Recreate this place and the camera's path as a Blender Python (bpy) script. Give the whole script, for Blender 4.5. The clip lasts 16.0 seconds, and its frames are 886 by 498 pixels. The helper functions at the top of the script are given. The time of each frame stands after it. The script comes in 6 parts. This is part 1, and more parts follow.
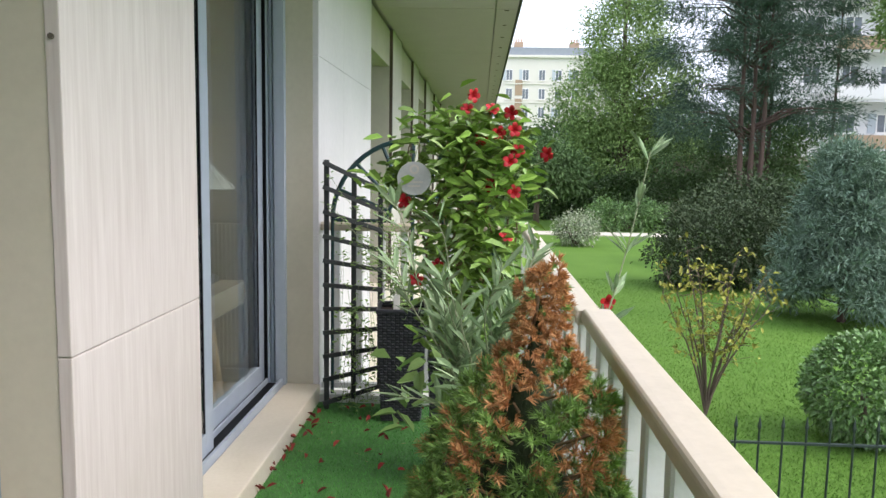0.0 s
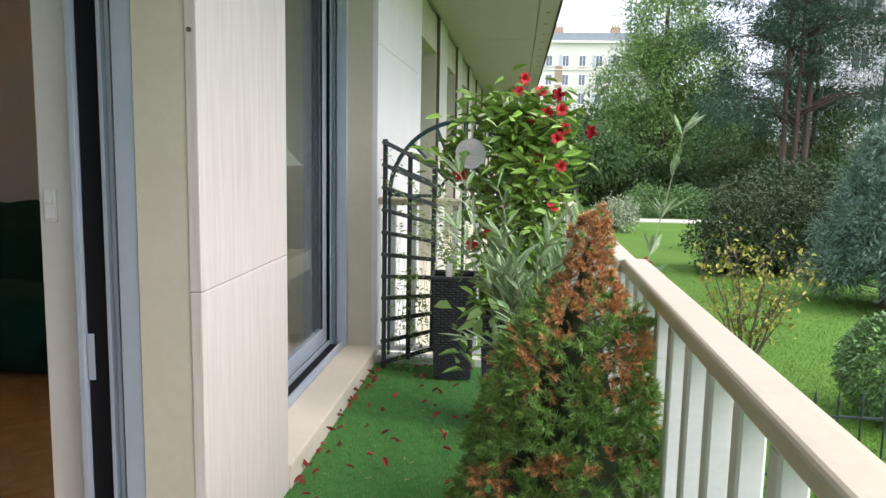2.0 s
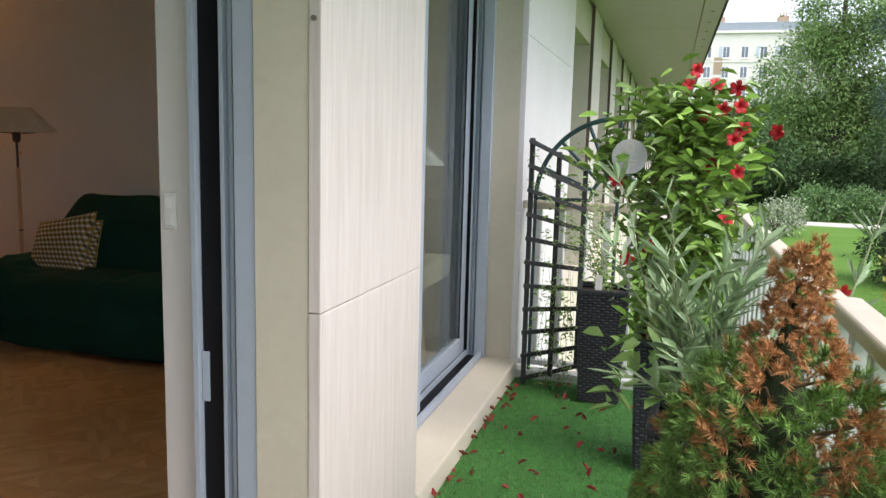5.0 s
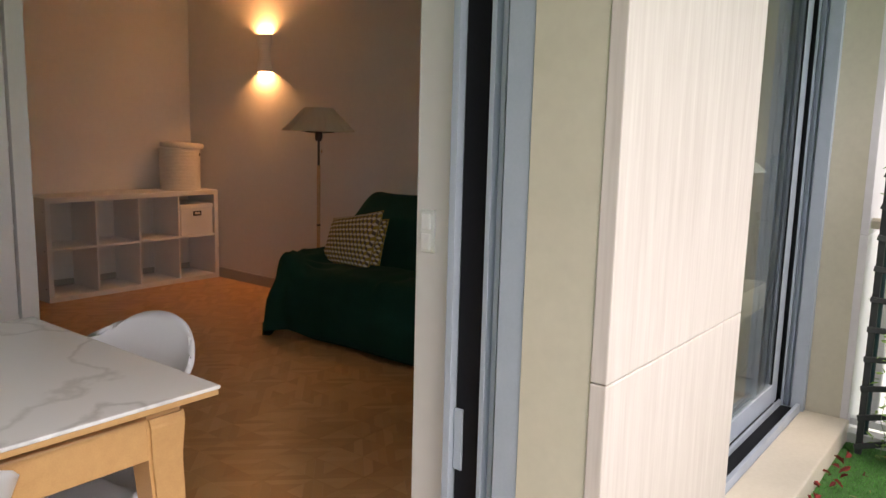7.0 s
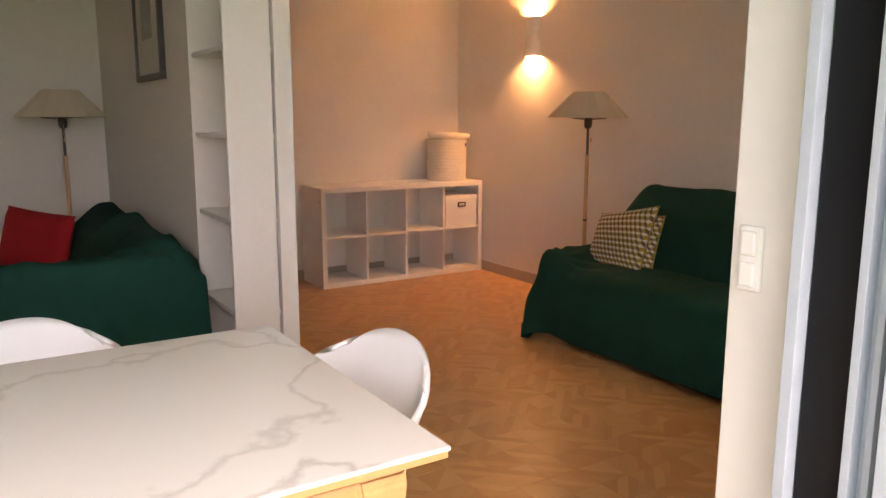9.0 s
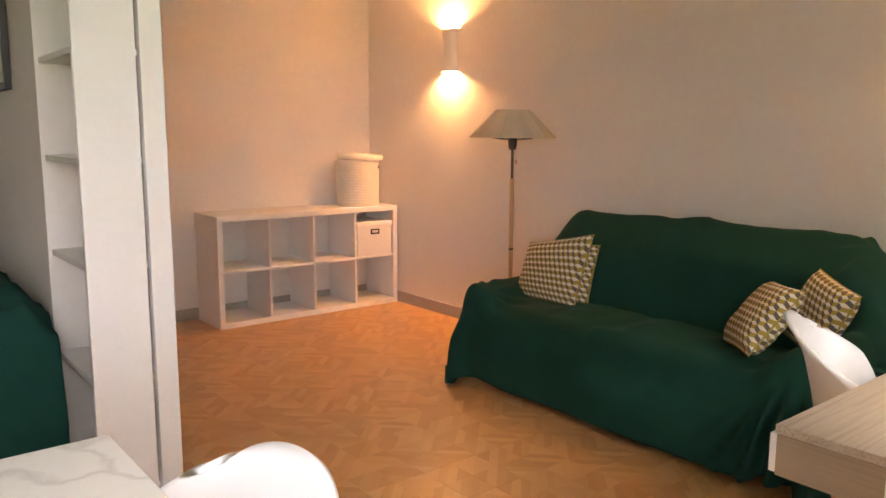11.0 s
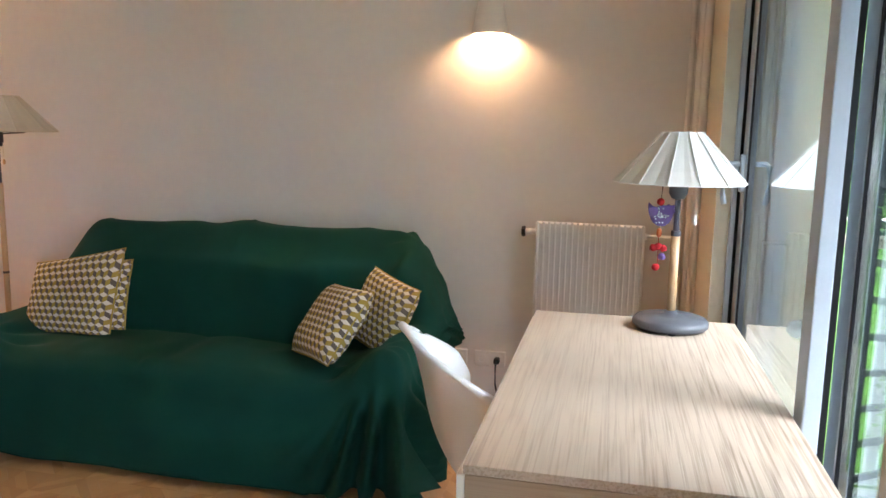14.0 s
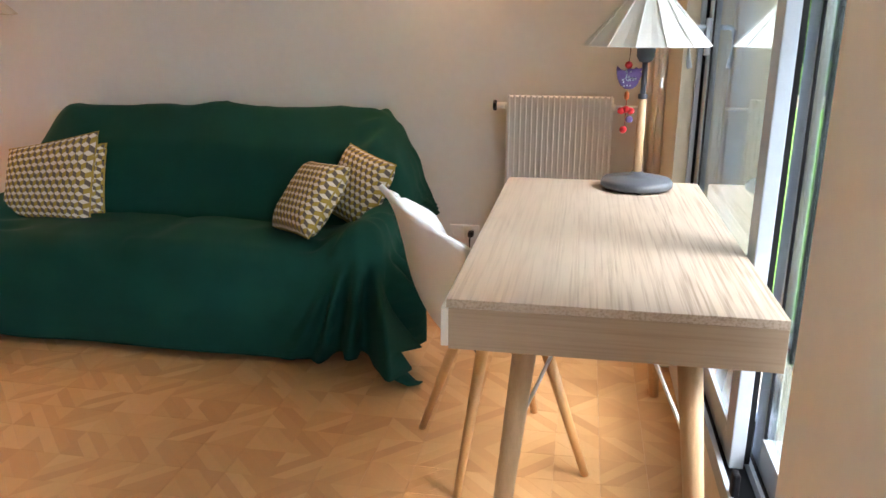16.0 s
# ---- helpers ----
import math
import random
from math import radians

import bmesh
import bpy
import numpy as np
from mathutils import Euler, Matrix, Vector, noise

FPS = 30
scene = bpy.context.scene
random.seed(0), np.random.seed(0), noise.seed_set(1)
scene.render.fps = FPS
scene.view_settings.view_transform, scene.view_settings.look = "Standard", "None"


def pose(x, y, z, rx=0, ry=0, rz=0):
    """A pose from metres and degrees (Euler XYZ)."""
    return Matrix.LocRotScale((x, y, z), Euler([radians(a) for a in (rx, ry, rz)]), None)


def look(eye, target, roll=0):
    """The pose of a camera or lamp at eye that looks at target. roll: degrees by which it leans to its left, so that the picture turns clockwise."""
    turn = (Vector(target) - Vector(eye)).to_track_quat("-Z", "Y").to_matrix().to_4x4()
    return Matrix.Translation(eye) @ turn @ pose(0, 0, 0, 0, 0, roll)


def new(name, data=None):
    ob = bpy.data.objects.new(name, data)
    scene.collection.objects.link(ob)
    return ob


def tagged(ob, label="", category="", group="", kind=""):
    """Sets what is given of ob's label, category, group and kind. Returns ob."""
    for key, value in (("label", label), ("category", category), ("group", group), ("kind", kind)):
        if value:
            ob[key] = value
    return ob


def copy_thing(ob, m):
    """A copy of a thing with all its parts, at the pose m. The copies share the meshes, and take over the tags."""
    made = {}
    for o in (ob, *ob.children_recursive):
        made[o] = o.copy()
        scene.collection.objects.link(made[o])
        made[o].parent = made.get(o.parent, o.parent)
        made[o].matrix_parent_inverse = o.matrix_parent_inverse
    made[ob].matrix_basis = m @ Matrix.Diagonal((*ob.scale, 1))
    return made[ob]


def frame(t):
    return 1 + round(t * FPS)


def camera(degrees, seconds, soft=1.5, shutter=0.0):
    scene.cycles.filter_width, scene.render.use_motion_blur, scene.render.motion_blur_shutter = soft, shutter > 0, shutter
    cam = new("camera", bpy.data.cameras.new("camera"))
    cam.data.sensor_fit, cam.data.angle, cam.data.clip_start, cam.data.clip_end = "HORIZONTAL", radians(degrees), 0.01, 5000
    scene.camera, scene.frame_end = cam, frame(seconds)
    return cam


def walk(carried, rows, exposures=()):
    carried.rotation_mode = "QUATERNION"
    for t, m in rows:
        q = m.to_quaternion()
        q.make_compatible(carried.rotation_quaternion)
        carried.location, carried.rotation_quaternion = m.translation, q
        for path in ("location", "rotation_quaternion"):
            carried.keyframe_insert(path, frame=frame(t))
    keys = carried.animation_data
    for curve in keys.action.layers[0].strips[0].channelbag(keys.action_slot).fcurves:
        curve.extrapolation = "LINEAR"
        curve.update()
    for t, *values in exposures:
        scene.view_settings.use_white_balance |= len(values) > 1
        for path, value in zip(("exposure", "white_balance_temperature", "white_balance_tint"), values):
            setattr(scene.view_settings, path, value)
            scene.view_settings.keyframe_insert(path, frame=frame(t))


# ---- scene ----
cam = camera(60.5, 16.0)
PATH = [
    (0, (0.198, 0.464, 1.209), (0.105, 2.449, 0.985), 1.0),
    (0.5, (0.213, 0.401, 1.156), (-0.001, 2.382, 0.979), 1.2),
    (1, (0.173, 0.368, 1.205), (-0.066, 2.343, 0.992), 0.7),
    (1.5, (0.145, 0.238, 1.184), (-0.067, 2.213, 0.954), 1.1),
    (2, (0.155, 0.146, 1.17), (-0.035, 2.119, 0.91), 1.1),
    (2.5, (0.149, 0.111, 1.151), (-0.036, 2.078, 0.842), 1.3),
    (3, (0.144, 0.1, 1.154), (-0.053, 2.061, 0.81), 1.5),
    (3.5, (0.121, 0.13, 1.15), (-0.163, 2.078, 0.796), 1.7),
    (3.7, (0.106, 0.162, 1.148), (-0.234, 2.1, 0.79), 1.6),
    (5.8, (0.1, 0.608, 1.221), (-0.606, 2.465, 0.99), 2.1),
    (6, (0.064, 0.652, 1.223), (-0.699, 2.486, 0.996), 2.3),
    (6.5, (-0.036, 0.756, 1.213), (-0.996, 2.493, 0.967), 2.1),
    (7, (-0.108, 0.829, 1.203), (-1.316, 2.394, 0.896), 1.5),
    (7.5, (-0.178, 0.937, 1.21), (-1.639, 2.263, 0.88), 0.4),
    (8, (-0.213, 0.985, 1.212), (-1.832, 2.109, 0.871), 0.1),
    (8.2, (-0.24, 1.001, 1.208), (-1.897, 2.065, 0.855), 0.1),
    (10.3, (-0.689, 1.32, 1.183), (-2.357, 2.369, 0.839), 0.1),
    (10.5, (-0.704, 1.335, 1.196), (-2.359, 2.407, 0.858), 0.3),
    (11, (-0.85, 1.384, 1.192), (-2.387, 2.629, 0.896), 0.2),
    (11.5, (-1.069, 1.436, 1.183), (-2.335, 2.963, 0.926), -0.1),
    (12, (-1.142, 1.445, 1.186), (-2.173, 3.134, 0.898), 1.0),
    (12.5, (-1.18, 1.488, 1.181), (-2.055, 3.254, 0.839), 1.5),
    (13, (-1.227, 1.585, 1.18), (-1.932, 3.428, 0.85), 1.3),
    (13.5, (-1.262, 1.613, 1.18), (-1.805, 3.515, 0.882), 1.4),
    (14, (-1.306, 1.547, 1.208), (-1.742, 3.476, 0.907), 1.1),
    (14.5, (-1.307, 1.481, 1.173), (-1.694, 3.421, 0.88), 0.8),
    (15, (-1.302, 1.446, 1.16), (-1.659, 3.382, 0.808), 0.5),
    (15.5, (-1.301, 1.446, 1.148), (-1.644, 3.361, 0.684), 0.1),
    (16, (-1.304, 1.439, 1.139), (-1.648, 3.326, 0.571), 0.1),
]
EXPOSURES = [(0, 1.03, 6550, 15), (2, 1.15, 6550, 15), (3.5, 1.28, 6550, 15), (6.0, 1.12, 6600, 15), (6.5, 1.2, 6800, 16), (7.0, 1.36, 7100, 20), (7.5, 1.68, 7400, 24), (8.0, 2.05, 7700, 26),
             (10.5, 3.05, 7700, 25), (11.0, 3.15, 7400, 23), (11.5, 3.22, 6300, 17), (12.0, 3.3, 5700, 12), (13.0, 3.33, 5500, 11), (14.5, 3.33, 5950, 14), (16.0, 3.4, 6050, 14)]
walk(cam, [(t, look(eye, target, roll)) for t, eye, target, roll in PATH], EXPOSURES)

# ---- world, sun, exposure ----
world = bpy.data.worlds.new("overcast_sky")
scene.world = world
world.use_nodes = True
wn = world.node_tree
sky = wn.nodes.new("ShaderNodeTexSky")
sky.sky_type, sky.sun_disc = "NISHITA", False
sky.sun_elevation, sky.sun_rotation = radians(48), radians(110)
sky.dust_density, sky.air_density, sky.ozone_density = 4.0, 1.0, 1.0
# cloud cover: a bright, nearly even white over the clear sky
cloud = wn.nodes.new("ShaderNodeMix")
cloud.data_type = "RGBA"
cloud.inputs[0].default_value = 0.72
cloud.inputs[7].default_value = (6.3, 7.0, 8.3, 1)
wn.links.new(sky.outputs[0], cloud.inputs[6])
wn.links.new(cloud.outputs[2], wn.nodes["Background"].inputs[0])
wn.nodes["Background"].inputs[1].default_value = 0.15
sun = new("sun", bpy.data.lights.new("sun", "SUN"))
sun.data.energy, sun.data.angle, sun.data.color = 1.2, radians(40), (1.0, 0.96, 0.9)
sun.matrix_world = look((20, -8, 24), (0, 0, 0))

# ---- levels and plan, in metres ----
FLOOR, CEILING = -0.12, 2.38      # inside; the balcony's carpet lies at 0
WEST, NORTH, SOUTH = -6.1, 4.86, -2.6
INNER, OUTER = -0.98, -0.60       # faces of the garden front
GROUND = -1.3
RAIL_X, END_Y = 0.415, 4.27

# ---- material helpers ----
def rgb(c):
    return (c[0], c[1], c[2], 1)


def surface(name, base, second=None, scale=8.0, rough=0.6, bump=0.0, metal=0.0, stretch=(1, 1, 1), detail=4.0, fine=None, spec=0.5, per_piece=0.0, sheen=0.0, island=0.0):
    """A procedural material: two tones mixed by noise at a coarse and a fine scale, with relief."""
    m = bpy.data.materials.new(name)
    m.use_nodes = True
    nt = m.node_tree
    b = nt.nodes["Principled BSDF"]
    b.inputs["Roughness"].default_value, b.inputs["Metallic"].default_value = rough, metal
    b.inputs["Specular IOR Level"].default_value = spec
    if sheen:
        b.inputs["Sheen Weight"].default_value = sheen
    co = nt.nodes.new("ShaderNodeTexCoord")
    mp = nt.nodes.new("ShaderNodeMapping")
    mp.inputs["Scale"].default_value = stretch
    nt.links.new(co.outputs["Object"], mp.inputs[0])
    n1 = nt.nodes.new("ShaderNodeTexNoise")
    n1.inputs["Scale"].default_value, n1.inputs["Detail"].default_value = scale, detail
    n2 = nt.nodes.new("ShaderNodeTexNoise")
    n2.inputs["Scale"].default_value, n2.inputs["Detail"].default_value = fine or scale * 9, 3
    for n in (n1, n2):
        nt.links.new(mp.outputs[0], n.inputs["Vector"])
    add = nt.nodes.new("ShaderNodeMath")
    add.operation = "MULTIPLY_ADD"
    add.inputs[1].default_value = 0.45
    nt.links.new(n2.outputs[0], add.inputs[0])
    half = nt.nodes.new("ShaderNodeMath")
    half.operation = "MULTIPLY"
    half.inputs[1].default_value = 0.55
    nt.links.new(n1.outputs[0], half.inputs[0])
    nt.links.new(half.outputs[0], add.inputs[2])
    ramp = nt.nodes.new("ShaderNodeMapRange")
    ramp.inputs[1].default_value, ramp.inputs[2].default_value = 0.32, 0.68
    nt.links.new(add.outputs[0], ramp.inputs[0])
    mix = nt.nodes.new("ShaderNodeMix")
    mix.data_type = "RGBA"
    mix.inputs[6].default_value, mix.inputs[7].default_value = rgb(base), rgb(second or base)
    nt.links.new(ramp.outputs[0], mix.inputs[0])
    out = mix.outputs[2]
    if per_piece or island:
        if per_piece:
            src = nt.nodes.new("ShaderNodeObjectInfo").outputs["Random"]
        else:
            src = nt.nodes.new("ShaderNodeNewGeometry").outputs["Random Per Island"]
        k = per_piece or island
        mr = nt.nodes.new("ShaderNodeMapRange")
        mr.inputs[3].default_value, mr.inputs[4].default_value = 1 - k, 1 + k
        nt.links.new(src, mr.inputs[0])
        hsv = nt.nodes.new("ShaderNodeHueSaturation")
        nt.links.new(mr.outputs[0], hsv.inputs["Value"])
        nt.links.new(out, hsv.inputs["Color"])
        out = hsv.outputs[0]
    nt.links.new(out, b.inputs["Base Color"])
    if bump:
        bp = nt.nodes.new("ShaderNodeBump")
        bp.inputs["Strength"].default_value, bp.inputs["Distance"].default_value = min(1.0, bump), 0.004
        nt.links.new(add.outputs[0], bp.inputs["Height"])
        nt.links.new(bp.outputs[0], b.inputs["Normal"])
    return m


def glow(name, color, strength):
    m = bpy.data.materials.new(name)
    m.use_nodes = True
    b = m.node_tree.nodes["Principled BSDF"]
    b.inputs["Base Color"].default_value = rgb(color)
    b.inputs["Emission Color"].default_value, b.inputs["Emission Strength"].default_value = rgb(color), strength
    return m


def glass_material(name, tint=(0.84, 0.90, 0.89)):
    m = bpy.data.materials.new(name)
    m.use_nodes = True
    b = m.node_tree.nodes["Principled BSDF"]
    b.inputs["Base Color"].default_value = rgb(tint)
    b.inputs["Roughness"].default_value, b.inputs["IOR"].default_value = 0.01, 1.5
    b.inputs["Transmission Weight"].default_value = 1.0
    return m


# ---- mesh helpers ----
def mesh_of(name, bm, material, smooth=False):
    me = bpy.data.meshes.new(name)
    bmesh.ops.recalc_face_normals(bm, faces=bm.faces)
    bm.to_mesh(me)
    bm.free()
    if material:
        me.materials.append(material)
    if smooth:
        me.polygons.foreach_set("use_smooth", [True] * len(me.polygons))
    return me


def part(name, bm, material, parent, label="", smooth=False, m=None):
    """One mesh object under a thing or under a part."""
    ob = new(name, mesh_of(name, bm, material, smooth))
    ob.parent = parent
    if m is not None:
        ob.matrix_basis = m
    if label:
        tagged(ob, label)
    return ob


def single(name, bm, material, label, category="", kind="", group="", smooth=False, m=None):
    ob = new(name, mesh_of(name, bm, material, smooth))
    if m is not None:
        ob.matrix_basis = m
    return tagged(ob, label, category, group, kind)


def thing(name, m, label, category, group="", kind=""):
    ob = new(name)
    ob.empty_display_size = 0.05
    ob.matrix_basis = m
    return tagged(ob, label, category, group, kind)


def box(x0, x1, y0, y1, z0, z1, bevel=0.0, bm=None, segments=2):
    b = bmesh.new()
    bmesh.ops.create_cube(b, size=1.0, matrix=Matrix.Translation(((x0 + x1) / 2, (y0 + y1) / 2, (z0 + z1) / 2)) @ Matrix.Diagonal((abs(x1 - x0), abs(y1 - y0), abs(z1 - z0), 1)))
    if bevel:
        bmesh.ops.bevel(b, geom=list(b.edges), offset=bevel, segments=segments, profile=0.5, affect="EDGES")
    if bm is None:
        return b
    return join(bm, b)


def join(bm, other):
    me = bpy.data.meshes.new("tmp")
    other.to_mesh(me)
    other.free()
    bm.from_mesh(me)
    bpy.data.meshes.remove(me)
    return bm


def rod(a, b, r0, r1=None, sides=12, bm=None, caps=True):
    """A round bar from a to b."""
    a, b = Vector(a), Vector(b)
    o = bm or bmesh.new()
    d = b - a
    m = Matrix.Translation((a + b) / 2) @ d.to_track_quat("Z", "Y").to_matrix().to_4x4()
    bmesh.ops.create_cone(o, cap_ends=caps, segments=sides, radius1=r0, radius2=r0 if r1 is None else r1, depth=d.length, matrix=m)
    return o


def lathe(profile, sides=32, bm=None, centre=(0, 0), squash=(1, 1)):
    """A turned body: (radius, height) from bottom to top."""
    o = bm or bmesh.new()
    rings = []
    for r, z in profile:
        rings.append([o.verts.new((centre[0] + r * squash[0] * math.cos(2 * math.pi * i / sides), centre[1] + r * squash[1] * math.sin(2 * math.pi * i / sides), z)) for i in range(sides)])
    for a, b in zip(rings, rings[1:]):
        for i in range(sides):
            o.faces.new((a[i], a[(i + 1) % sides], b[(i + 1) % sides], b[i]))
    return o


def sweep(path, r, sides=8, bm=None, taper=1.0):
    """A tube along points."""
    o = bm or bmesh.new()
    pts = [Vector(p) for p in path]
    rings = []
    for i, p in enumerate(pts):
        d = (pts[min(i + 1, len(pts) - 1)] - pts[max(i - 1, 0)]).normalized()
        side = d.cross(Vector((0, 0, 1)))
        if side.length < 0.05:
            side = d.cross(Vector((1, 0, 0)))
        side.normalize()
        up = side.cross(d)
        rr = r * (1 + (taper - 1) * i / max(1, len(pts) - 1))
        rings.append([o.verts.new(p + side * rr * math.cos(2 * math.pi * k / sides) + up * rr * math.sin(2 * math.pi * k / sides)) for k in range(sides)])
    for a, b in zip(rings, rings[1:]):
        for k in range(sides):
            o.faces.new((a[k], a[(k + 1) % sides], b[(k + 1) % sides], b[k]))
    o.faces.new(rings[0][::-1])
    o.faces.new(rings[-1])
    return o


def prism(points, axis, a, b, bm=None):
    """A flat outline pushed along an axis: points are pairs in the other two axes."""
    o = bm or bmesh.new()
    def at(p, v):
        return {"x": (v, p[0], p[1]), "y": (p[0], v, p[1]), "z": (p[0], p[1], v)}[axis]
    lo = [o.verts.new(at(p, a)) for p in points]
    hi = [o.verts.new(at(p, b)) for p in points]
    n = len(points)
    o.faces.new(lo)
    o.faces.new(hi[::-1])
    for i in range(n):
        o.faces.new((lo[i], lo[(i + 1) % n], hi[(i + 1) % n], hi[i]))
    return o


def raw(name, verts, faces, material, smooth=False):
    me = bpy.data.meshes.new(name)
    me.from_pydata([tuple(v) for v in verts], [], [tuple(f) for f in faces])
    me.materials.append(material)
    if smooth:
        me.polygons.foreach_set("use_smooth", [True] * len(me.polygons))
    return me


# ---- materials ----
M_wall = surface("white_wall_paint", (0.78, 0.75, 0.71), (0.74, 0.71, 0.67), 3, 0.75, 0.08)
M_white = surface("white_lacquer", (0.82, 0.81, 0.79), (0.79, 0.78, 0.76), 6, 0.35, 0.02)
M_ceiling = surface("ceiling_paint", (0.8, 0.78, 0.75), (0.77, 0.75, 0.72), 3, 0.8, 0.05)
M_cream = surface("cream_render", (0.64, 0.59, 0.465), (0.58, 0.535, 0.42), 5, 0.7, 0.15)
M_trav = surface("travertine", (0.73, 0.665, 0.615), (0.60, 0.53, 0.48), 2.5, 0.45, 0.15, stretch=(16, 16, 0.9), fine=9)
M_stone = surface("white_limestone", (0.80, 0.765, 0.775), (0.73, 0.70, 0.71), 3, 0.5, 0.1)
M_sill = surface("cream_stone_sill", (0.74, 0.67, 0.55), (0.66, 0.59, 0.47), 7, 0.5, 0.1)
M_alu = surface("grey_anodised_aluminium", (0.42, 0.475, 0.54), (0.38, 0.435, 0.5), 20, 0.5, 0.02, spec=0.3)
M_black = surface("black_rubber", (0.006, 0.0065, 0.009), (0.009, 0.0095, 0.012), 10, 0.55, 0.03, spec=0.2)
M_soffit = surface("grey_soffit_panel", (0.50, 0.425, 0.455), (0.46, 0.39, 0.42), 4, 0.7, 0.05)
M_rail = surface("beige_painted_handrail", (0.60, 0.53, 0.405), (0.52, 0.455, 0.34), 9, 0.4, 0.08)
M_bal = surface("white_painted_baluster", (0.74, 0.75, 0.74), (0.64, 0.65, 0.63), 12, 0.5, 0.08)
M_parquet = surface("oiled_oak_parquet", (0.5, 0.27, 0.11), (0.4, 0.2, 0.075), 6, 0.3, 0.05, stretch=(1, 1, 1), per_piece=0.25)
M_skirt = surface("grey_skirting", (0.42, 0.38, 0.33), (0.38, 0.34, 0.3), 6, 0.5, 0.03)
M_turf = surface("artificial_turf", (0.045, 0.15, 0.03), (0.065, 0.2, 0.045), 25, 0.8, 0.6, fine=300)
M_lawn = surface("mown_lawn", (0.078, 0.163, 0.027), (0.118, 0.218, 0.041), 0.7, 0.9, 0.8, fine=30, spec=0.1)
M_glass = glass_material("window_glass")
M_throw = surface("green_cotton_throw", (0.0042, 0.044, 0.033), (0.006, 0.058, 0.043), 6, 0.9, 0.12, fine=500, spec=0.2)
def oak_material(name, along, light=(0.50, 0.425, 0.345), dark=(0.21, 0.145, 0.095)):
    """Light brushed oak: strips of differing tone, drawn-out growth rings and fine dark pores along one axis."""
    m = bpy.data.materials.new(name)
    m.use_nodes = True
    nt = m.node_tree
    b = nt.nodes["Principled BSDF"]
    b.inputs["Roughness"].default_value = 0.42
    co = nt.nodes.new("ShaderNodeTexCoord")

    def noise_at(across, length, detail, source=None):
        mp = nt.nodes.new("ShaderNodeMapping")
        mp.inputs["Scale"].default_value = [length if a == along else across for a in range(3)]
        nt.links.new(source or co.outputs["Object"], mp.inputs[0])
        n = nt.nodes.new("ShaderNodeTexNoise")
        n.inputs["Scale"].default_value, n.inputs["Detail"].default_value = 1.0, detail
        nt.links.new(mp.outputs[0], n.inputs["Vector"])
        return n.outputs[0]

    def maths(op, a, c):
        n = nt.nodes.new("ShaderNodeMath")
        n.operation = op
        for k, v in enumerate((a, c)):
            if isinstance(v, (int, float)):
                n.inputs[k].default_value = v
            else:
                nt.links.new(v, n.inputs[k])
        return n.outputs[0]

    def ramp(v, lo, hi):
        n = nt.nodes.new("ShaderNodeMapRange")
        n.inputs[1].default_value, n.inputs[2].default_value = lo, hi
        nt.links.new(v, n.inputs[0])
        return n.outputs[0]

    field = noise_at(7.0, 0.9, 2.0)
    rings = maths("PINGPONG", maths("MULTIPLY", field, 16.0), 1.0)
    pores = noise_at(190.0, 3.5, 3.0)
    tone = noise_at(3.5, 0.35, 1.0)
    grain = maths("ADD", maths("MULTIPLY", ramp(rings, 0.45, 1.0), 0.17), maths("MULTIPLY", ramp(pores, 0.45, 0.72), 0.62))
    grain = maths("MULTIPLY", grain, maths("ADD", ramp(tone, 0.3, 0.7), 0.35))
    mix = nt.nodes.new("ShaderNodeMix")
    mix.data_type = "RGBA"
    mix.inputs[6].default_value, mix.inputs[7].default_value = rgb(light), rgb(dark)
    nt.links.new(grain, mix.inputs[0])
    nt.links.new(mix.outputs[2], b.inputs["Base Color"])
    bp = nt.nodes.new("ShaderNodeBump")
    bp.inputs["Strength"].default_value, bp.inputs["Distance"].default_value = 0.35, 0.0012
    bp.invert = True
    nt.links.new(grain, bp.inputs["Height"])
    nt.links.new(bp.outputs[0], b.inputs["Normal"])
    return m

M_oak = oak_material("light_sonoma_oak", 1)
M_marble = surface("white_marble_ceramic", (0.8, 0.79, 0.77), (0.74, 0.73, 0.71), 2, 0.18, 0.0)
M_beech = surface("honey_beech", (0.62, 0.36, 0.15), (0.54, 0.3, 0.12), 5, 0.4, 0.05, stretch=(1, 8, 8))
M_chair = surface("white_moulded_plastic", (0.8, 0.81, 0.83), (0.78, 0.79, 0.81), 5, 0.3, 0.0)
M_path = surface("pale_gravel_path", (0.62, 0.58, 0.5), (0.55, 0.5, 0.43), 4, 0.9, 0.2)

# ---- garden front ----
def slab(name, x0, x1, y0, y1, z0, z1, mat_, label, bevel=0.0, category="wall"):
    return single(name, box(x0, x1, y0, y1, z0, z1, bevel), mat_, label, category, "structure")

PIER0, PIER1, WIN1 = 1.895, 2.585, 4.21
TOP = 2.38
slab("floor", WEST - 0.2, -0.90, SOUTH - 0.2, NORTH + 0.2, FLOOR - 0.2, FLOOR - 0.012, M_parquet, "screed under the parquet floor", category="floor")
slab("ceiling", WEST - 0.2, INNER, SOUTH - 0.2, NORTH + 0.2, CEILING, CEILING + 0.25, M_ceiling, "plain white painted ceiling", category="ceiling")
slab("wall_north", WEST - 0.2, INNER, NORTH, NORTH + 0.2, FLOOR - 0.2, CEILING, M_wall, "off-white painted plaster wall behind the sofa")
slab("wall_west", WEST - 0.2, WEST, SOUTH, NORTH, FLOOR - 0.2, CEILING, M_wall, "off-white painted plaster wall behind the shelf")
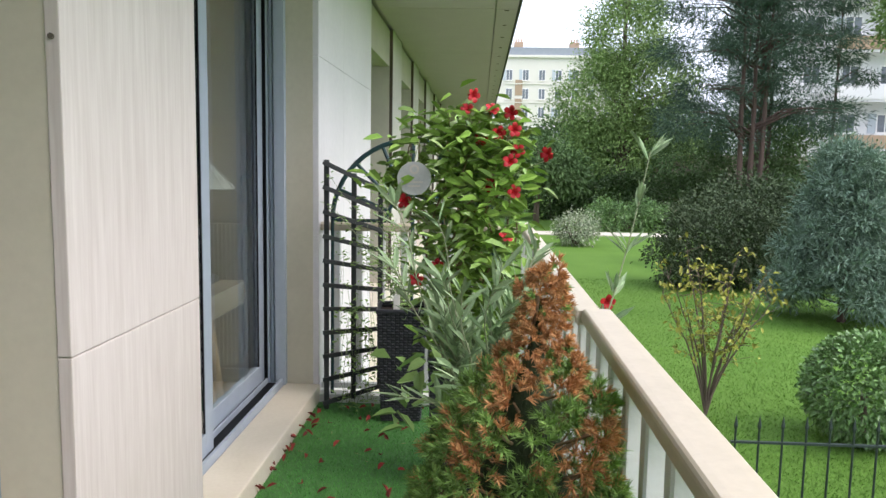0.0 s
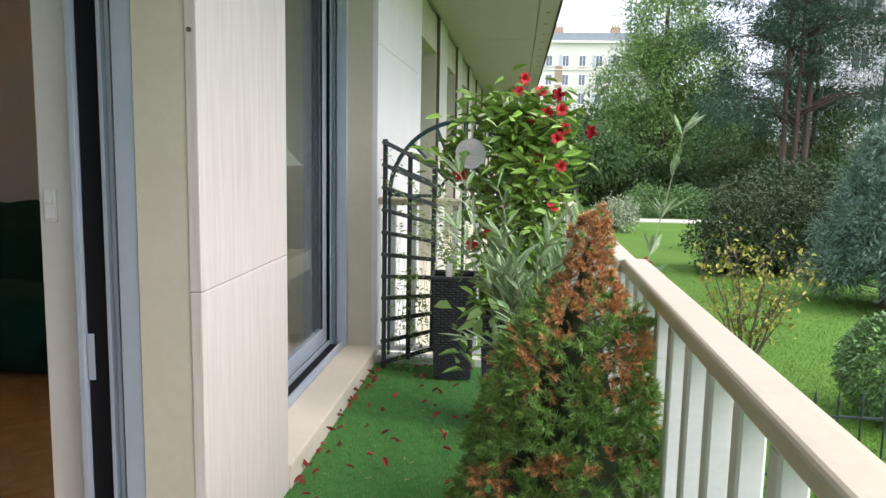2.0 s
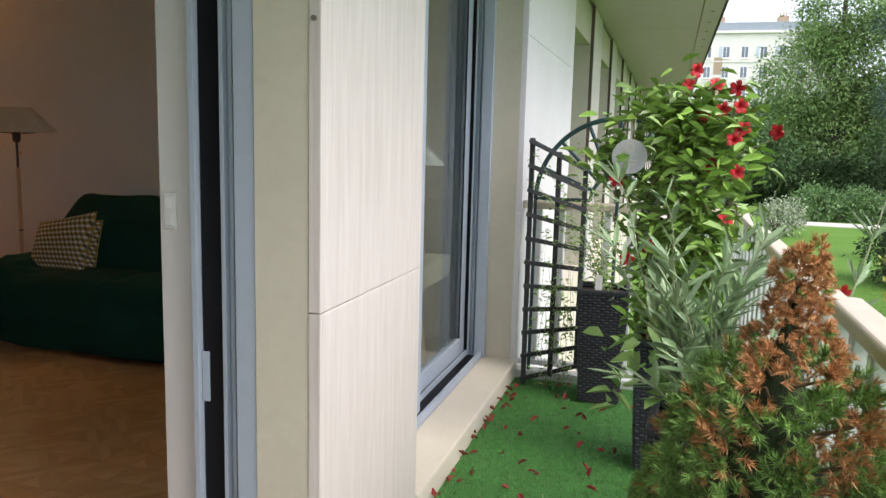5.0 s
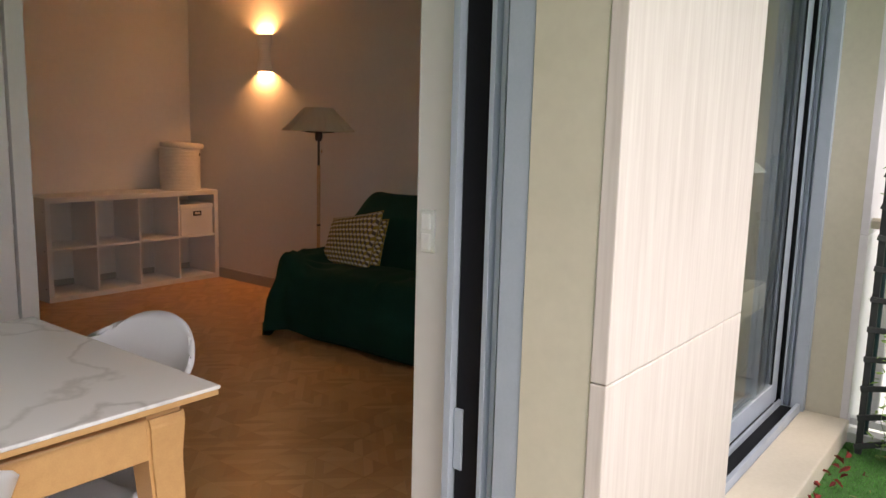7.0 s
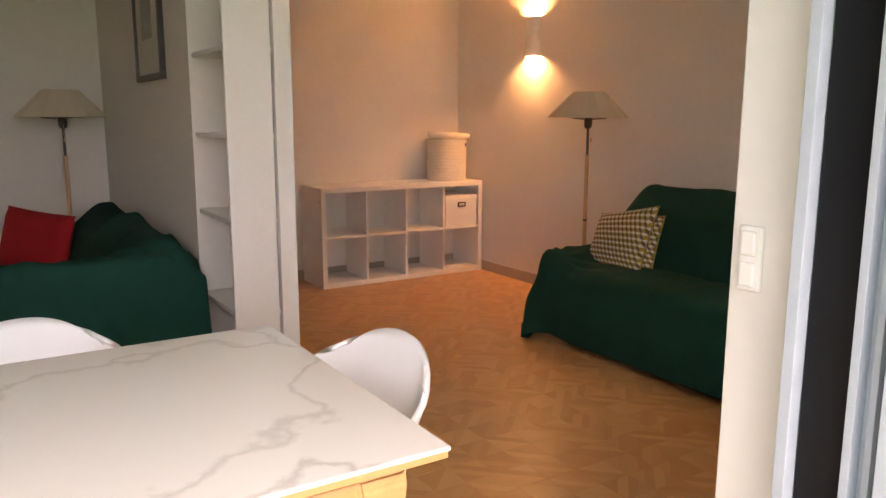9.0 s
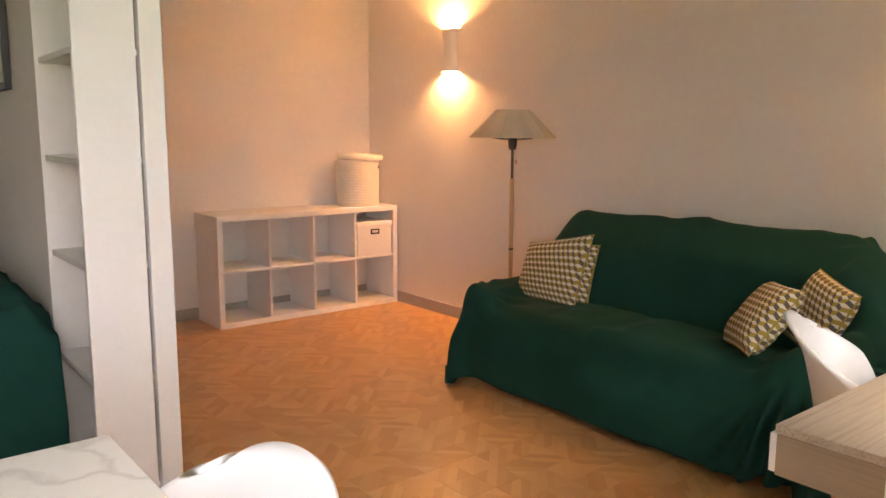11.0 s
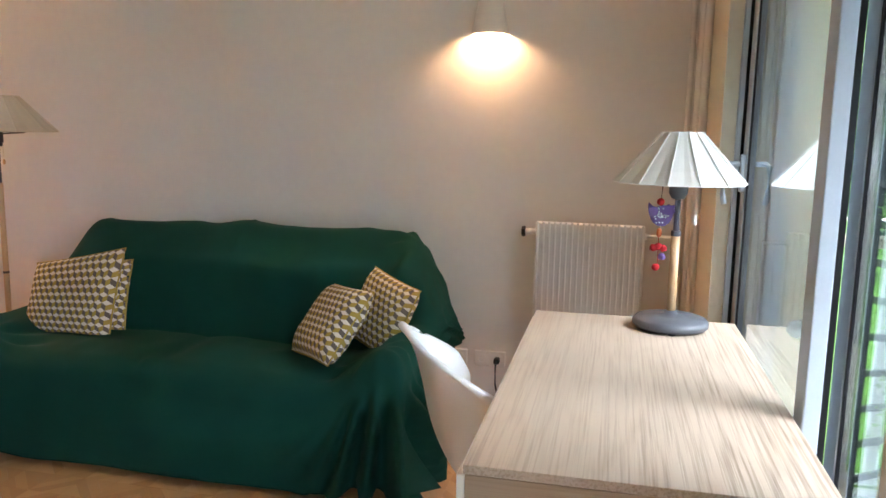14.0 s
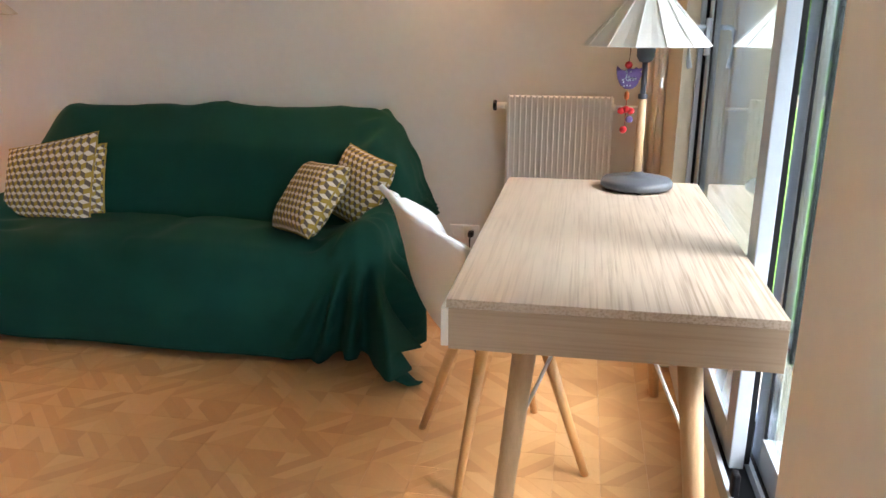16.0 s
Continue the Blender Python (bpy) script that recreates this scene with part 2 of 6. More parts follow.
slab("wall_south", WEST - 0.2, INNER, SOUTH - 0.2, SOUTH, FLOOR - 0.2, CEILING, M_wall, "off-white painted plaster wall")

# partition between the two rooms, with a shelf niche and a slot for its sliding door
PART0, PART1, CAP_X, STUB_X = 1.968, 2.225, -3.28, -1.055
NICHE = -3.78
slab("wall_partition_west", WEST, NICHE, PART0, PART1, FLOOR - 0.2, CEILING, M_wall, "off-white plaster partition wall")
slab("wall_partition_niche_back", NICHE, CAP_X - 0.02, 2.16, PART1, FLOOR - 0.2, CEILING, M_wall, "white back of the shelf niche")
slab("trim_partition_end", CAP_X - 0.02, CAP_X, PART0, 2.148, FLOOR - 0.012, CEILING, M_white, "white panel closing the end of the partition", 0.002, "trim")
slab("trim_partition_jamb", CAP_X - 0.02, CAP_X + 0.008, 2.158, PART1 + 0.002, FLOOR - 0.012, CEILING, M_white, "white jamb strip beside the sliding door slot", 0.002, "trim")
slab("wall_partition_stub", STUB_X, -0.935, PART0, 2.285, FLOOR - 0.2, CEILING, M_wall, "white painted stub of the partition beside the window", 0.003)
# masonry of the front
slab("wall_front_pier", -0.760, -0.63, PIER0 + 0.004, PIER1 - 0.004, FLOOR - 0.2, TOP, M_cream, "cream rendered pier between two windows")
slab("wall_front_pier_core", -0.9349, -0.7601, 1.944, PIER1 - 0.004, FLOOR - 0.2, TOP, M_cream, "cream rendered core of the pier behind the frame")
slab("wall_front_inner", INNER, -0.935, 2.285, 2.50, FLOOR - 0.2, CEILING, M_wall, "white plastered wall beside the window")
slab("wall_front_north", INNER, -0.63, WIN1, NORTH + 0.2, FLOOR - 0.2, TOP, M_cream, "cream rendered wall end beside the window")
slab("wall_front_south", INNER, -0.63, SOUTH - 0.2, -0.9, FLOOR - 0.2, TOP, M_cream, "cream rendered wall beside the open sliding door")
# ================= the rooms =================
M_plast = surface("white_socket_plastic", (0.8, 0.79, 0.76), (0.78, 0.77, 0.74), 9, 0.35)
M_grey = surface("dark_grey_lacquer", (0.07, 0.08, 0.1), (0.09, 0.1, 0.12), 20, 0.45, 0.05)
M_iron = surface("dark_bronze_metal", (0.06, 0.05, 0.045), (0.1, 0.08, 0.07), 30, 0.4, 0.05, metal=0.7)
M_pale = surface("pale_ash_wood", (0.62, 0.42, 0.24), (0.52, 0.33, 0.17), 6, 0.45, 0.06, stretch=(12, 12, 1))
M_shade = surface("cream_linen_shade", (0.66, 0.58, 0.45), (0.6, 0.52, 0.4), 8, 0.9, 0.15, fine=300)
M_shade_white = surface("white_linen_shade", (0.8, 0.8, 0.77), (0.74, 0.74, 0.71), 8, 0.85, 0.15, fine=300)
M_red = surface("red_felt", (0.42, 0.01, 0.014), (0.34, 0.008, 0.012), 12, 0.9, 0.15, fine=300)
M_purple = surface("purple_felt", (0.17, 0.11, 0.32), (0.14, 0.09, 0.27), 15, 0.9, 0.15, fine=300)
M_gold = surface("mustard_cotton", (0.4, 0.3, 0.06), (0.36, 0.26, 0.05), 20, 0.9, 0.1, fine=400)
M_off = surface("ivory_cotton", (0.75, 0.7, 0.6), (0.7, 0.65, 0.56), 20, 0.9, 0.1, fine=400)
M_dim = surface("taupe_cotton", (0.14, 0.115, 0.09), (0.12, 0.1, 0.08), 20, 0.9, 0.1, fine=400)
M_rope = surface("white_cotton_rope", (0.78, 0.74, 0.67), (0.68, 0.64, 0.57), 30, 0.9, 0.3)
M_paper = surface("ivory_drawing_paper", (0.72, 0.69, 0.62), (0.66, 0.63, 0.56), 9, 0.8)
M_ink = surface("grey_ink_wash", (0.3, 0.3, 0.29), (0.5, 0.49, 0.46), 22, 0.8)
M_blackwood = surface("black_frame_wood", (0.02, 0.018, 0.016), (0.03, 0.027, 0.024), 20, 0.4, 0.05)
M_bulb = glow("warm_bulb", (1.0, 0.72, 0.42), 12.0)

# skirting boards
def skirting(x0, x1, y0, y1):
    single("baseboard", box(x0, x1, y0, y1, FLOOR, FLOOR + 0.085, 0.003), M_skirt, "grey painted skirting board along the wall", "baseboard", "structure")

skirting(WEST, INNER - 0.02, NORTH - 0.014, NORTH)
skirting(WEST, WEST + 0.014, PART1, NORTH - 0.014)
skirting(WEST, WEST + 0.014, SOUTH, PART0)
skirting(WEST + 0.014, NICHE, PART0 - 0.014, PART0)

# shelf niche in the partition
for z in (0.05, 0.42, 0.79, 1.12, 1.45, 1.8):
    single("trim_niche_shelf", box(NICHE, CAP_X - 0.02, PART0 + 0.012, 2.16, z - 0.02, z, 0.002), M_white, "white built-in shelf board in the partition niche", "shelf", "structure")
single("ornament", lathe([(0.001, 1.12), (0.03, 1.12), (0.045, 1.15), (0.04, 1.19), (0.02, 1.215), (0.001, 1.22)], 20, centre=(-3.42, 2.05)), M_white, "small pale ceramic ornament on a niche shelf", "ornament", smooth=True)


def wall_plate(name, x, z, w, h, label, wall, faces, rocker):
    """A socket or switch plate on a wall; wall is its face's y and faces the way it looks (-1: south)."""
    t = thing(name, pose(x, wall, z), label, "socket" if not rocker else "switch")
    part("plate", box(-w / 2, w / 2, min(0, faces * 0.009), max(0, faces * 0.009), -h / 2, h / 2, 0.003), M_plast, t)
    if rocker:
        for k in (-1, 1):
            part("rocker", box(-0.011, 0.011, min(faces * 0.007, faces * 0.014), max(faces * 0.007, faces * 0.014), k * 0.02 - 0.016, k * 0.02 + 0.016, 0.003), M_white, t)
    else:
        ring = lathe([(0.021, 0), (0.021, 0.003), (0.018, 0.003), (0.017, -0.008), (0.001, -0.008)], 20)
        part("well", ring, M_plast, t, m=pose(0, faces * 0.009, 0, 90 if faces < 0 else -90))
        for k in (-1, 1):
            part("pin_hole", rod((k * 0.009, faces * 0.0085, 0), (k * 0.009, faces * 0.002, 0), 0.003, sides=8), M_black, t)
    return t

wall_plate("light_switch", -1.022, 1.011, 0.034, 0.085, "white double rocker light switch on the partition stub", PART0, -1, True)
wall_plate("power_socket", -1.022, 0.16, 0.036, 0.07, "white power socket low on the partition stub", PART0, -1, False)
for x in (-1.965, -1.86, -1.79):
    wall_plate("power_socket", x, 0.2, 0.07, 0.07, "white power socket low on the wall behind the chair", NORTH, -1, False)
plug = thing("power_plug", pose(-1.79, NORTH - 0.012, 0.2), "black plug with a cable hanging from the socket", "plug")
part("body", box(-0.012, 0.012, -0.04, 0.0, -0.012, 0.012, 0.004), M_black, plug)
part("cable", sweep([(0, -0.04, 0), (0, -0.06, -0.02), (0.0, -0.05, -0.1), (0.03, -0.03, -0.25), (0.06, -0.02, -0.31)], 0.004), M_black, plug)


# cube shelf
def cube_shelf():
    D, L, H, T, t = 0.39, 1.47, 0.77, 0.038, 0.016
    s = thing("cube_shelf", pose(-5.69, 3.37, FLOOR), "white eight-cube shelf unit standing against the wall", "shelf")
    part("top", box(-D, 0, 0, L, H - T, H, 0.002), M_white, s)
    part("bottom", box(-D, 0, 0, L, 0, T, 0.002), M_white, s)
    for y in (0, L - T):
        side = part("side_panel", box(-D, 0, y, y + T, T, H - T, 0.0015), M_white, s)
    for z in (0.10, 0.38, 0.67):
        part("screw_cover", rod((-0.04, -0.001, z), (-0.04, 0.002, z), 0.004, sides=10), M_dim, s)
    cell = (L - 2 * T - 3 * t) / 4
    part("shelf_board", box(-D + 0.002, -0.004, T, L - T, H / 2 - t / 2, H / 2 + t / 2, 0.001), M_white, s)
    for k in range(3):
        y = T + (k + 1) * cell + k * t
        for z0, z1 in ((T, H / 2 - t / 2), (H / 2 + t / 2, H - T)):
            part("divider", box(-D + 0.002, -0.004, y, y + t, z0, z1, 0.001), M_white, s)
    return s

cube_shelf()
cell_y = 3.37 + 0.038 + 3 * (0.3365 + 0.016)
case = thing("storage_box", pose(-5.70, cell_y + 0.168, FLOOR + 0.393), "white lidded storage box with a black label holder in the shelf", "box")
part("body", box(-0.35, 0, -0.155, 0.155, 0, 0.255, 0.004), M_white, case)
part("lid", box(-0.355, 0.004, -0.16, 0.16, 0.225, 0.262, 0.004), M_white, case)
holder = part("label_holder", box(0.004, 0.008, -0.04, 0.04, 0.165, 0.205, 0.002), M_black, case, "black metal label holder")
part("label_card", box(0.008, 0.0095, -0.026, 0.026, 0.176, 0.196), M_paper, holder)

basket = thing("laundry_basket", pose(-5.87, 4.595, FLOOR + 0.77), "white woven cotton rope basket with lid on the shelf", "basket")
coil = []
for k in range(30):
    z = 0.006 + k * 0.0118
    w_ = 0.172 + 0.006 * k / 30
    coil += [(w_ - 0.005, z - 0.0055), (w_ - 0.001, z - 0.003), (w_ + 0.001, z), (w_ - 0.001, z + 0.003)]
part("woven_wall", lathe(coil, 40, squash=(0.85, 1)), M_rope, basket, smooth=True)
part("base", lathe([(0.001, 0), (0.168, 0), (0.172, 0.01)], 32, squash=(0.85, 1)), M_rope, basket)
part("lid", lathe([(0.181, 0.352), (0.185, 0.36), (0.185, 0.385), (0.178, 0.393), (0.12, 0.398), (0.001, 0.4)], 40, squash=(0.85, 1)), M_rope, basket, "white rope lid set slightly askew", True, pose(0, 0, 0.004, -2.5, 1.5))
part("handle_hole", lathe([(0.001, 0.0), (0.014, 0.0), (0.016, 0.003)], 16), M_black, basket, "dark leather-edged handle hole", m=pose(0.128, 0.105, 0.30, 0, 90, 42))


# sconces
def sconce(x, power):
    s = thing("wall_sconce", pose(x, NORTH, 1.775), "white plaster up-and-down wall sconce, lit warm", "wall lamp", "sconces above the sofa")
    bm = bmesh.new()
    n = 20
    prof = [(0.081, -0.145), (0.070, -0.09), (0.058, -0.03), (0.053, 0), (0.058, 0.03), (0.070, 0.09), (0.081, 0.145)]
    for th, flip in ((0.0, False), (0.006, True)):
        rows = []
        for r, z in prof:
            rows.append([bm.verts.new(((r - th) * math.cos(math.pi + math.pi * i / n), (r - th) * math.sin(math.pi + math.pi * i / n) * 0.85, z)) for i in range(n + 1)])
        for a, b in zip(rows, rows[1:]):
            for i in range(n):
                bm.faces.new((a[i], a[i + 1], b[i + 1], b[i]))
    part("body", bm, M_white, s, smooth=True)
    part("back_plate", box(-0.05, 0.05, -0.006, 0, -0.1, 0.1, 0.002), M_white, s)
    for k in (-1, 1):
        bulb = part("bulb", lathe([(0.001, -0.022), (0.02, -0.014), (0.026, 0), (0.02, 0.016), (0.001, 0.022)], 16), M_bulb, s, "glowing warm bulb", True, pose(0, -0.030, k * 0.1))
        bulb.visible_shadow = False
        lamp = new("sconce_light", bpy.data.lights.new("sconce_light", "POINT"))
        lamp.data.energy, lamp.data.color, lamp.data.shadow_soft_size = power, (1.0, 0.46, 0.16), 0.02
        lamp.location = (x, NORTH - 0.03, 1.775 + k * 0.104)
        tagged(lamp, "", "", "", "structure")

sconce(-5.055, 8.5)
sconce(-1.865, 1.7)


# lamps
def pleated(r0, z0, r1, z1, ribs, mat_, parent, sag=0.94):
    """A fabric shade stretched over wire ribs, slack between them."""
    bm = bmesh.new()
    sides = ribs * 4
    rows = []
    for v in range(5):
        f = v / 4
        row = []
        for i in range(sides):
            slack = abs((i % 4) - 2) / 2.0
            k = 1 - (1 - sag) * (1 - slack) * (0.35 + 0.65 * (1 - f))
            r = (r0 + (r1 - r0) * (f ** 0.92)) * k
            row.append(bm.verts.new((r * math.cos(2 * math.pi * i / sides), r * math.sin(2 * math.pi * i / sides), z0 + (z1 - z0) * f)))
        rows.append(row)
    for a, b in zip(rows, rows[1:]):
        for i in range(sides):
            bm.faces.new((a[i], a[(i + 1) % sides], b[(i + 1) % sides], b[i]))
    sh = part("shade", bm, mat_, parent, "pleated fabric shade")
    so = sh.modifiers.new("thickness", "SOLIDIFY")
    so.thickness = 0.003
    ribm = bmesh.new()
    for i in range(ribs):
        a = 2 * math.pi * (i * 4) / sides
        rod((r0 * math.cos(a) * 1.003, r0 * math.sin(a) * 1.003, z0), (r1 * math.cos(a) * 1.003, r1 * math.sin(a) * 1.003, z1), 0.0022, sides=6, bm=ribm)
    part("seam", ribm, mat_, sh)
    return sh


def floor_lamp(x, y, label):
    l = thing("floor_lamp", pose(x, y, FLOOR), label, "floor lamp", "twin floor lamps")
    part("base", lathe([(0.001, 0), (0.105, 0), (0.105, 0.012), (0.1, 0.022), (0.03, 0.03), (0.001, 0.03)], 36), M_iron, l, smooth=True)
    part("lower_pole", rod((0, 0, 0.03), (0, 0, 1.06), 0.013), M_pale, l, "turned pale wood pole")
    part("collar", rod((0, 0, 0.63), (0, 0, 0.64), 0.0145), M_iron, l)
    part("upper_pole", rod((0, 0, 1.06), (0, 0, 1.25), 0.0085), M_iron, l, "dark bronze rod")
    part("socket", lathe([(0.001, 1.23), (0.02, 1.23), (0.026, 1.25), (0.026, 1.29), (0.018, 1.30), (0.001, 1.30)], 20), M_iron, l, smooth=True)
    bm = bmesh.new()
    for k in range(3):
        a = k * 2.094 + 0.4
        rod((0, 0, 1.285), (0.12 * math.cos(a), 0.12 * math.sin(a), 1.295), 0.003, sides=6, bm=bm)
    sweep([(0.12 * math.cos(a / 12 * 6.2832), 0.12 * math.sin(a / 12 * 6.2832), 1.297) for a in range(13)], 0.003, 6, bm)
    part("carrier", bm, M_iron, l)
    cord = part("pull_cord", rod((0.03, 0.0, 1.25), (0.03, 0.0, 1.17), 0.0012, sides=5), M_off, l)
    part("bead", lathe([(0.001, 1.145), (0.006, 1.15), (0.006, 1.165), (0.001, 1.172)], 10, centre=(0.03, 0)), M_pale, cord)
    pleated(0.262, 1.300, 0.10, 1.462, 12, M_shade, l)
    return l

floor_lamp(-4.12, 4.56, "pole lamp with a cream pleated coolie shade behind the sofa")
floor_lamp(-5.69, 1.67, "unlit pole lamp with a cream pleated shade in the corner")

desk_z = FLOOR + 0.755
dl = thing("desk_lamp", pose(-1.125, 3.90, desk_z), "desk lamp with white pleated shade and dark grey base", "table lamp")
part("base", lathe([(0.001, 0.006), (0.105, 0.006), (0.112, 0.012), (0.112, 0.024), (0.104, 0.034), (0.05, 0.04), (0.022, 0.047), (0.018, 0.056), (0.001, 0.056)], 44), M_grey, dl, "dark grey round base", True)
for a in range(4):
    part("foot", rod((0.085 * math.cos(a * 1.571), 0.085 * math.sin(a * 1.571), 0), (0.085 * math.cos(a * 1.571), 0.085 * math.sin(a * 1.571), 0.007), 0.012), M_black, dl)
part("lower_stem", rod((0, 0, 0.05), (0, 0, 0.285), 0.0135, sides=18), M_pale, dl, "pale wooden stem", True)
part("collar", rod((0, 0, 0.283), (0, 0, 0.298), 0.0145, sides=18), M_grey, dl)
part("upper_stem", rod((0, 0, 0.298), (0, 0, 0.40), 0.0085, sides=16), M_grey, dl, "", True)
part("socket", lathe([(0.001, 0.39), (0.018, 0.395), (0.027, 0.41), (0.028, 0.448), (0.001, 0.448)], 24), M_grey, dl, smooth=True)
cord = part("pull_cord", sweep([(0.02, 0, 0.405), (0.05, 0, 0.405), (0.052, 0, 0.40), (0.052, 0, 0.345)], 0.0014, 5), M_off, dl)
part("bead", rod((0.052, 0, 0.318), (0.052, 0, 0.346), 0.0055, 0.0045, 10), M_plast, cord)
part("carrier", sweep([(0.1 * math.cos(a / 12 * 6.2832), 0.1 * math.sin(a / 12 * 6.2832), 0.447) for a in range(13)], 0.0025, 6), M_grey, dl)
pleated(0.192, 0.442, 0.058, 0.59, 14, M_shade_white, dl, 0.95)

charm = thing("hanging_charm", pose(-1.175, 3.87, desk_z + 0.43), "purple felt bird charm with red pompoms hanging from the lamp", "ornament")
part("loop", sweep([(0, 0, 0.02), (0.003, 0, 0), (0, 0, -0.04)], 0.0018, 6), M_iron, charm)
part("top_pompom", lathe([(0.001, -0.056), (0.009, -0.052), (0.012, -0.044), (0.008, -0.036), (0.001, -0.033)], 14), M_red, charm, "red felt pompom", True)
bird = prism([(-0.035, -0.042), (-0.026, -0.062), (-0.012, -0.066), (0.006, -0.06), (0.016, -0.052), (0.03, -0.05), (0.036, -0.058), (0.043, -0.062), (0.036, -0.07), (0.034, -0.092), (0.022, -0.112), (0.002, -0.118), (-0.018, -0.11), (-0.03, -0.09), (-0.036, -0.066)], "y", -0.011, 0.011)
bmesh.ops.bevel(bird, geom=list(bird.edges), offset=0.005, segments=2, affect="EDGES")
bd = part("bird_body", bird, M_purple, charm)
rnd = random.Random(5)
M_bead = surface("pale_blue_beads", (0.35, 0.5, 0.62), (0.8, 0.8, 0.85), 60, 0.3, island=0.4)
bm = bmesh.new()
for k in range(26):
    bx, bz = rnd.gauss(0, 0.011), -0.084 + rnd.gauss(0, 0.009)
    bmesh.ops.create_icosphere(bm, subdivisions=1, radius=0.0028, matrix=Matrix.Translation((bx, -0.0115, bz)))
part("bead_work", bm, M_bead, bd, "pale blue and white beads sewn on the wing")
part("string", rod((0, 0, -0.118), (0, 0, -0.235), 0.0012, sides=5), M_red, charm)
M_orange = surface("orange_bead", (0.55, 0.14, 0.03), (0.45, 0.1, 0.02), 12, 0.5)
part("orange_bead", lathe([(0.001, -0.15), (0.007, -0.145), (0.008, -0.135), (0.006, -0.125), (0.001, -0.121)], 12), M_orange, charm, "orange wooden bead", True)
for px, pz, mm in ((-0.014, -0.182, M_red), (0.014, -0.182, M_red), (0.0, -0.178, M_red), (0.012, -0.207, M_purple), (-0.004, -0.24, M_red)):
    bm = bmesh.new()
    bmesh.ops.create_icosphere(bm, subdivisions=2, radius=0.0115, matrix=Matrix.Translation((px, 0, pz)))
    for v in bm.verts:
        v.co += v.normal * noise.noise(v.co * 300) * 0.0025
    part("pompom", bm, mm, charm, "", True)


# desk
# oak with crosswise grain, darkened for the shade on the desk's south end
M_oakshade = oak_material("sonoma_oak_shaded_end", 0, (0.38, 0.295, 0.21), (0.17, 0.11, 0.07))
def desk():
    X0, X1, Y0, Y1, Z1 = -1.543, -0.921, 2.785, 4.017, desk_z
    d = thing("desk", pose((X0 + X1) / 2, (Y0 + Y1) / 2, FLOOR), "light oak veneer desk with round wooden legs", "desk")
    w, l, zt = (X1 - X0) / 2, (Y1 - Y0) / 2, Z1 - FLOOR
    part("top", box(-w, w, -l, l, zt - 0.018, zt, 0.0012), M_oak, d)
    part("end_panel", box(-w + 0.004, w, -l, -l + 0.018, zt - 0.103, zt - 0.0185, 0.001), M_oakshade, d)
    part("end_panel", box(-w + 0.004, w, l - 0.018, l, zt - 0.103, zt - 0.0185, 0.001), M_oak, d)
    part("back_panel", box(w - 0.018, w, -l + 0.0185, l - 0.0185, zt - 0.103, zt - 0.0185, 0.001), M_oak, d)
    part("underside", box(-w + 0.01, w - 0.0185, -l + 0.0185, l - 0.0185, zt - 0.103, zt - 0.088), M_oak, d)
    for k in (-1, 1):
        dr = part("drawer_front", box(-w - 0.012, -w + 0.003, k * l / 2 - l / 2 + 0.004, k * l / 2 + l / 2 - 0.004, zt - 0.1, zt - 0.021, 0.002), M_white, d, "white lacquered drawer front")
    for sx in (-1, 1):
        for sy in (-1, 1):
            part("leg", rod((sx * (w - 0.15), sy * (l - 0.12), zt - 0.103), (sx * (w - 0.085), sy * (l - 0.05), 0), 0.026, 0.017, 20), M_pale, d, "", True)
    for sy in (-1, 1):
        part("brace", sweep([(-(w - 0.12), sy * (l - 0.095), 0.40), (-0.06, sy * (l - 0.34), zt - 0.108)], 0.0045, 8), M_white, d, "thin white steel brace")
        part("brace", sweep([((w - 0.12), sy * (l - 0.095), 0.40), (0.06, sy * (l - 0.34), zt - 0.108)], 0.0045, 8), M_white, d, "thin white steel brace")
    return d

desk()


# dining table and chairs
M_vein = bpy.data.materials.new("veined_ceramic")
M_vein.use_nodes = True
nt = M_vein.node_tree
b = nt.nodes["Principled BSDF"]
b.inputs["Roughness"].default_value = 0.2
co = nt.nodes.new("ShaderNodeTexCoord")
warp = nt.nodes.new("ShaderNodeTexNoise")
warp.inputs["Scale"].default_value, warp.inputs["Detail"].default_value = 2.2, 8
nt.links.new(co.outputs["Object"], warp.inputs["Vector"])
off = nt.nodes.new("ShaderNodeVectorMath")
off.operation = "MULTIPLY_ADD"
off.inputs[1].default_value = (0.8, 0.8, 0.8)
nt.links.new(warp.outputs["Color"], off.inputs[0])
nt.links.new(co.outputs["Object"], off.inputs[2])
vor = nt.nodes.new("ShaderNodeTexVoronoi")
vor.feature = "DISTANCE_TO_EDGE"
vor.inputs["Scale"].default_value = 1.7
nt.links.new(off.outputs[0], vor.inputs["Vector"])
mr = nt.nodes.new("ShaderNodeMapRange")
mr.inputs[1].default_value, mr.inputs[2].default_value = 0.0, 0.028
mr.inputs[3].default_value, mr.inputs[4].default_value = 1.0, 0.0
nt.links.new(vor.outputs["Distance"], mr.inputs[0])
fade = nt.nodes.new("ShaderNodeTexNoise")
fade.inputs["Scale"].default_value = 2.0
nt.links.new(co.outputs["Object"], fade.inputs["Vector"])
mul = nt.nodes.new("ShaderNodeMath")
mul.operation = "MULTIPLY"
nt.links.new(mr.outputs[0], mul.inputs[0])
nt.links.new(fade.outputs[0], mul.inputs[1])
mix = nt.nodes.new("ShaderNodeMix")
mix.data_type = "RGBA"
mix.inputs[6].default_value, mix.inputs[7].default_value = (0.78, 0.77, 0.75, 1), (0.5, 0.49, 0.47, 1)
nt.links.new(mul.outputs[0], mix.inputs[0])
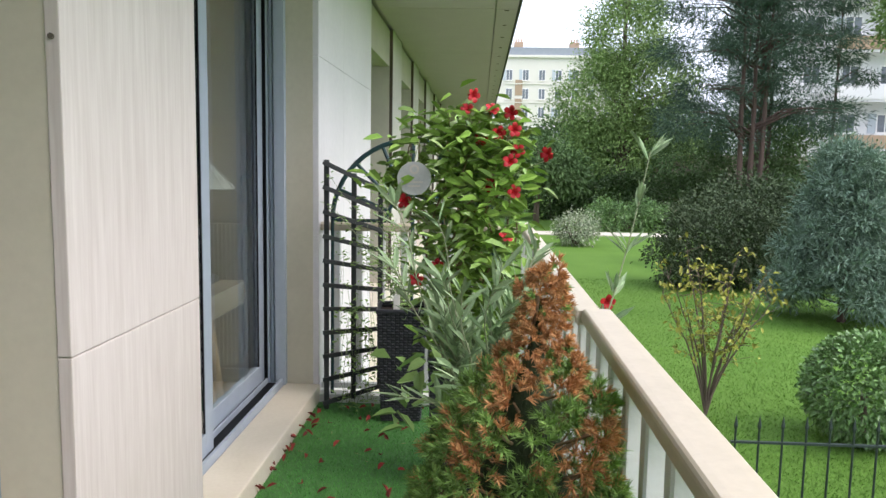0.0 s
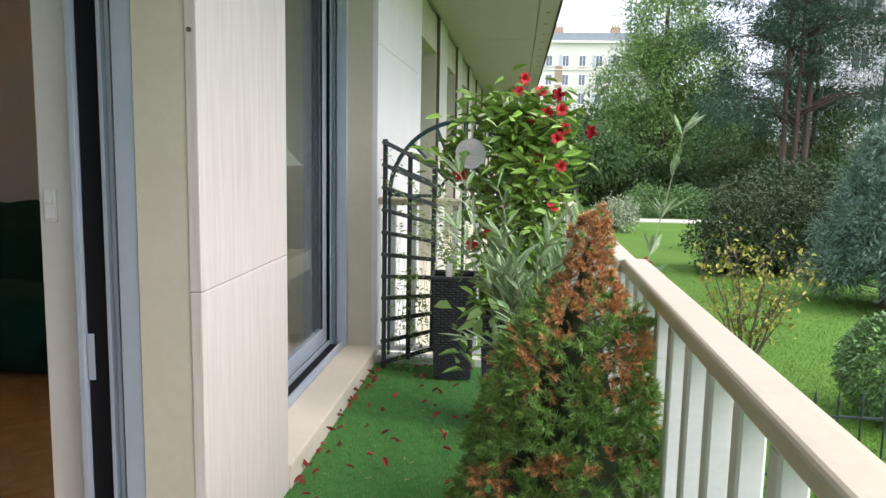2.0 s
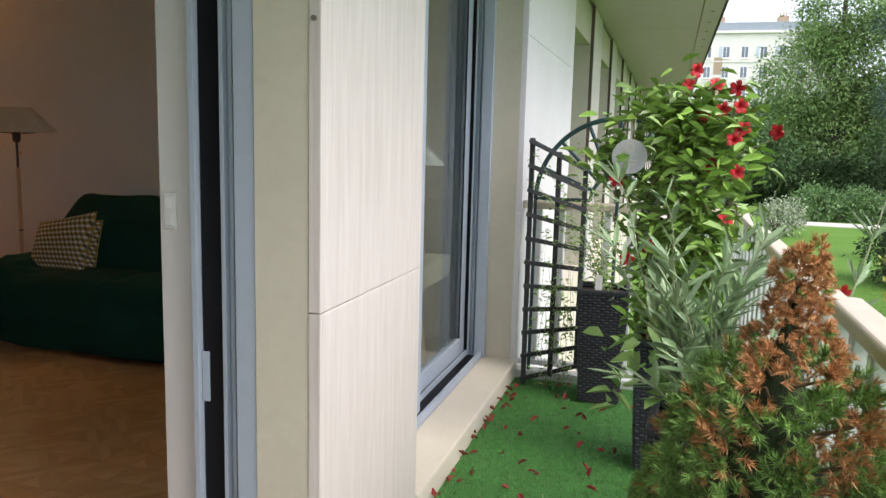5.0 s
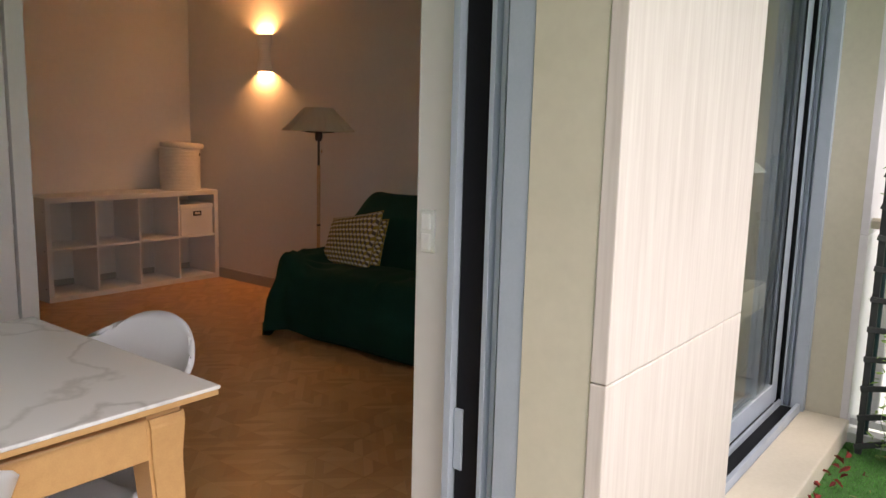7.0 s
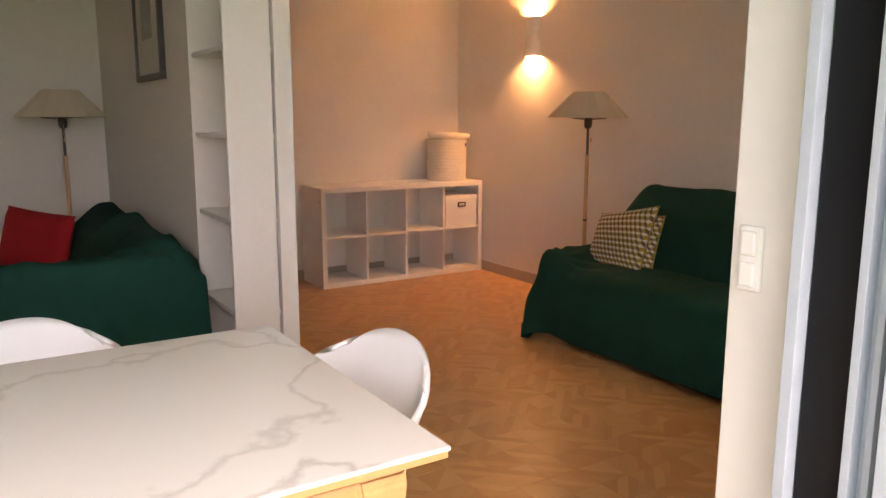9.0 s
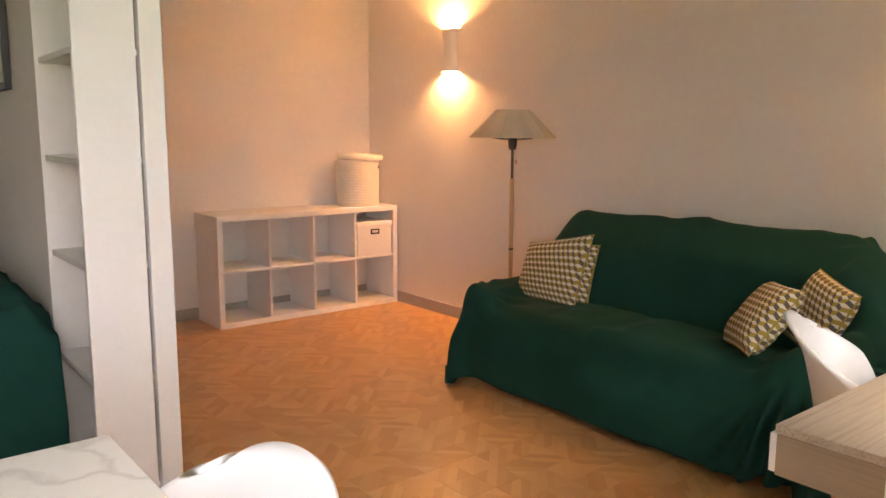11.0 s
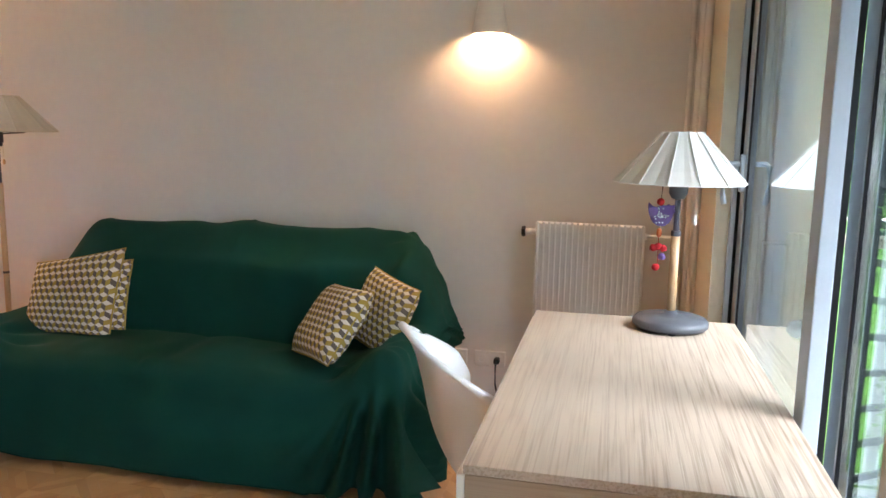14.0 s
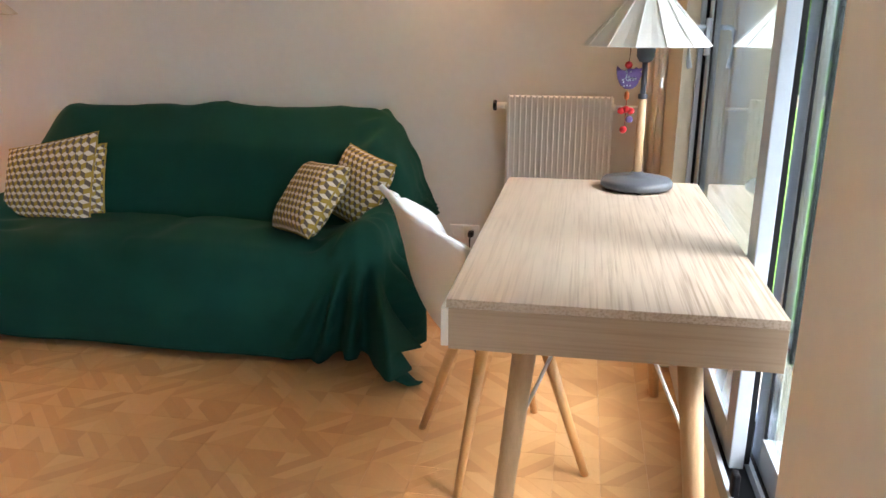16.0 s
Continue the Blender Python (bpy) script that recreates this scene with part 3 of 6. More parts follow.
nt.links.new(mix.outputs[2], b.inputs["Base Color"])


def dining_table():
    X0, X1, Y0, Y1, zt = -2.158, -1.345, 0.12, 1.716, 0.69 - FLOOR
    w, l = (X1 - X0) / 2, (Y1 - Y0) / 2
    t = thing("dining_table", pose((X0 + X1) / 2, (Y0 + Y1) / 2, FLOOR), "dining table with white veined ceramic top on beech legs", "table")
    part("tabletop", box(-w, w, -l, l, zt - 0.008, zt, 0.002), M_vein, t, "white ceramic top with grey marble veins")
    part("top_edge", box(-w + 0.003, w - 0.003, -l + 0.003, l - 0.003, zt - 0.02, zt - 0.0085, 0.001), M_beech, t)
    # added black block: the shade in the gap between top and apron
    part("gap_shade", box(-w + 0.14, w - 0.14, -l + 0.1, l - 0.1, zt - 0.04, zt - 0.0205), M_black, t, "black block for the shade in the gap under the top")
    i = 0.06
    for sx in (-1, 1):
        part("apron", box(sx * (w - i) - 0.014, sx * (w - i) + 0.014, -l + 0.13, l - 0.13, zt - 0.13, zt - 0.045, 0.004), M_beech, t)
    for sy in (-1, 1):
        part("apron", box(-w + 0.13, w - 0.13, sy * (l - i - 0.02) - 0.014, sy * (l - i - 0.02) + 0.014, zt - 0.13, zt - 0.045, 0.004), M_beech, t)
    for sx in (-1, 1):
        for sy in (-1, 1):
            cx, cy = sx * (w - i - 0.02), sy * (l - i - 0.035)
            bm = bmesh.new()
            rows = []
            for z, h, dx in ((0, 0.024, 0.03), (0.35, 0.03, 0.015), (zt - 0.14, 0.037, 0.0), (zt - 0.06, 0.042, 0.0), (zt - 0.04, 0.042, -0.004)):
                rows.append([bm.verts.new((cx + sx * dx + a * h, cy + sy * dx + b_ * h, z)) for a, b_ in ((-1, -1), (1, -1), (1, 1), (-1, 1))])
            for a, b_ in zip(rows, rows[1:]):
                for k in range(4):
                    bm.faces.new((a[k], a[(k + 1) % 4], b_[(k + 1) % 4], b_[k]))
            bm.faces.new(rows[0])
            bm.faces.new(rows[-1])
            bmesh.ops.bevel(bm, geom=list(bm.edges), offset=0.006, segments=2, affect="EDGES")
            part("leg", bm, M_beech, t)
    return t

dining_table()


def shell_mesh():
    """A moulded seat: x across, the sitter looks along +y, the pan at z 0; the back is a broad panel with flanges bent forward and a crest that leans back."""
    bm = bmesh.new()
    nu, nv = 32, 34
    rows = []
    for j in range(nv + 1):
        v = j / nv
        row = []
        for i in range(nu + 1):
            u = i / nu * 2 - 1
            e = abs(u)
            if v < 0.44:
                f = v / 0.44
                y, z = 0.21 - 0.40 * f, 0.012 * math.cos(f * math.pi) - 0.004 - 0.035 * max(0.0, 0.18 - f) / 0.18
                wide = 0.185 + 0.03 * f
                z += 0.12 * f * f * e ** 3
                y += 0.05 * f * f * e ** 4
            else:
                f = (v - 0.44) / 0.56
                bend = math.sin(min(1.0, f * 2.2) * math.pi / 2)
                y = -0.19 - 0.05 * bend - 0.085 * f - 0.035 * max(0.0, (f - 0.7) / 0.3) ** 2 * (1 - e * e)
                z = -0.016 + 0.08 * (1 - math.cos(min(1.0, f * 2.2) * math.pi / 2)) + 0.334 * f ** 1.12
                wide = 0.215 + 0.012 * math.sin(math.pi * f) - 0.03 * max(0.0, (f - 0.55) / 0.45) ** 2
                y += 0.05 * e ** 4 * (1 - f) + 0.12 * e ** 5 * min(1.0, 3 * f) * (1 - 0.8 * f ** 1.2) + 0.02 * e * e
                z += 0.12 * e ** 3 * (1 - f) ** 1.5 - 0.062 * e ** 2.4 * max(0.0, (f - 0.5) / 0.5) ** 1.5
                if f > 0.9:
                    wide *= math.sqrt(1 - 0.22 * ((f - 0.9) / 0.1) ** 2)
            row.append(bm.verts.new((u * wide, y, z)))
        rows.append(row)
    for a, c in zip(rows, rows[1:]):
        for i in range(nu):
            bm.faces.new((a[i], a[i + 1], c[i + 1], c[i]))
    return bm


def tub_chair(m, label):
    c = thing("chair", m, label, "chair", "white tub chairs")
    sh = part("shell", shell_mesh(), M_chair, c, "white moulded plastic shell", True, pose(0, 0, 0.445))
    so = sh.modifiers.new("thickness", "SOLIDIFY")
    so.thickness, so.offset = 0.013, 0
    cu = box(-0.155, 0.155, -0.155, 0.14, 0.448, 0.478, 0.014)
    part("cushion", cu, M_chair, c, "white padded seat cushion")
    part("hub", box(-0.09, 0.09, -0.1, 0.1, 0.405, 0.428, 0.004), M_iron, c)
    for sx in (-1, 1):
        for sy in (-1, 1):
            part("leg", rod((sx * 0.09, sy * 0.085 - 0.01, 0.415), (sx * 0.195, sy * 0.195 - 0.01, 0), 0.019, 0.0115, 14), M_beech, c, "tapered beech leg", True)
    for k in (-1, 1):
        part("stretcher", rod((-0.1, k * 0.1 - 0.01, 0.37), (0.1, k * 0.1 - 0.01, 0.37), 0.004, sides=8), M_iron, c)
    return c

chair = tub_chair(pose(-1.495, 3.51, FLOOR, 0, 0, -64), "white tub chair with wooden legs drawn up to the desk")
for x, y, a in ((-1.785, 1.55, 187), (-2.03, 1.20, -90), (-1.60, 1.12, 90)):
    c2 = copy_thing(chair, pose(x, y, FLOOR, 0, 0, a))
    tagged(c2, "white tub chair with wooden legs tucked under the dining table")


# radiator and pipes
rad = thing("radiator", pose(-1.63, NORTH - 0.04, FLOOR), "white steel column radiator below wall height", "radiator")
tagged(rad, "white ribbed steel radiator fixed to the wall")
RW, RZ0, RZ1 = 0.45, 0.13, 0.97
part("back_panel", box(0, RW, -0.070, -0.006, RZ0 + 0.008, RZ1 - 0.008, 0.004), M_white, rad)
for k in range(19):
    x = 0.010 + k * (RW - 0.020) / 18
    part("fin", box(x - 0.0055, x + 0.0055, -0.080, -0.0705, RZ0, RZ1, 0.003, segments=1), M_white, rad)
for z in (RZ0 + 0.05, RZ1 - 0.05):
    part("header_pipe", rod((-0.01, -0.04, z), (RW + 0.01, -0.04, z), 0.013), M_white, rad, "", True)
valve = part("valve", rod((-0.045, -0.04, RZ1 - 0.05), (-0.008, -0.04, RZ1 - 0.05), 0.013), M_plast, rad, "", True)
bm = lathe([(0.001, 0), (0.018, 0), (0.021, 0.006), (0.018, 0.016), (0.001, 0.018)], 12)
for v in bm.verts:
    a = math.atan2(v.co.y, v.co.x)
    k = 1 + 0.12 * math.cos(a * 6)
    v.co.x *= k
    v.co.y *= k
part("knob", bm, M_black, valve, "black valve hand wheel", m=pose(-0.045, -0.04, RZ1 - 0.05, 0, -90, 0))
part("feed_pipe", sweep([(RW, -0.04, RZ1 - 0.05), (RW + 0.1, -0.04, RZ1 - 0.05), (RW + 0.13, -0.025, RZ1 - 0.05)], 0.009), M_white, rad, "", True)
for z in (RZ0 + 0.1, RZ1 - 0.1):
    part("bracket", box(RW / 2 - 0.015, RW / 2 + 0.015, -0.02, 0.04, z - 0.01, z + 0.01), M_white, rad)
for x, y, r in ((-1.035, NORTH - 0.022, 0.012), (-1.004, 4.74, 0.02), (-1.002, 4.60, 0.016)):
    single("heating_pipe", rod((x, y, FLOOR), (x, y, CEILING), r, sides=16), M_wall, "painted heating pipe running up the corner", "pipe", "structure", smooth=True)


# picture on the partition
pic = thing("picture", pose(-4.48, PART0, 1.36), "framed sketch with wide ivory mat in a black frame", "picture")
PW, PH = 0.58, 0.75
for x0, x1, z0, z1 in ((-PW / 2, PW / 2, 0, 0.03), (-PW / 2, PW / 2, PH - 0.03, PH), (-PW / 2, -PW / 2 + 0.03, 0.03, PH - 0.03), (PW / 2 - 0.03, PW / 2, 0.03, PH - 0.03)):
    part("frame_bar", box(x0, x1, -0.025, 0, z0, z1, 0.002), M_blackwood, pic)
part("mat", box(-PW / 2 + 0.03, PW / 2 - 0.03, -0.012, -0.002, 0.03, PH - 0.03), M_paper, pic)
part("drawing", box(-0.14, 0.1, -0.0145, -0.0125, 0.2, 0.5), M_ink, pic, "small grey ink sketch")

# ---- sofas under their throws ----
def smooth_step(a, b, x):
    t = max(0.0, min(1.0, (x - a) / (b - a)))
    return t * t * (3 - 2 * t)


def sofa(m, label, seed, top=0.905, side_hem=0.33, arm=0.565):
    """A low sofa under a green throw; local x runs along it from 0 to 1.9, y from its front (0) to the wall (0.84)."""
    L, D = 1.90, 0.84
    s = thing("sofa", m, label, "sofa", "green sofas")
    part("frame", box(0.10, L - 0.10, 0.09, D - 0.06, 0.08, 0.30, 0.02), M_red, s, "dark red upholstered base")
    for x in (0.16, L - 0.16):
        for y in (0.14, D - 0.14):
            part("foot", rod((x, y, 0), (x, y, 0.085), 0.02, 0.025), M_black, s)

    def roll(e, r_):
        """The drop of cloth that rolls over a rounded edge, e metres in from it."""
        return r_ - math.sqrt(max(0.0, r_ * r_ - max(0.0, r_ - max(0.0, e)) ** 2))

    def height(x, y):
        seat = 0.448 + 0.012 * math.sin(math.pi * min(1, max(0, y / 0.45))) - 0.018 * smooth_step(0.25, 0.0, y)
        seat += 0.008 * math.cos((x - L / 2) * 3.0) - 0.012 * math.exp(-((x - 0.93) / 0.05) ** 2) * smooth_step(0.03, 0.2, y)
        ends = smooth_step(0.0, 0.24, x) * (1 - smooth_step(L - 0.17, L + 0.05, x))
        ridge = top + 0.006 * math.sin(x * 9 + seed) + 0.020 * math.exp(-((x - 0.98) / 0.13) ** 2) - 0.012 * math.exp(-((x - 0.80) / 0.06) ** 2)
        ridge = 0.56 + (ridge - 0.56) * (0.25 + 0.75 * ends)
        back = 0.62 * smooth_step(0.44, 0.53, y) + 0.38 * smooth_step(0.47, 0.70, y)
        arm_l = 0.535 * (1 - smooth_step(0.04, 0.26, x))
        arm_r = arm * smooth_step(L - 0.30, L - 0.08, x)
        base = max(seat, arm_l + seat * smooth_step(0.04, 0.26, x), arm_r + seat * (1 - smooth_step(L - 0.30, L - 0.08, x)))
        z = base + (ridge - base) * back if ridge > base else base
        z -= 0.10 * smooth_step(D - 0.10, D, y)
        z -= roll(y, 0.085)
        z -= roll(min(x, L - x), 0.06)
        z -= 0.03 * math.exp(-((y - 0.448) / 0.02) ** 2) * smooth_step(0.2, 0.36, x) * (1 - smooth_step(L - 0.40, L - 0.26, x))
        # slack cloth: broad soft billows, finer creases, drag lines out of the corners
        z += 0.010 * noise.noise(Vector((x * 3.2, y * 3.5, seed))) + 0.003 * noise.noise(Vector((x * 11, y * 8, seed + 4)))
        for cx, cy, wide in ((L - 0.12, 0.10, 0.30), (0.12, 0.08, 0.26), (L - 0.10, 0.66, 0.30)):
            dx, dy = x - cx, y - cy
            far = math.hypot(dx, dy)
            z += 0.011 * math.sin(math.atan2(dy, dx) * 9 + seed) * smooth_step(0.03, 0.12, far) * math.exp(-(far / wide) ** 2)
        z += 0.006 * math.exp(-((x - 0.95 - 0.05 * y) / 0.012) ** 2) * smooth_step(0.5, 0.6, y)
        z -= 0.010 * abs(noise.noise(Vector((x * 4.5 + y * 2.0, y * 2.5 - x, seed + 7)))) * smooth_step(0.02, 0.15, y)
        pinch = math.hypot((x - 0.86) / 0.02, (y - 0.02) / 0.05)
        z += 0.012 * math.exp(-pinch * pinch)
        return z

    nx, ny = 150, 68
    verts, faces, index = [], [], {}
    for j in range(ny + 1):
        for i in range(nx + 1):
            x, y = L * i / nx, D * j / ny
            index[i, j] = len(verts)
            verts.append((x, y, height(x, y)))
    for j in range(ny):
        for i in range(nx):
            faces.append((index[i, j], index[i + 1, j], index[i + 1, j + 1], index[i, j + 1]))
    # the hanging edge: left side from the back to the front, the front, the right side to the back
    rim = [(0, j, (-1, 0)) for j in range(ny, 0, -1)] + [(i, 0, (0, -1)) for i in range(nx + 1)] + [(nx, j, (1, 0)) for j in range(1, ny + 1)]
    rows = 22
    previous = [index[i, j] for i, j, n in rim]
    tops = [verts[k] for k in previous]
    total = len(rim)
    for r in range(1, rows + 1):
        f = r / rows
        current = []
        for k, (i, j, n) in enumerate(rim):
            x, y, z = tops[k]
            near_l = math.exp(-((k - ny) / 11.0) ** 2)
            near_r = math.exp(-((k - ny - nx) / 11.0) ** 2)
            side = (j > 0) or i in (0, nx)
            if i == 0 and j > 0:
                hem = 0.12 + 0.26 * smooth_step(0.2, 0.8, y / D) - 0.10 * near_l
            elif i == nx and j > 0:
                hem = 0.08 + side_hem * smooth_step(0.0, 0.7, y / D) - 0.08 * near_r
            else:
                t = i / nx
                hem = 0.035 + 0.055 * (1 - smooth_step(0.0, 0.25, t)) - 0.005 * math.sin(t * 9) + 0.05 * math.exp(-((t - 0.93) / 0.04) ** 2)
            hem -= 0.07 * near_l - 0.03 * near_r
            hem = max(0.006, hem)
            # folds fan out of the two front corners and fade along the front
            run = (k - ny - nx) * (L / nx) if i < nx else (k - ny - nx) * (D / ny)
            run_l = (k - ny) * (L / nx) if k > ny else (k - ny) * (D / ny)
            fan_r = math.exp(-(run / (0.26 if run < 0 else 0.5)) ** 2)
            fan_l = math.exp(-(run_l / (0.18 if run_l > 0 else 0.4)) ** 2)
            wave = math.sin(2 * math.pi * (run + 0.03) / (0.060 + 0.065 * f) + 0.9 * math.sin(run * 13 + 2.0))
            fold = 0.115 * fan_r * smooth_step(0.0, 0.6, f) * (1 - (1 - abs(wave)) ** 2 - 0.45) * (1 if wave > 0 else -0.8)
            fold += 0.022 * fan_l * f * math.sin(2 * math.pi * (run_l - 0.02) / (0.09 + 0.10 * f))
            quiet = 1 - max(fan_r, fan_l)
            fold += quiet * (0.012 * math.sin(run * 7.5 + seed + 0.7 * f) * f + 0.014 * noise.noise(Vector((run * 3.0 + f * 0.8, f * 1.2, seed))) * min(1.0, 3 * f))
            out = 0.040 * smooth_step(0.0, 0.55, f) + fold * smooth_step(0.0, 0.35, f) + f * f * (0.02 * near_l + 0.03 * near_r)
            ox, oy = n
            if near_l > 0.05:
                ox, oy = ox - 0.7 * near_l, oy - 0.7 * near_l
            if near_r > 0.05:
                ox, oy = ox + 0.7 * near_r, oy - 0.7 * near_r
            zz = z + (hem - z) * f
            wob = 0.004 * noise.noise(Vector((k * 0.09, f * 3, seed)))
            current.append(len(verts))
            verts.append((x + ox * (out + wob), y + oy * (out + wob), zz))
        for k in range(total - 1):
            faces.append((current[k], current[k + 1], previous[k + 1], previous[k]))
        previous = current
    me = raw("throw", verts, faces, M_throw, True)
    ob = new("throw", me)
    ob.parent = s
    tagged(ob, "dark green cotton throw draped to the floor")
    so = ob.modifiers.new("thickness", "SOLIDIFY")
    so.thickness, so.offset = 0.004, -1
    # corner tails of the throw lying on the floor
    for x, y, turn in ((L + 0.045, -0.06, -25), (0.0, -0.03, 305)):
        bm = bmesh.new()
        n = 8
        rr = []
        for a in range(n + 1):
            w = 0.055 * (1 - 0.75 * (a / n))
            px = 0.16 * a / n
            pz = 0.055 * (1 - a / n) ** 2 + 0.008 + 0.016 * smooth_step(0.75, 1.0, a / n)
            rr.append([bm.verts.new((px, w * b_, pz + 0.02 * (1 - b_ * b_) * (1 - a / n))) for b_ in (-1, -0.5, 0, 0.5, 1)])
        for a, b_ in zip(rr, rr[1:]):
            for k in range(4):
                bm.faces.new((a[k], a[k + 1], b_[k + 1], b_[k]))
        tail = part("throw_corner", bm, M_throw, s, "", True, pose(x - 0.02, y, 0, 0, 0, turn))
        tail.modifiers.new("thickness", "SOLIDIFY").thickness = 0.004
    return s

sofa(pose(-3.895, 3.985, FLOOR), "three-seat sofa under a dark green throw by the wall", 1.0)
sofa(pose(-5.46, 1.10, FLOOR), "second sofa under a dark green throw by the partition", 5.0, 0.80, 0.05, 0.76)


def cushion(name, m, w, h, thick, label, cell=0.0, plain=None, seed=0, peak=0.0):
    """A square cushion with pinched corners; with a cell size it carries a pattern of tumbling cubes in three colours."""
    c = thing(name, m, label, "cushion", "patterned cushions" if cell else "")
    def place(u, v, side):
        # u, v in -1..1
        e = (1 - u ** 4) * (1 - v ** 4)
        t = thick / 2 * max(0.0, e) ** 0.55
        pin = 1 - 0.045 * (1 - abs(v) ** 2.0) * abs(u) ** 3
        pin2 = 1 - 0.045 * (1 - abs(u) ** 2.0) * abs(v) ** 3
        wr = 0.003 * noise.noise(Vector((u * 3, v * 3, seed + side)))
        return (u * w / 2 * pin, side * (t + (wr if e > 0.1 else 0)), v * h / 2 * pin2 + peak * (u + 1) * (v + 1) ** 2 / 8)
    for side, nm in ((-1, "front"), (1, "back")):
        if cell:
            verts, faces, kinds, seen = [], [], [], {}
            def vert(p):
                key = (round(p[0], 5), round(p[1], 5))
                if key not in seen:
                    seen[key] = len(verts)
                    verts.append(place(max(-1, min(1, p[0] / (w / 2))), max(-1, min(1, p[1] / (h / 2))), side))
                return seen[key]
            a = cell
            dx, dy = a * math.sqrt(3), a * 1.5
            nx_, ny_ = int(w / dx) + 2, int(h / dy) + 2
            for q in range(-ny_ // 2 - 1, ny_ // 2 + 2):
                for p in range(-nx_ // 2 - 1, nx_ // 2 + 2):
                    cx, cy = p * dx + (q % 2) * dx / 2, q * dy
                    hexa = [(cx + a * math.sin(k * math.pi / 3), cy + a * math.cos(k * math.pi / 3)) for k in range(6)]
                    for kind, quad in enumerate((((cx, cy), hexa[5], hexa[0], hexa[1]), ((cx, cy), hexa[1], hexa[2], hexa[3]), ((cx, cy), hexa[3], hexa[4], hexa[5]))):
                        mx, my = sum(z_[0] for z_ in quad) / 4, sum(z_[1] for z_ in quad) / 4
                        if abs(mx) > w / 2 + a * 0.35 or abs(my) > h / 2 + a * 0.35:
                            continue
                        ids = [vert(z_) for z_ in quad]
                        if len(set(ids)) == 4:
                            faces.append(ids)
                            kinds.append(kind)
            me = raw(nm, verts, faces, M_off, True)
            me.materials.append(M_gold)
            me.materials.append(M_dim)
            me.polygons.foreach_set("material_index", kinds)
        else:
            n = 24
            verts = [place(i / n * 2 - 1, j / n * 2 - 1, side) for j in range(n + 1) for i in range(n + 1)]
            faces = [(j * (n + 1) + i, j * (n + 1) + i + 1, (j + 1) * (n + 1) + i + 1, (j + 1) * (n + 1) + i) for j in range(n) for i in range(n)]
            me = raw(nm, verts, faces, plain, True)
        ob = new(nm, me)
        ob.parent = c
    ring = []
    for u0, v0, u1, v1 in ((-1, -1, 1, -1), (1, -1, 1, 1), (1, 1, -1, 1), (-1, 1, -1, -1)):
        for k in range(12):
            f = k / 12
            ring.append(place(u0 + (u1 - u0) * f, v0 + (v1 - v0) * f, 0))
    ring.append(ring[0])
    part("seam", sweep(ring, 0.004, 6), M_gold if cell else plain, c)
    return c

CELL = 0.0185
def axes(c, u, v):
    """A pose from a centre, the way of the width and the way of the height."""
    u = Vector(u).normalized()
    v = Vector(v)
    v = (v - u * v.dot(u)).normalized()
    n = v.cross(u)
    m = Matrix.Identity(4)
    for k, a in enumerate((u, n, v)):
        m[0][k], m[1][k], m[2][k] = a
    return Matrix.Translation(c) @ m

cushion("cushion", axes((-3.59, 4.345, 0.455), (0.36, -0.02, 0.01), (0.0, 0.13, 0.34)), 0.45, 0.32, 0.12, "square cushion with mustard and white cube pattern leaning on the sofa", CELL, seed=1, peak=0.085)
cushion("cushion", axes((-3.595, 4.425, 0.45), (0.36, 0.0, 0.03), (-0.02, 0.13, 0.34)), 0.46, 0.34, 0.10, "cube-patterned cushion half hidden behind another on the sofa", CELL, seed=2)
cushion("cushion", axes((-2.355, 4.25, 0.475), (0.25, -0.24, 0.03), (0.17, 0.12, 0.26)), 0.34, 0.32, 0.13, "square cushion with mustard and white cubes tilted on its corner", CELL, seed=3)
cushion("cushion", axes((-2.20, 4.40, 0.492), (0.25, -0.20, -0.05), (0.06, 0.10, 0.26)), 0.32, 0.30, 0.12, "cube-patterned cushion tucked against the sofa arm", CELL, seed=4)
cushion("cushion", pose(-5.05, 1.42, 0.50, -14, 4, 35), 0.50, 0.36, 0.13, "plain red cushion on the dark green sofa", 0, M_red, seed=6)

# ================= windows, front and balcony =================
def jamb_profile(name, y, way, label):
    """The upright of a sliding window's frame, seen on end; way: +1 when the opening lies north of it."""
    j = thing(name, pose(0, y, 0.08), label, "window frame", "", "structure")
    H = 2.24
    for x0, x1, d, mat_, nm in ((-0.812, -0.762, 0.040, M_alu, "outer_leg"), (-0.834, -0.826, 0.022, M_alu, "fin"), (-0.856, -0.846, 0.026, M_alu, "fin"), (-0.918, -0.858, 0.010, M_black, "seal_channel"), (-0.935, -0.920, 0.028, M_alu, "inner_leg"), (-0.85, -0.762, 0.006, M_alu, "web")):
        part(nm, box(x0, x1, min(0, way * d), max(0, way * d), 0, H, 0.001), mat_, j)
    return j

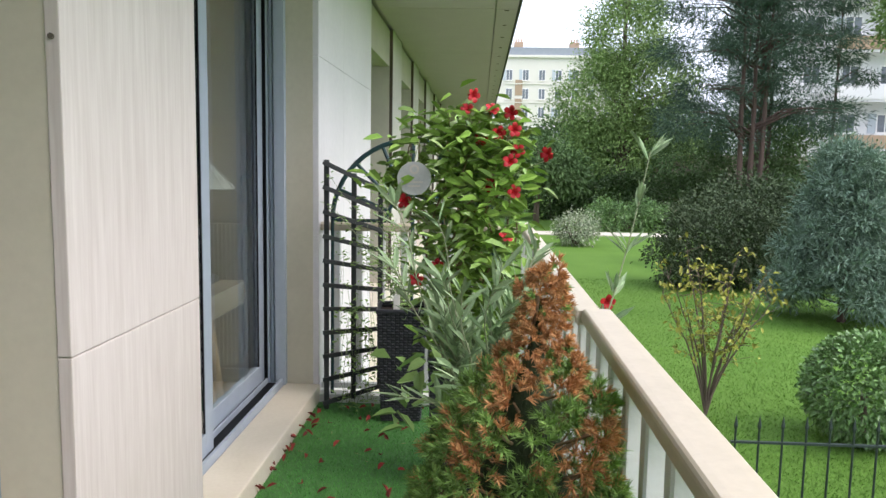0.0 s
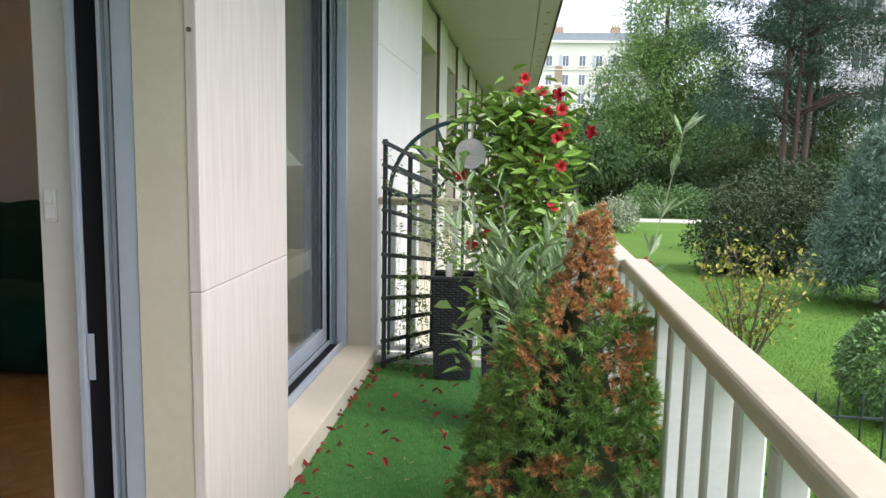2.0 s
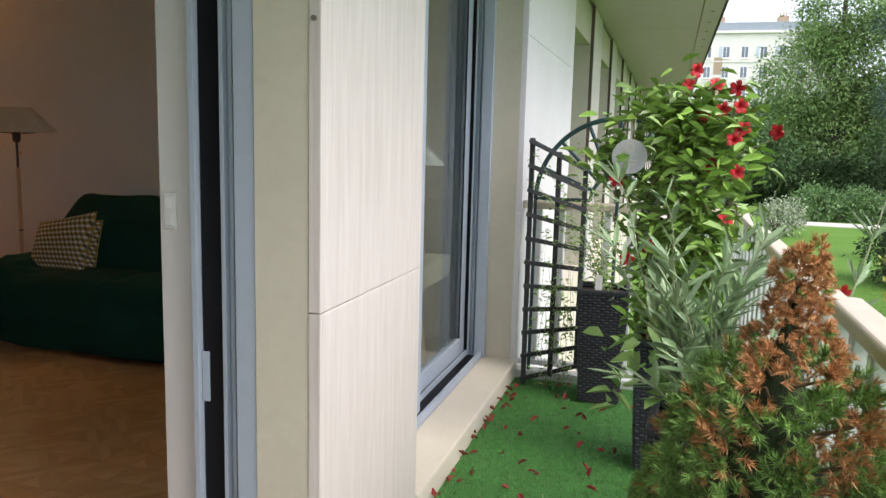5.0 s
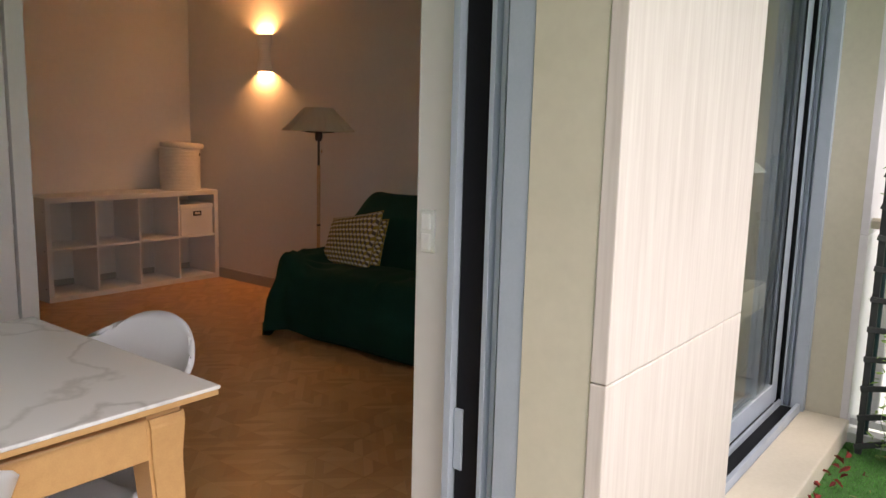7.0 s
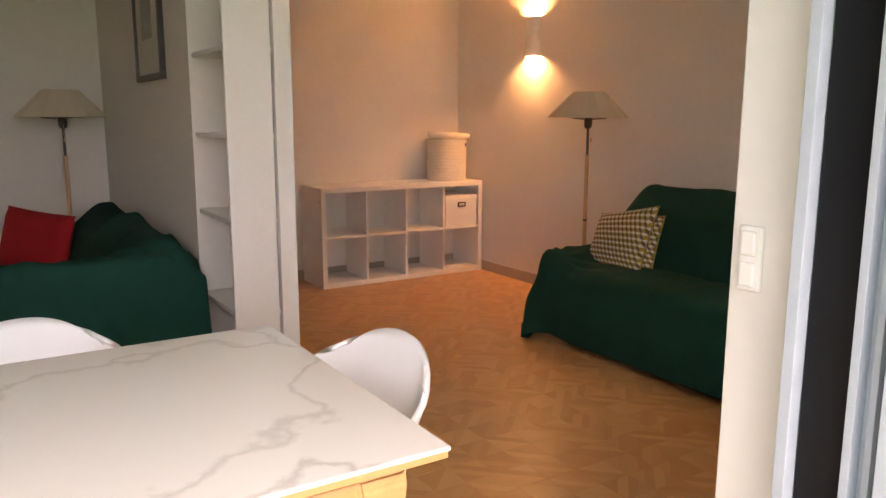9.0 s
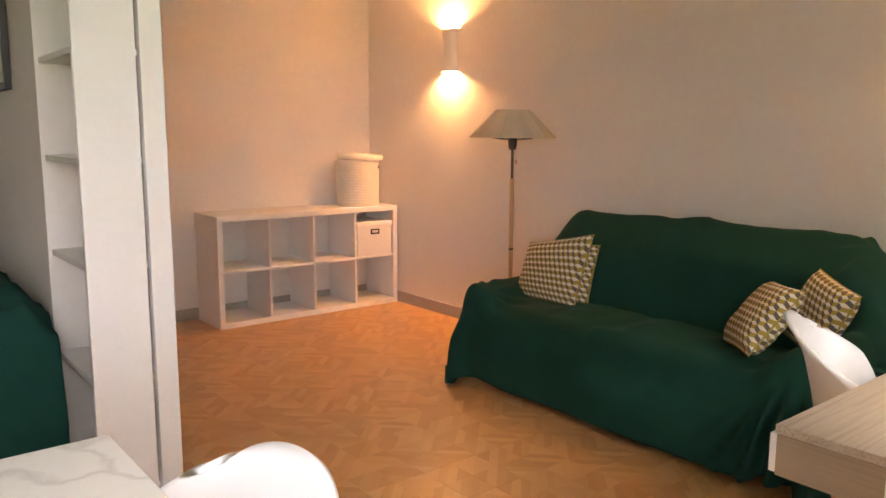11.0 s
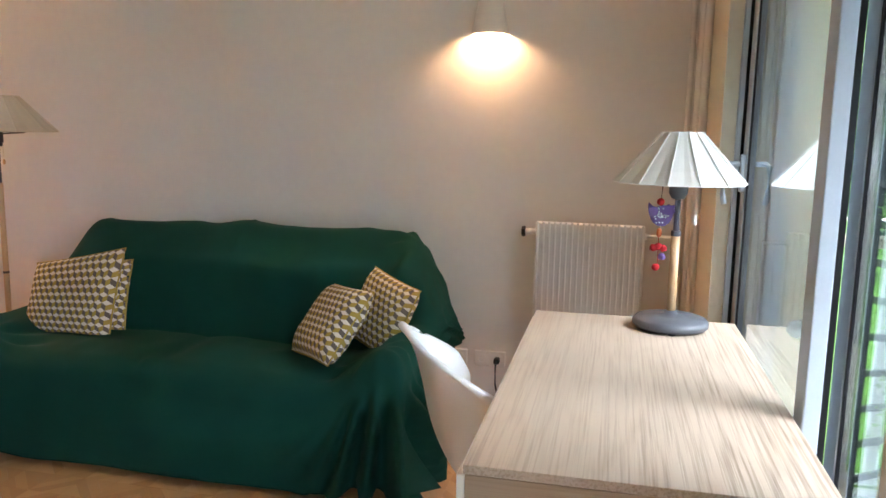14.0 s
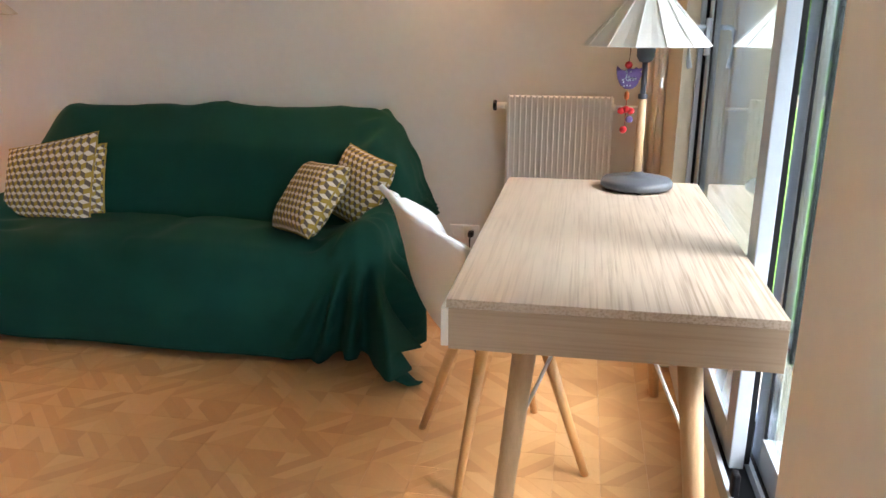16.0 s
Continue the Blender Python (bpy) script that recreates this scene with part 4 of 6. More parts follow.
j1 = jamb_profile("window_1_jamb", 1.942, -1, "aluminium sliding door jamb with a black seal channel")
part("strike_plate", box(-0.918, -0.900, -0.016, -0.0105, 0.49, 0.61, 0.001), M_alu, j1, "bright latch strike plate")
jamb_profile("window_2_jamb", WIN1 - 0.002, -1, "aluminium sliding window jamb with a black seal channel")
jamb_profile("window_2_jamb_south", PIER1 + 0.002, 1, "aluminium sliding window jamb beside the pier")
for y0, y1, nm in ((-0.9, PIER0, "1"), (PIER1, WIN1, "2")):
    t = thing("window_%s_track" % nm, pose(0, y0, 0.0), "aluminium sliding track with a black groove", "window frame", "", "structure")
    L = y1 - y0
    part("plate", box(-0.935, -0.775, 0.003, L - 0.003, 0.06, 0.086), M_alu, t)
    for x0, x1 in ((-0.935, -0.922), (-0.862, -0.852), (-0.79, -0.775)):
        part("rib", box(x0, x1, 0.04, L - 0.04, 0.0862, 0.112, 0.001), M_alu, t)
    for x0, x1 in ((-0.92, -0.864), (-0.85, -0.792)):
        part("groove", box(x0, x1, 0.045, L - 0.045, 0.0862, 0.090), M_black, t)
    slab("wall_upstand_" + nm, -0.93, -0.80, y0 + 0.003, y1 - 0.003, FLOOR - 0.2, 0.058, M_wall, "low plastered upstand under the window")
    slab("wall_lintel_" + nm, INNER, -0.63, y0, y1, 2.32, TOP, M_cream, "cream lintel over the window")
    slab("window_%s_sill" % nm, -0.774, -0.592, y0 + 0.004, y1 - 0.004, -0.012, 0.08, M_sill, "cream stone sill outside the window", 0.006, "window sill")


def sash(name, x, y0, y1, z0, z1, label, handle=0):
    s = thing(name, pose(x, y0, z0), label, "window", "sliding sashes", "structure")
    W, H, f, d = y1 - y0, z1 - z0, 0.078, 0.017
    for a, b in ((0, f), (W - f, W)):
        part("stile", box(-d, d, a, b, 0, H, 0.003), M_alu, s)
    part("bottom_rail", box(-d, d, f, W - f, 0, 0.085, 0.002), M_alu, s)
    part("top_rail", box(-d, d, f, W - f, H - 0.07, H, 0.002), M_alu, s)
    for a, b in ((f, f + 0.006), (W - f - 0.006, W - f)):
        part("gasket", box(-0.014, 0.014, a, b, 0.086, H - 0.07), M_black, s)
    for gx in (-0.009, 0.009):
        g = part("pane", box(gx - 0.002, gx + 0.002, f + 0.006, W - f - 0.006, 0.086, H - 0.071), M_glass, s, "clear window glass")
        g.visible_shadow = False
    if handle:
        h = part("handle", box(-d - 0.014, -d, handle - 0.016, handle + 0.016, 0.94, 1.06, 0.003), M_alu, s, "grey lever handle")
        part("lever", sweep([(-d - 0.01, handle, 1.03), (-d - 0.05, handle, 1.03), (-d - 0.062, handle, 1.02), (-d - 0.062, handle, 0.93), (-d - 0.055, handle, 0.90)], 0.009, 10), M_alu, h, "", True)
    return s

sash("window_2_inner_sash", -0.892, 3.165, 4.19, 0.10, 2.31, "closed sliding window sash in grey aluminium", 0.97)
sash("window_2_outer_sash", -0.822, 2.62, 3.25, 0.10, 2.31, "closed outer window sash in grey aluminium")
single("window_2_seal", box(-0.874, -0.862, 3.168, 3.19, 0.114, 2.31), M_black, "black brush seal between two sashes", "seal", "structure")
sash("window_1_inner_sash", -0.892, -0.88, 0.25, 0.10, 2.31, "sliding door sash pushed open")
sash("window_1_outer_sash", -0.822, -0.86, 0.27, 0.10, 2.31, "sliding door sash pushed open behind another")
single("window_latch", box(-0.93, -0.912, 3.02, 3.05, 0.11, 0.17, 0.006), M_black, "small black sash stop on the window track", "latch", "structure")

# travertine cladding in slabs with open joints
def cladding(name, y0, y1, joints, x_out=OUTER, heights=(-0.012, 0.813, TOP), mat_=M_trav):
    c = thing(name, pose(0, y0, 0), "pale veined travertine slabs with narrow joints", "cladding", "", "structure")
    ys = [0] + [j - y0 for j in joints] + [y1 - y0]
    for a, b in zip(ys, ys[1:]):
        for z0, z1 in zip(heights, heights[1:]):
            part("stone_slab", box(x_out - 0.03, x_out, a + 0.001, b - 0.001, z0 + 0.001, z1 - 0.001, 0.0025), mat_, c)
    return c

cl = cladding("wall_pier_cladding", PIER0, PIER1, [])
for z in (1.435, 2.2):
    part("fixing", rod((-0.616, 0.006, z), (-0.616, -0.004, z), 0.006, sides=8), M_dim, cl)
cladding("wall_neighbour_cladding", WIN1, 6.0, [4.9], heights=(-1.3, 0.84, 1.72, TOP), mat_=M_stone)
slab("wall_neighbour_back", INNER, -0.632, NORTH + 0.2, 5.98, -1.3, TOP, M_cream, "cream masonry behind the stone cladding")
slab("wall_south_cladding", -0.63, OUTER, -3.0, -0.9, -0.012, TOP, M_trav, "travertine cladding beside the open door")
# cream render toned down for the shade of the far bays under the soffit
M_farcream = surface("shade_toned_cream_render", (0.56, 0.52, 0.43), (0.48, 0.445, 0.37), 1.5, 0.85, 0.15)
M_farstone = surface("grey_white_stone", (0.62, 0.585, 0.53), (0.54, 0.51, 0.46), 1.6, 0.8, 0.12)
M_brown = surface("brown_joint_sealant", (0.09, 0.065, 0.05), (0.12, 0.09, 0.07), 9, 0.8, 0.1)
BAY, OPENING = 2.1, 1.36
for k in range(12):
    y = 6.0 + BAY * k
    slab("wall_recess", -1.02, -0.95, y - 0.02, y + OPENING + 0.02, -1.3, TOP, M_farcream, "curtained back of the next bay, shade in its colour")
    slab("wall_far_lintel", -0.949, -0.634, y + 0.001, y + OPENING - 0.001, 2.06, TOP, M_farcream, "cream lintel over a neighbouring window")
    w = thing("far_window", pose(-0.83, y, 0.1), "closed window of a neighbouring flat in dark frame", "window", "neighbouring windows")
    part("pane", box(-0.008, 0.0, 0.06, OPENING - 0.06, 0.08, 1.9), M_glass, w)
    for a, b in ((0.004, 0.06), (OPENING / 2 - 0.03, OPENING / 2 + 0.03), (OPENING - 0.06, OPENING - 0.004)):
        part("frame_bar", box(-0.03, 0.016, a, b, 0, 1.955, 0.002), M_alu if a < 1 else M_black, w)
    part("sill", box(0.02, 0.228, 0.004, OPENING - 0.004, -0.03, 0.0), M_sill, w)
    slab("wall_far_pier", -0.98, -0.632, y + OPENING, y + BAY, -1.3, TOP, M_farcream, "cream pier between neighbouring windows", 0.003)
    slab("trim_far_pier_face", -0.631, OUTER, y + OPENING + 0.014, y + BAY - 0.002, -1.3, TOP, M_farstone, "grey-white stone facing of a neighbouring pier", 0.003, "cladding")
    slab("trim_far_joint", -0.631, OUTER - 0.004, y + OPENING + 0.001, y + OPENING + 0.012, -1.3, TOP, M_brown, "dark sealed joint beside a neighbouring pier", 0, "joint")
slab("wall_plinth", -0.98, OUTER - 0.006, 6.003, 31, -1.3, 0.07, M_sill, "cream plinth below the neighbouring windows")

# balcony slab, carpet, soffit
slab("pavement_balcony_slab", -0.598, 0.52, -3.0, END_Y + 0.06, -0.20, -0.012, M_soffit, "concrete balcony slab", category="balcony")
def turf():
    """Carpet with a pile of short plastic blades."""
    c = thing("turf_carpet", pose(0, 0, -0.012), "green artificial turf carpet on the balcony", "carpet")
    part("backing", box(-0.596, 0.415, -3.0, 4.18, 0.0, 0.006), M_turf, c)
    r = np.random.RandomState(3)
    n = 60000
    x, y = r.uniform(-0.592, 0.382, n), 0.9 + 3.27 * r.uniform(0, 1, n)
    a, h = r.uniform(0, 6.283, n), r.uniform(0.007, 0.013, n)
    lx, ly = r.normal(0, 0.005, n), r.normal(0, 0.005, n)
    w = 0.0014
    v = np.empty((n, 3, 3))
    v[:, 0] = np.stack([x - w * np.cos(a), y - w * np.sin(a), np.full(n, 0.005)], 1)
    v[:, 1] = np.stack([x + w * np.cos(a), y + w * np.sin(a), np.full(n, 0.005)], 1)
    v[:, 2] = np.stack([x + lx, y + ly, 0.006 + h], 1)
    f = np.arange(n * 3).reshape(n, 3)
    ob = new("turf_pile", raw("turf_pile", v.reshape(-1, 3).tolist(), f.tolist(), M_turfblade))
    ob.parent = c
    tagged(ob, "short green plastic pile", kind="stuff")

M_turfblade = surface("turf_blade", (0.07, 0.27, 0.045), (0.11, 0.34, 0.075), 9, 0.6, island=0.4)
turf()
slab("pavement_end_kerb", -0.596, 0.44, 4.185, 4.26, -0.012, 0.035, M_bal, "white painted kerb at the balcony's end", 0.004, "kerb")
sof = thing("ceiling_soffit", pose(0, 0, TOP), "grey panelled underside of the balcony above", "soffit", "", "structure")
bm = bmesh.new()
for k in range(15):
    y0 = -3.0 + k * 2.35
    box(OUTER, 0.285, y0 + 0.004, y0 + 2.346, 0, 0.03, 0.003, bm)
    box(0.293, 0.455, y0 + 0.004, y0 + 2.346, -0.004, 0.03, 0.003, bm)
part("panel", bm, M_soffit, sof)
part("slab_edge", box(OUTER - 0.3, 0.472, -3.0, 32.2, 0.031, 0.22), M_soffit, sof)
part("drip_edge", box(0.457, 0.475, -3.0, 32.2, -0.012, 0.030), M_black, sof, "dark metal drip edge")
bm = bmesh.new()
for k in range(50):
    lathe([(0.001, -0.007), (0.014, -0.007), (0.016, -0.0045), (0.02, -0.0045)], 10, bm, centre=(0.375, -1.0 + 0.62 * k))
part("vent", bm, M_dim, sof, "small round drain caps in the soffit edge")

# railing
rl = thing("balcony_railing", pose(0, 0, 0), "beige handrail on flat white balusters", "railing")
def handrail(y0, y1, x0, x1, z0, z1):
    """A hollow rail with rounded shoulders, pushed along y."""
    r = 0.011
    p = [(x0 + 0.004, z0), (x0, z0 + 0.006), (x0, z1 - r)]
    p += [(x0 + r - r * math.cos(a), z1 - r + r * math.sin(a)) for a in (0.4, 0.8, 1.2)]
    p += [(x0 + r + 0.006, z1), (x1 - r - 0.006, z1)]
    p += [(x1 - r + r * math.sin(a), z1 - r + r * math.cos(a)) for a in (0.4, 0.8, 1.2)]
    p += [(x1, z1 - r), (x1, z0 + 0.006), (x1 - 0.004, z0)]
    return part("handrail", prism(p, "y", y0, y1), M_rail, rl)
handrail(-3.0, 2.065, 0.420, 0.486, 0.875, 0.908)
handrail(2.068, END_Y + 0.30, 0.408, 0.468, 0.872, 0.903)
part("lower_rail", box(0.429, 0.461, -3.0, END_Y + 0.3, 0.045, 0.075, 0.003), M_bal, rl)
post = box(0.428, 0.462, -0.018, 0.018, 0.0751, 0.8718, 0.004, segments=1)
post_mesh = mesh_of("baluster", post, M_bal)
def baluster(m):
    ob = new("baluster", post_mesh)
    ob.parent = rl
    ob.matrix_basis = m
y = 1.478 - 32 * 0.137
while y < END_Y + 0.25:
    baluster(pose(0, y, 0))
    y += 0.137
# return of the railing across the balcony's end
bm = prism([(END_Y - 0.03, 0.864), (END_Y - 0.03, 0.895), (END_Y - 0.02, 0.904), (END_Y + 0.02, 0.904), (END_Y + 0.03, 0.895), (END_Y + 0.03, 0.864)], "x", -0.598, 0.406)
part("end_handrail", bm, M_rail, rl)
part("end_lower_rail", box(-0.598, 0.40, END_Y - 0.015, END_Y + 0.02, 0.045, 0.075, 0.003), M_bal, rl)
for k in range(8):
    baluster(pose(-0.52 + 0.115 * k, END_Y, 0) @ pose(0, 0, 0, 0, 0, 90) @ pose(-0.441, 0, 0))
for yy in (-2.5, -0.4, 1.7, 3.8):
    part("anchor_plate", box(0.42, 0.46, yy - 0.03, yy + 0.03, -0.011, 0.0449, 0.003), M_bal, rl)

# lattice trellis leaning at the balcony's end
M_teal = surface("dark_teal_paint", (0.015, 0.05, 0.055), (0.02, 0.06, 0.065), 15, 0.4, 0.05)
M_char = surface("charcoal_painted_wood", (0.022, 0.025, 0.027), (0.035, 0.038, 0.04), 12, 0.55, 0.15)
tr = thing("lattice_trellis", pose(-0.53, 4.06, 0.0), "charcoal lattice trellis with a fanned top leaning at the end", "trellis")
TX, TY = 0.245, 0.115
for f in (0.0, 0.5, 1.0):
    z0, z1 = 0.0 + 0.075 * f, 1.217 - 0.127 * f
    part("upright", box(TX * f - 0.012, TX * f + 0.012, TY * f - 0.009, TY * f + 0.009, z0, z1, 0.003), M_char, tr)
for k in range(11):
    a, b = Vector((0, -0.016, 0.035 + 1.165 * k / 10)), Vector((TX, TY - 0.016, 0.09 + 0.985 * k / 10))
    d = b - a
    m = Matrix.Translation((a + b) / 2) @ d.to_track_quat("X", "Z").to_matrix().to_4x4()
    bm = box(-d.length / 2 - 0.015, d.length / 2 + 0.015, -0.006, 0.006, -0.011, 0.011, 0.002)
    bm.transform(m)
    part("slat", bm, M_char, tr)
fn = thing("fan_trellis", pose(-0.13, 4.205, 0.0), "dark teal half-wheel trellis fixed on the end railing", "trellis")
FZ, FR = 0.92, 0.40
for r_ in (FR, 0.13):
    part("arch", sweep([(r_ * math.cos(a), 0, FZ + r_ * math.sin(a)) for a in [math.pi * k / 24 for k in range(25)]], 0.012 if r_ > 0.2 else 0.009, 8), M_teal, fn, "", True)
for k in range(9):
    a = math.pi * k / 8
    part("spoke", rod((0.13 * math.cos(a), 0, FZ + 0.13 * math.sin(a)), (FR * math.cos(a), 0, FZ + FR * math.sin(a)), 0.009, sides=8), M_teal, fn)
for x in (-FR, 0, FR):
    part("stake", rod((x, 0, 0), (x, 0, FZ + 0.02), 0.009, sides=8), M_teal, fn)


# wicker planters
M_wick = surface("anthracite_wicker", (0.02, 0.022, 0.028), (0.032, 0.035, 0.042), 40, 0.5, 0.2)
M_soil = surface("dark_potting_soil", (0.035, 0.025, 0.018), (0.06, 0.042, 0.03), 30, 0.95, 0.8)
def wicker_planter(x, y, top, h, turn, label):
    """A square tapered planter woven of flat bands."""
    p = thing("planter", pose(x, y, 0.002, 0, 0, turn), label, "planter", "wicker planters")
    bot = top * 0.80
    bm = bmesh.new()
    rows = int(h / 0.013)
    cols = 11
    for side in range(4):
        rot = Matrix.Rotation(side * math.pi / 2, 4, "Z")
        for r in range(rows):
            z0, z1 = h * r / rows, h * (r + 0.86) / rows
            for c in range(cols):
                w0 = bot + (top - bot) * (z0 / h)
                hw = w0 / 2
                a, b = -hw + w0 * c / cols, -hw + w0 * (c + 0.94) / cols
                o = 0.004 if (r + c) % 2 else 0.0
                v = [bm.verts.new(rot @ Vector(q)) for q in ((a, -hw - 0.001, z0), (b, -hw - 0.001, z0), (b, -hw - 0.001, z1), (a, -hw - 0.001, z1), ((a * 0.7 + b * 0.3), -hw - 0.003 - o, (z0 + z1) / 2), ((a * 0.3 + b * 0.7), -hw - 0.003 - o, (z0 + z1) / 2))]
                for f in ((0, 1, 5, 4), (1, 2, 5), (2, 3, 4, 5), (3, 0, 4)):
                    bm.faces.new([v[q] for q in f])
    weave = part("weave", bm, M_wick, p)
    bm = bmesh.new()
    ring = []
    for z, w in ((0, bot), (h - 0.02, top), (h - 0.02, top - 0.02), (h - 0.05, top - 0.03)):
        ring.append([bm.verts.new((sx * w / 2, sy * w / 2, z)) for sx, sy in ((-1, -1), (1, -1), (1, 1), (-1, 1))])
    for a, b in zip(ring, ring[1:]):
        for k in range(4):
            bm.faces.new((a[k], a[(k + 1) % 4], b[(k + 1) % 4], b[k]))
    bm.faces.new(ring[0])
    part("liner", bm, M_black, p)
    for side in range(4):
        part("rim", box(-top / 2 - 0.004, top / 2 + 0.004, -top / 2 - 0.006, -top / 2 + 0.012, h - 0.018, h, 0.004), M_wick, p, m=pose(0, 0, 0, 0, 0, side * 90))
    part("soil", box(-top / 2 + 0.012, top / 2 - 0.012, -top / 2 + 0.012, top / 2 - 0.012, h - 0.05, h - 0.03), M_soil, p)
    return p

wicker_planter(-0.155, 4.0, 0.225, 0.535, 4, "tall anthracite wicker planter beside the trellis")
wicker_planter(0.135, 3.30, 0.23, 0.5, 3, "anthracite wicker planter under the flowering climber")
wicker_planter(0.215, 2.42, 0.23, 0.5, -4, "anthracite wicker planter under the olive shrub")
wicker_planter(0.262, 1.65, 0.22, 0.22, 2, "low anthracite wicker planter under the dwarf spruce")

# ================= plants on the balcony =================
def leaf_mesh(name, P, D, length, width, material, seed=0, droop=0.15, fold=0.25):
    """Many small leaves in one mesh: P their stalks, D the ways they point."""
    r = np.random.RandomState(seed)
    P, D = np.asarray(P, float), np.asarray(D, float)
    n = len(P)
    D = D / (np.linalg.norm(D, axis=1, keepdims=True) + 1e-9)
    S = np.cross(D, r.normal(0, 1, (n, 3)) + np.array([0, 0, 2.0]))
    S = S / (np.linalg.norm(S, axis=1, keepdims=True) + 1e-9)
    N = np.cross(S, D)
    L = (np.asarray(length) * r.uniform(0.7, 1.25, n))[:, None]
    W = (np.asarray(width) * r.uniform(0.75, 1.2, n))[:, None]
    down = np.array([0, 0, -1.0]) * L * droop
    v = np.empty((n, 6, 3))
    v[:, 0] = P
    v[:, 1] = P + D * L * 0.30 + S * W * 0.42 + N * W * fold
    v[:, 2] = P + D * L * 0.68 + S * W * 0.40 + N * W * fold + down * 0.5
    v[:, 3] = P + D * L + down
    v[:, 4] = P + D * L * 0.68 - S * W * 0.40 + N * W * fold + down * 0.5
    v[:, 5] = P + D * L * 0.30 - S * W * 0.42 + N * W * fold
    k = np.arange(n)[:, None] * 6
    f = np.concatenate([k + np.array([[0, 1, 2, 3]]), k + np.array([[0, 3, 4, 5]])], 0)
    return raw(name, v.reshape(-1, 3).tolist(), f.tolist(), material)


def leaf_material(name, a, b, rough=0.45, through=0.25, vary=0.35):
    m = surface(name, a, b, 14, rough, 0.05, island=vary, spec=0.5 if rough < 0.4 else 0.15)
    return m

M_mand = leaf_material("mandevilla_leaf", (0.14, 0.27, 0.04), (0.27, 0.42, 0.085), 0.35)
M_olive = leaf_material("olive_leaf", (0.19, 0.29, 0.15), (0.34, 0.44, 0.26), 0.5)
M_broad = leaf_material("broad_pale_leaf", (0.2, 0.34, 0.1), (0.26, 0.4, 0.13), 0.5)
M_vine = leaf_material("fine_vine_leaf", (0.2, 0.34, 0.09), (0.32, 0.46, 0.17), 0.5)
M_petal = surface("red_petal", (0.48, 0.004, 0.012), (0.38, 0.003, 0.01), 20, 0.65, island=0.3)
M_stem = surface("brown_stem", (0.16, 0.1, 0.05), (0.22, 0.15, 0.08), 20, 0.8, 0.2)
M_greenstem = surface("grey_green_stem", (0.24, 0.27, 0.16), (0.3, 0.33, 0.2), 20, 0.7, 0.1)


def add_mesh(name, me, parent, label="", kind=""):
    ob = new(name, me)
    ob.parent = parent
    return tagged(ob, label, "", "", kind)


# dwarf spruce: a dense cone of needle shoots, its top browned
M_spruce = surface("spruce_needles", (0.13, 0.25, 0.05), (0.25, 0.40, 0.11), 16, 0.5, island=0.45, spec=0.3)
M_dryspruce = surface("withered_spruce_needles", (0.40, 0.17, 0.065), (0.60, 0.34, 0.15), 16, 0.6, island=0.35, spec=0.2)


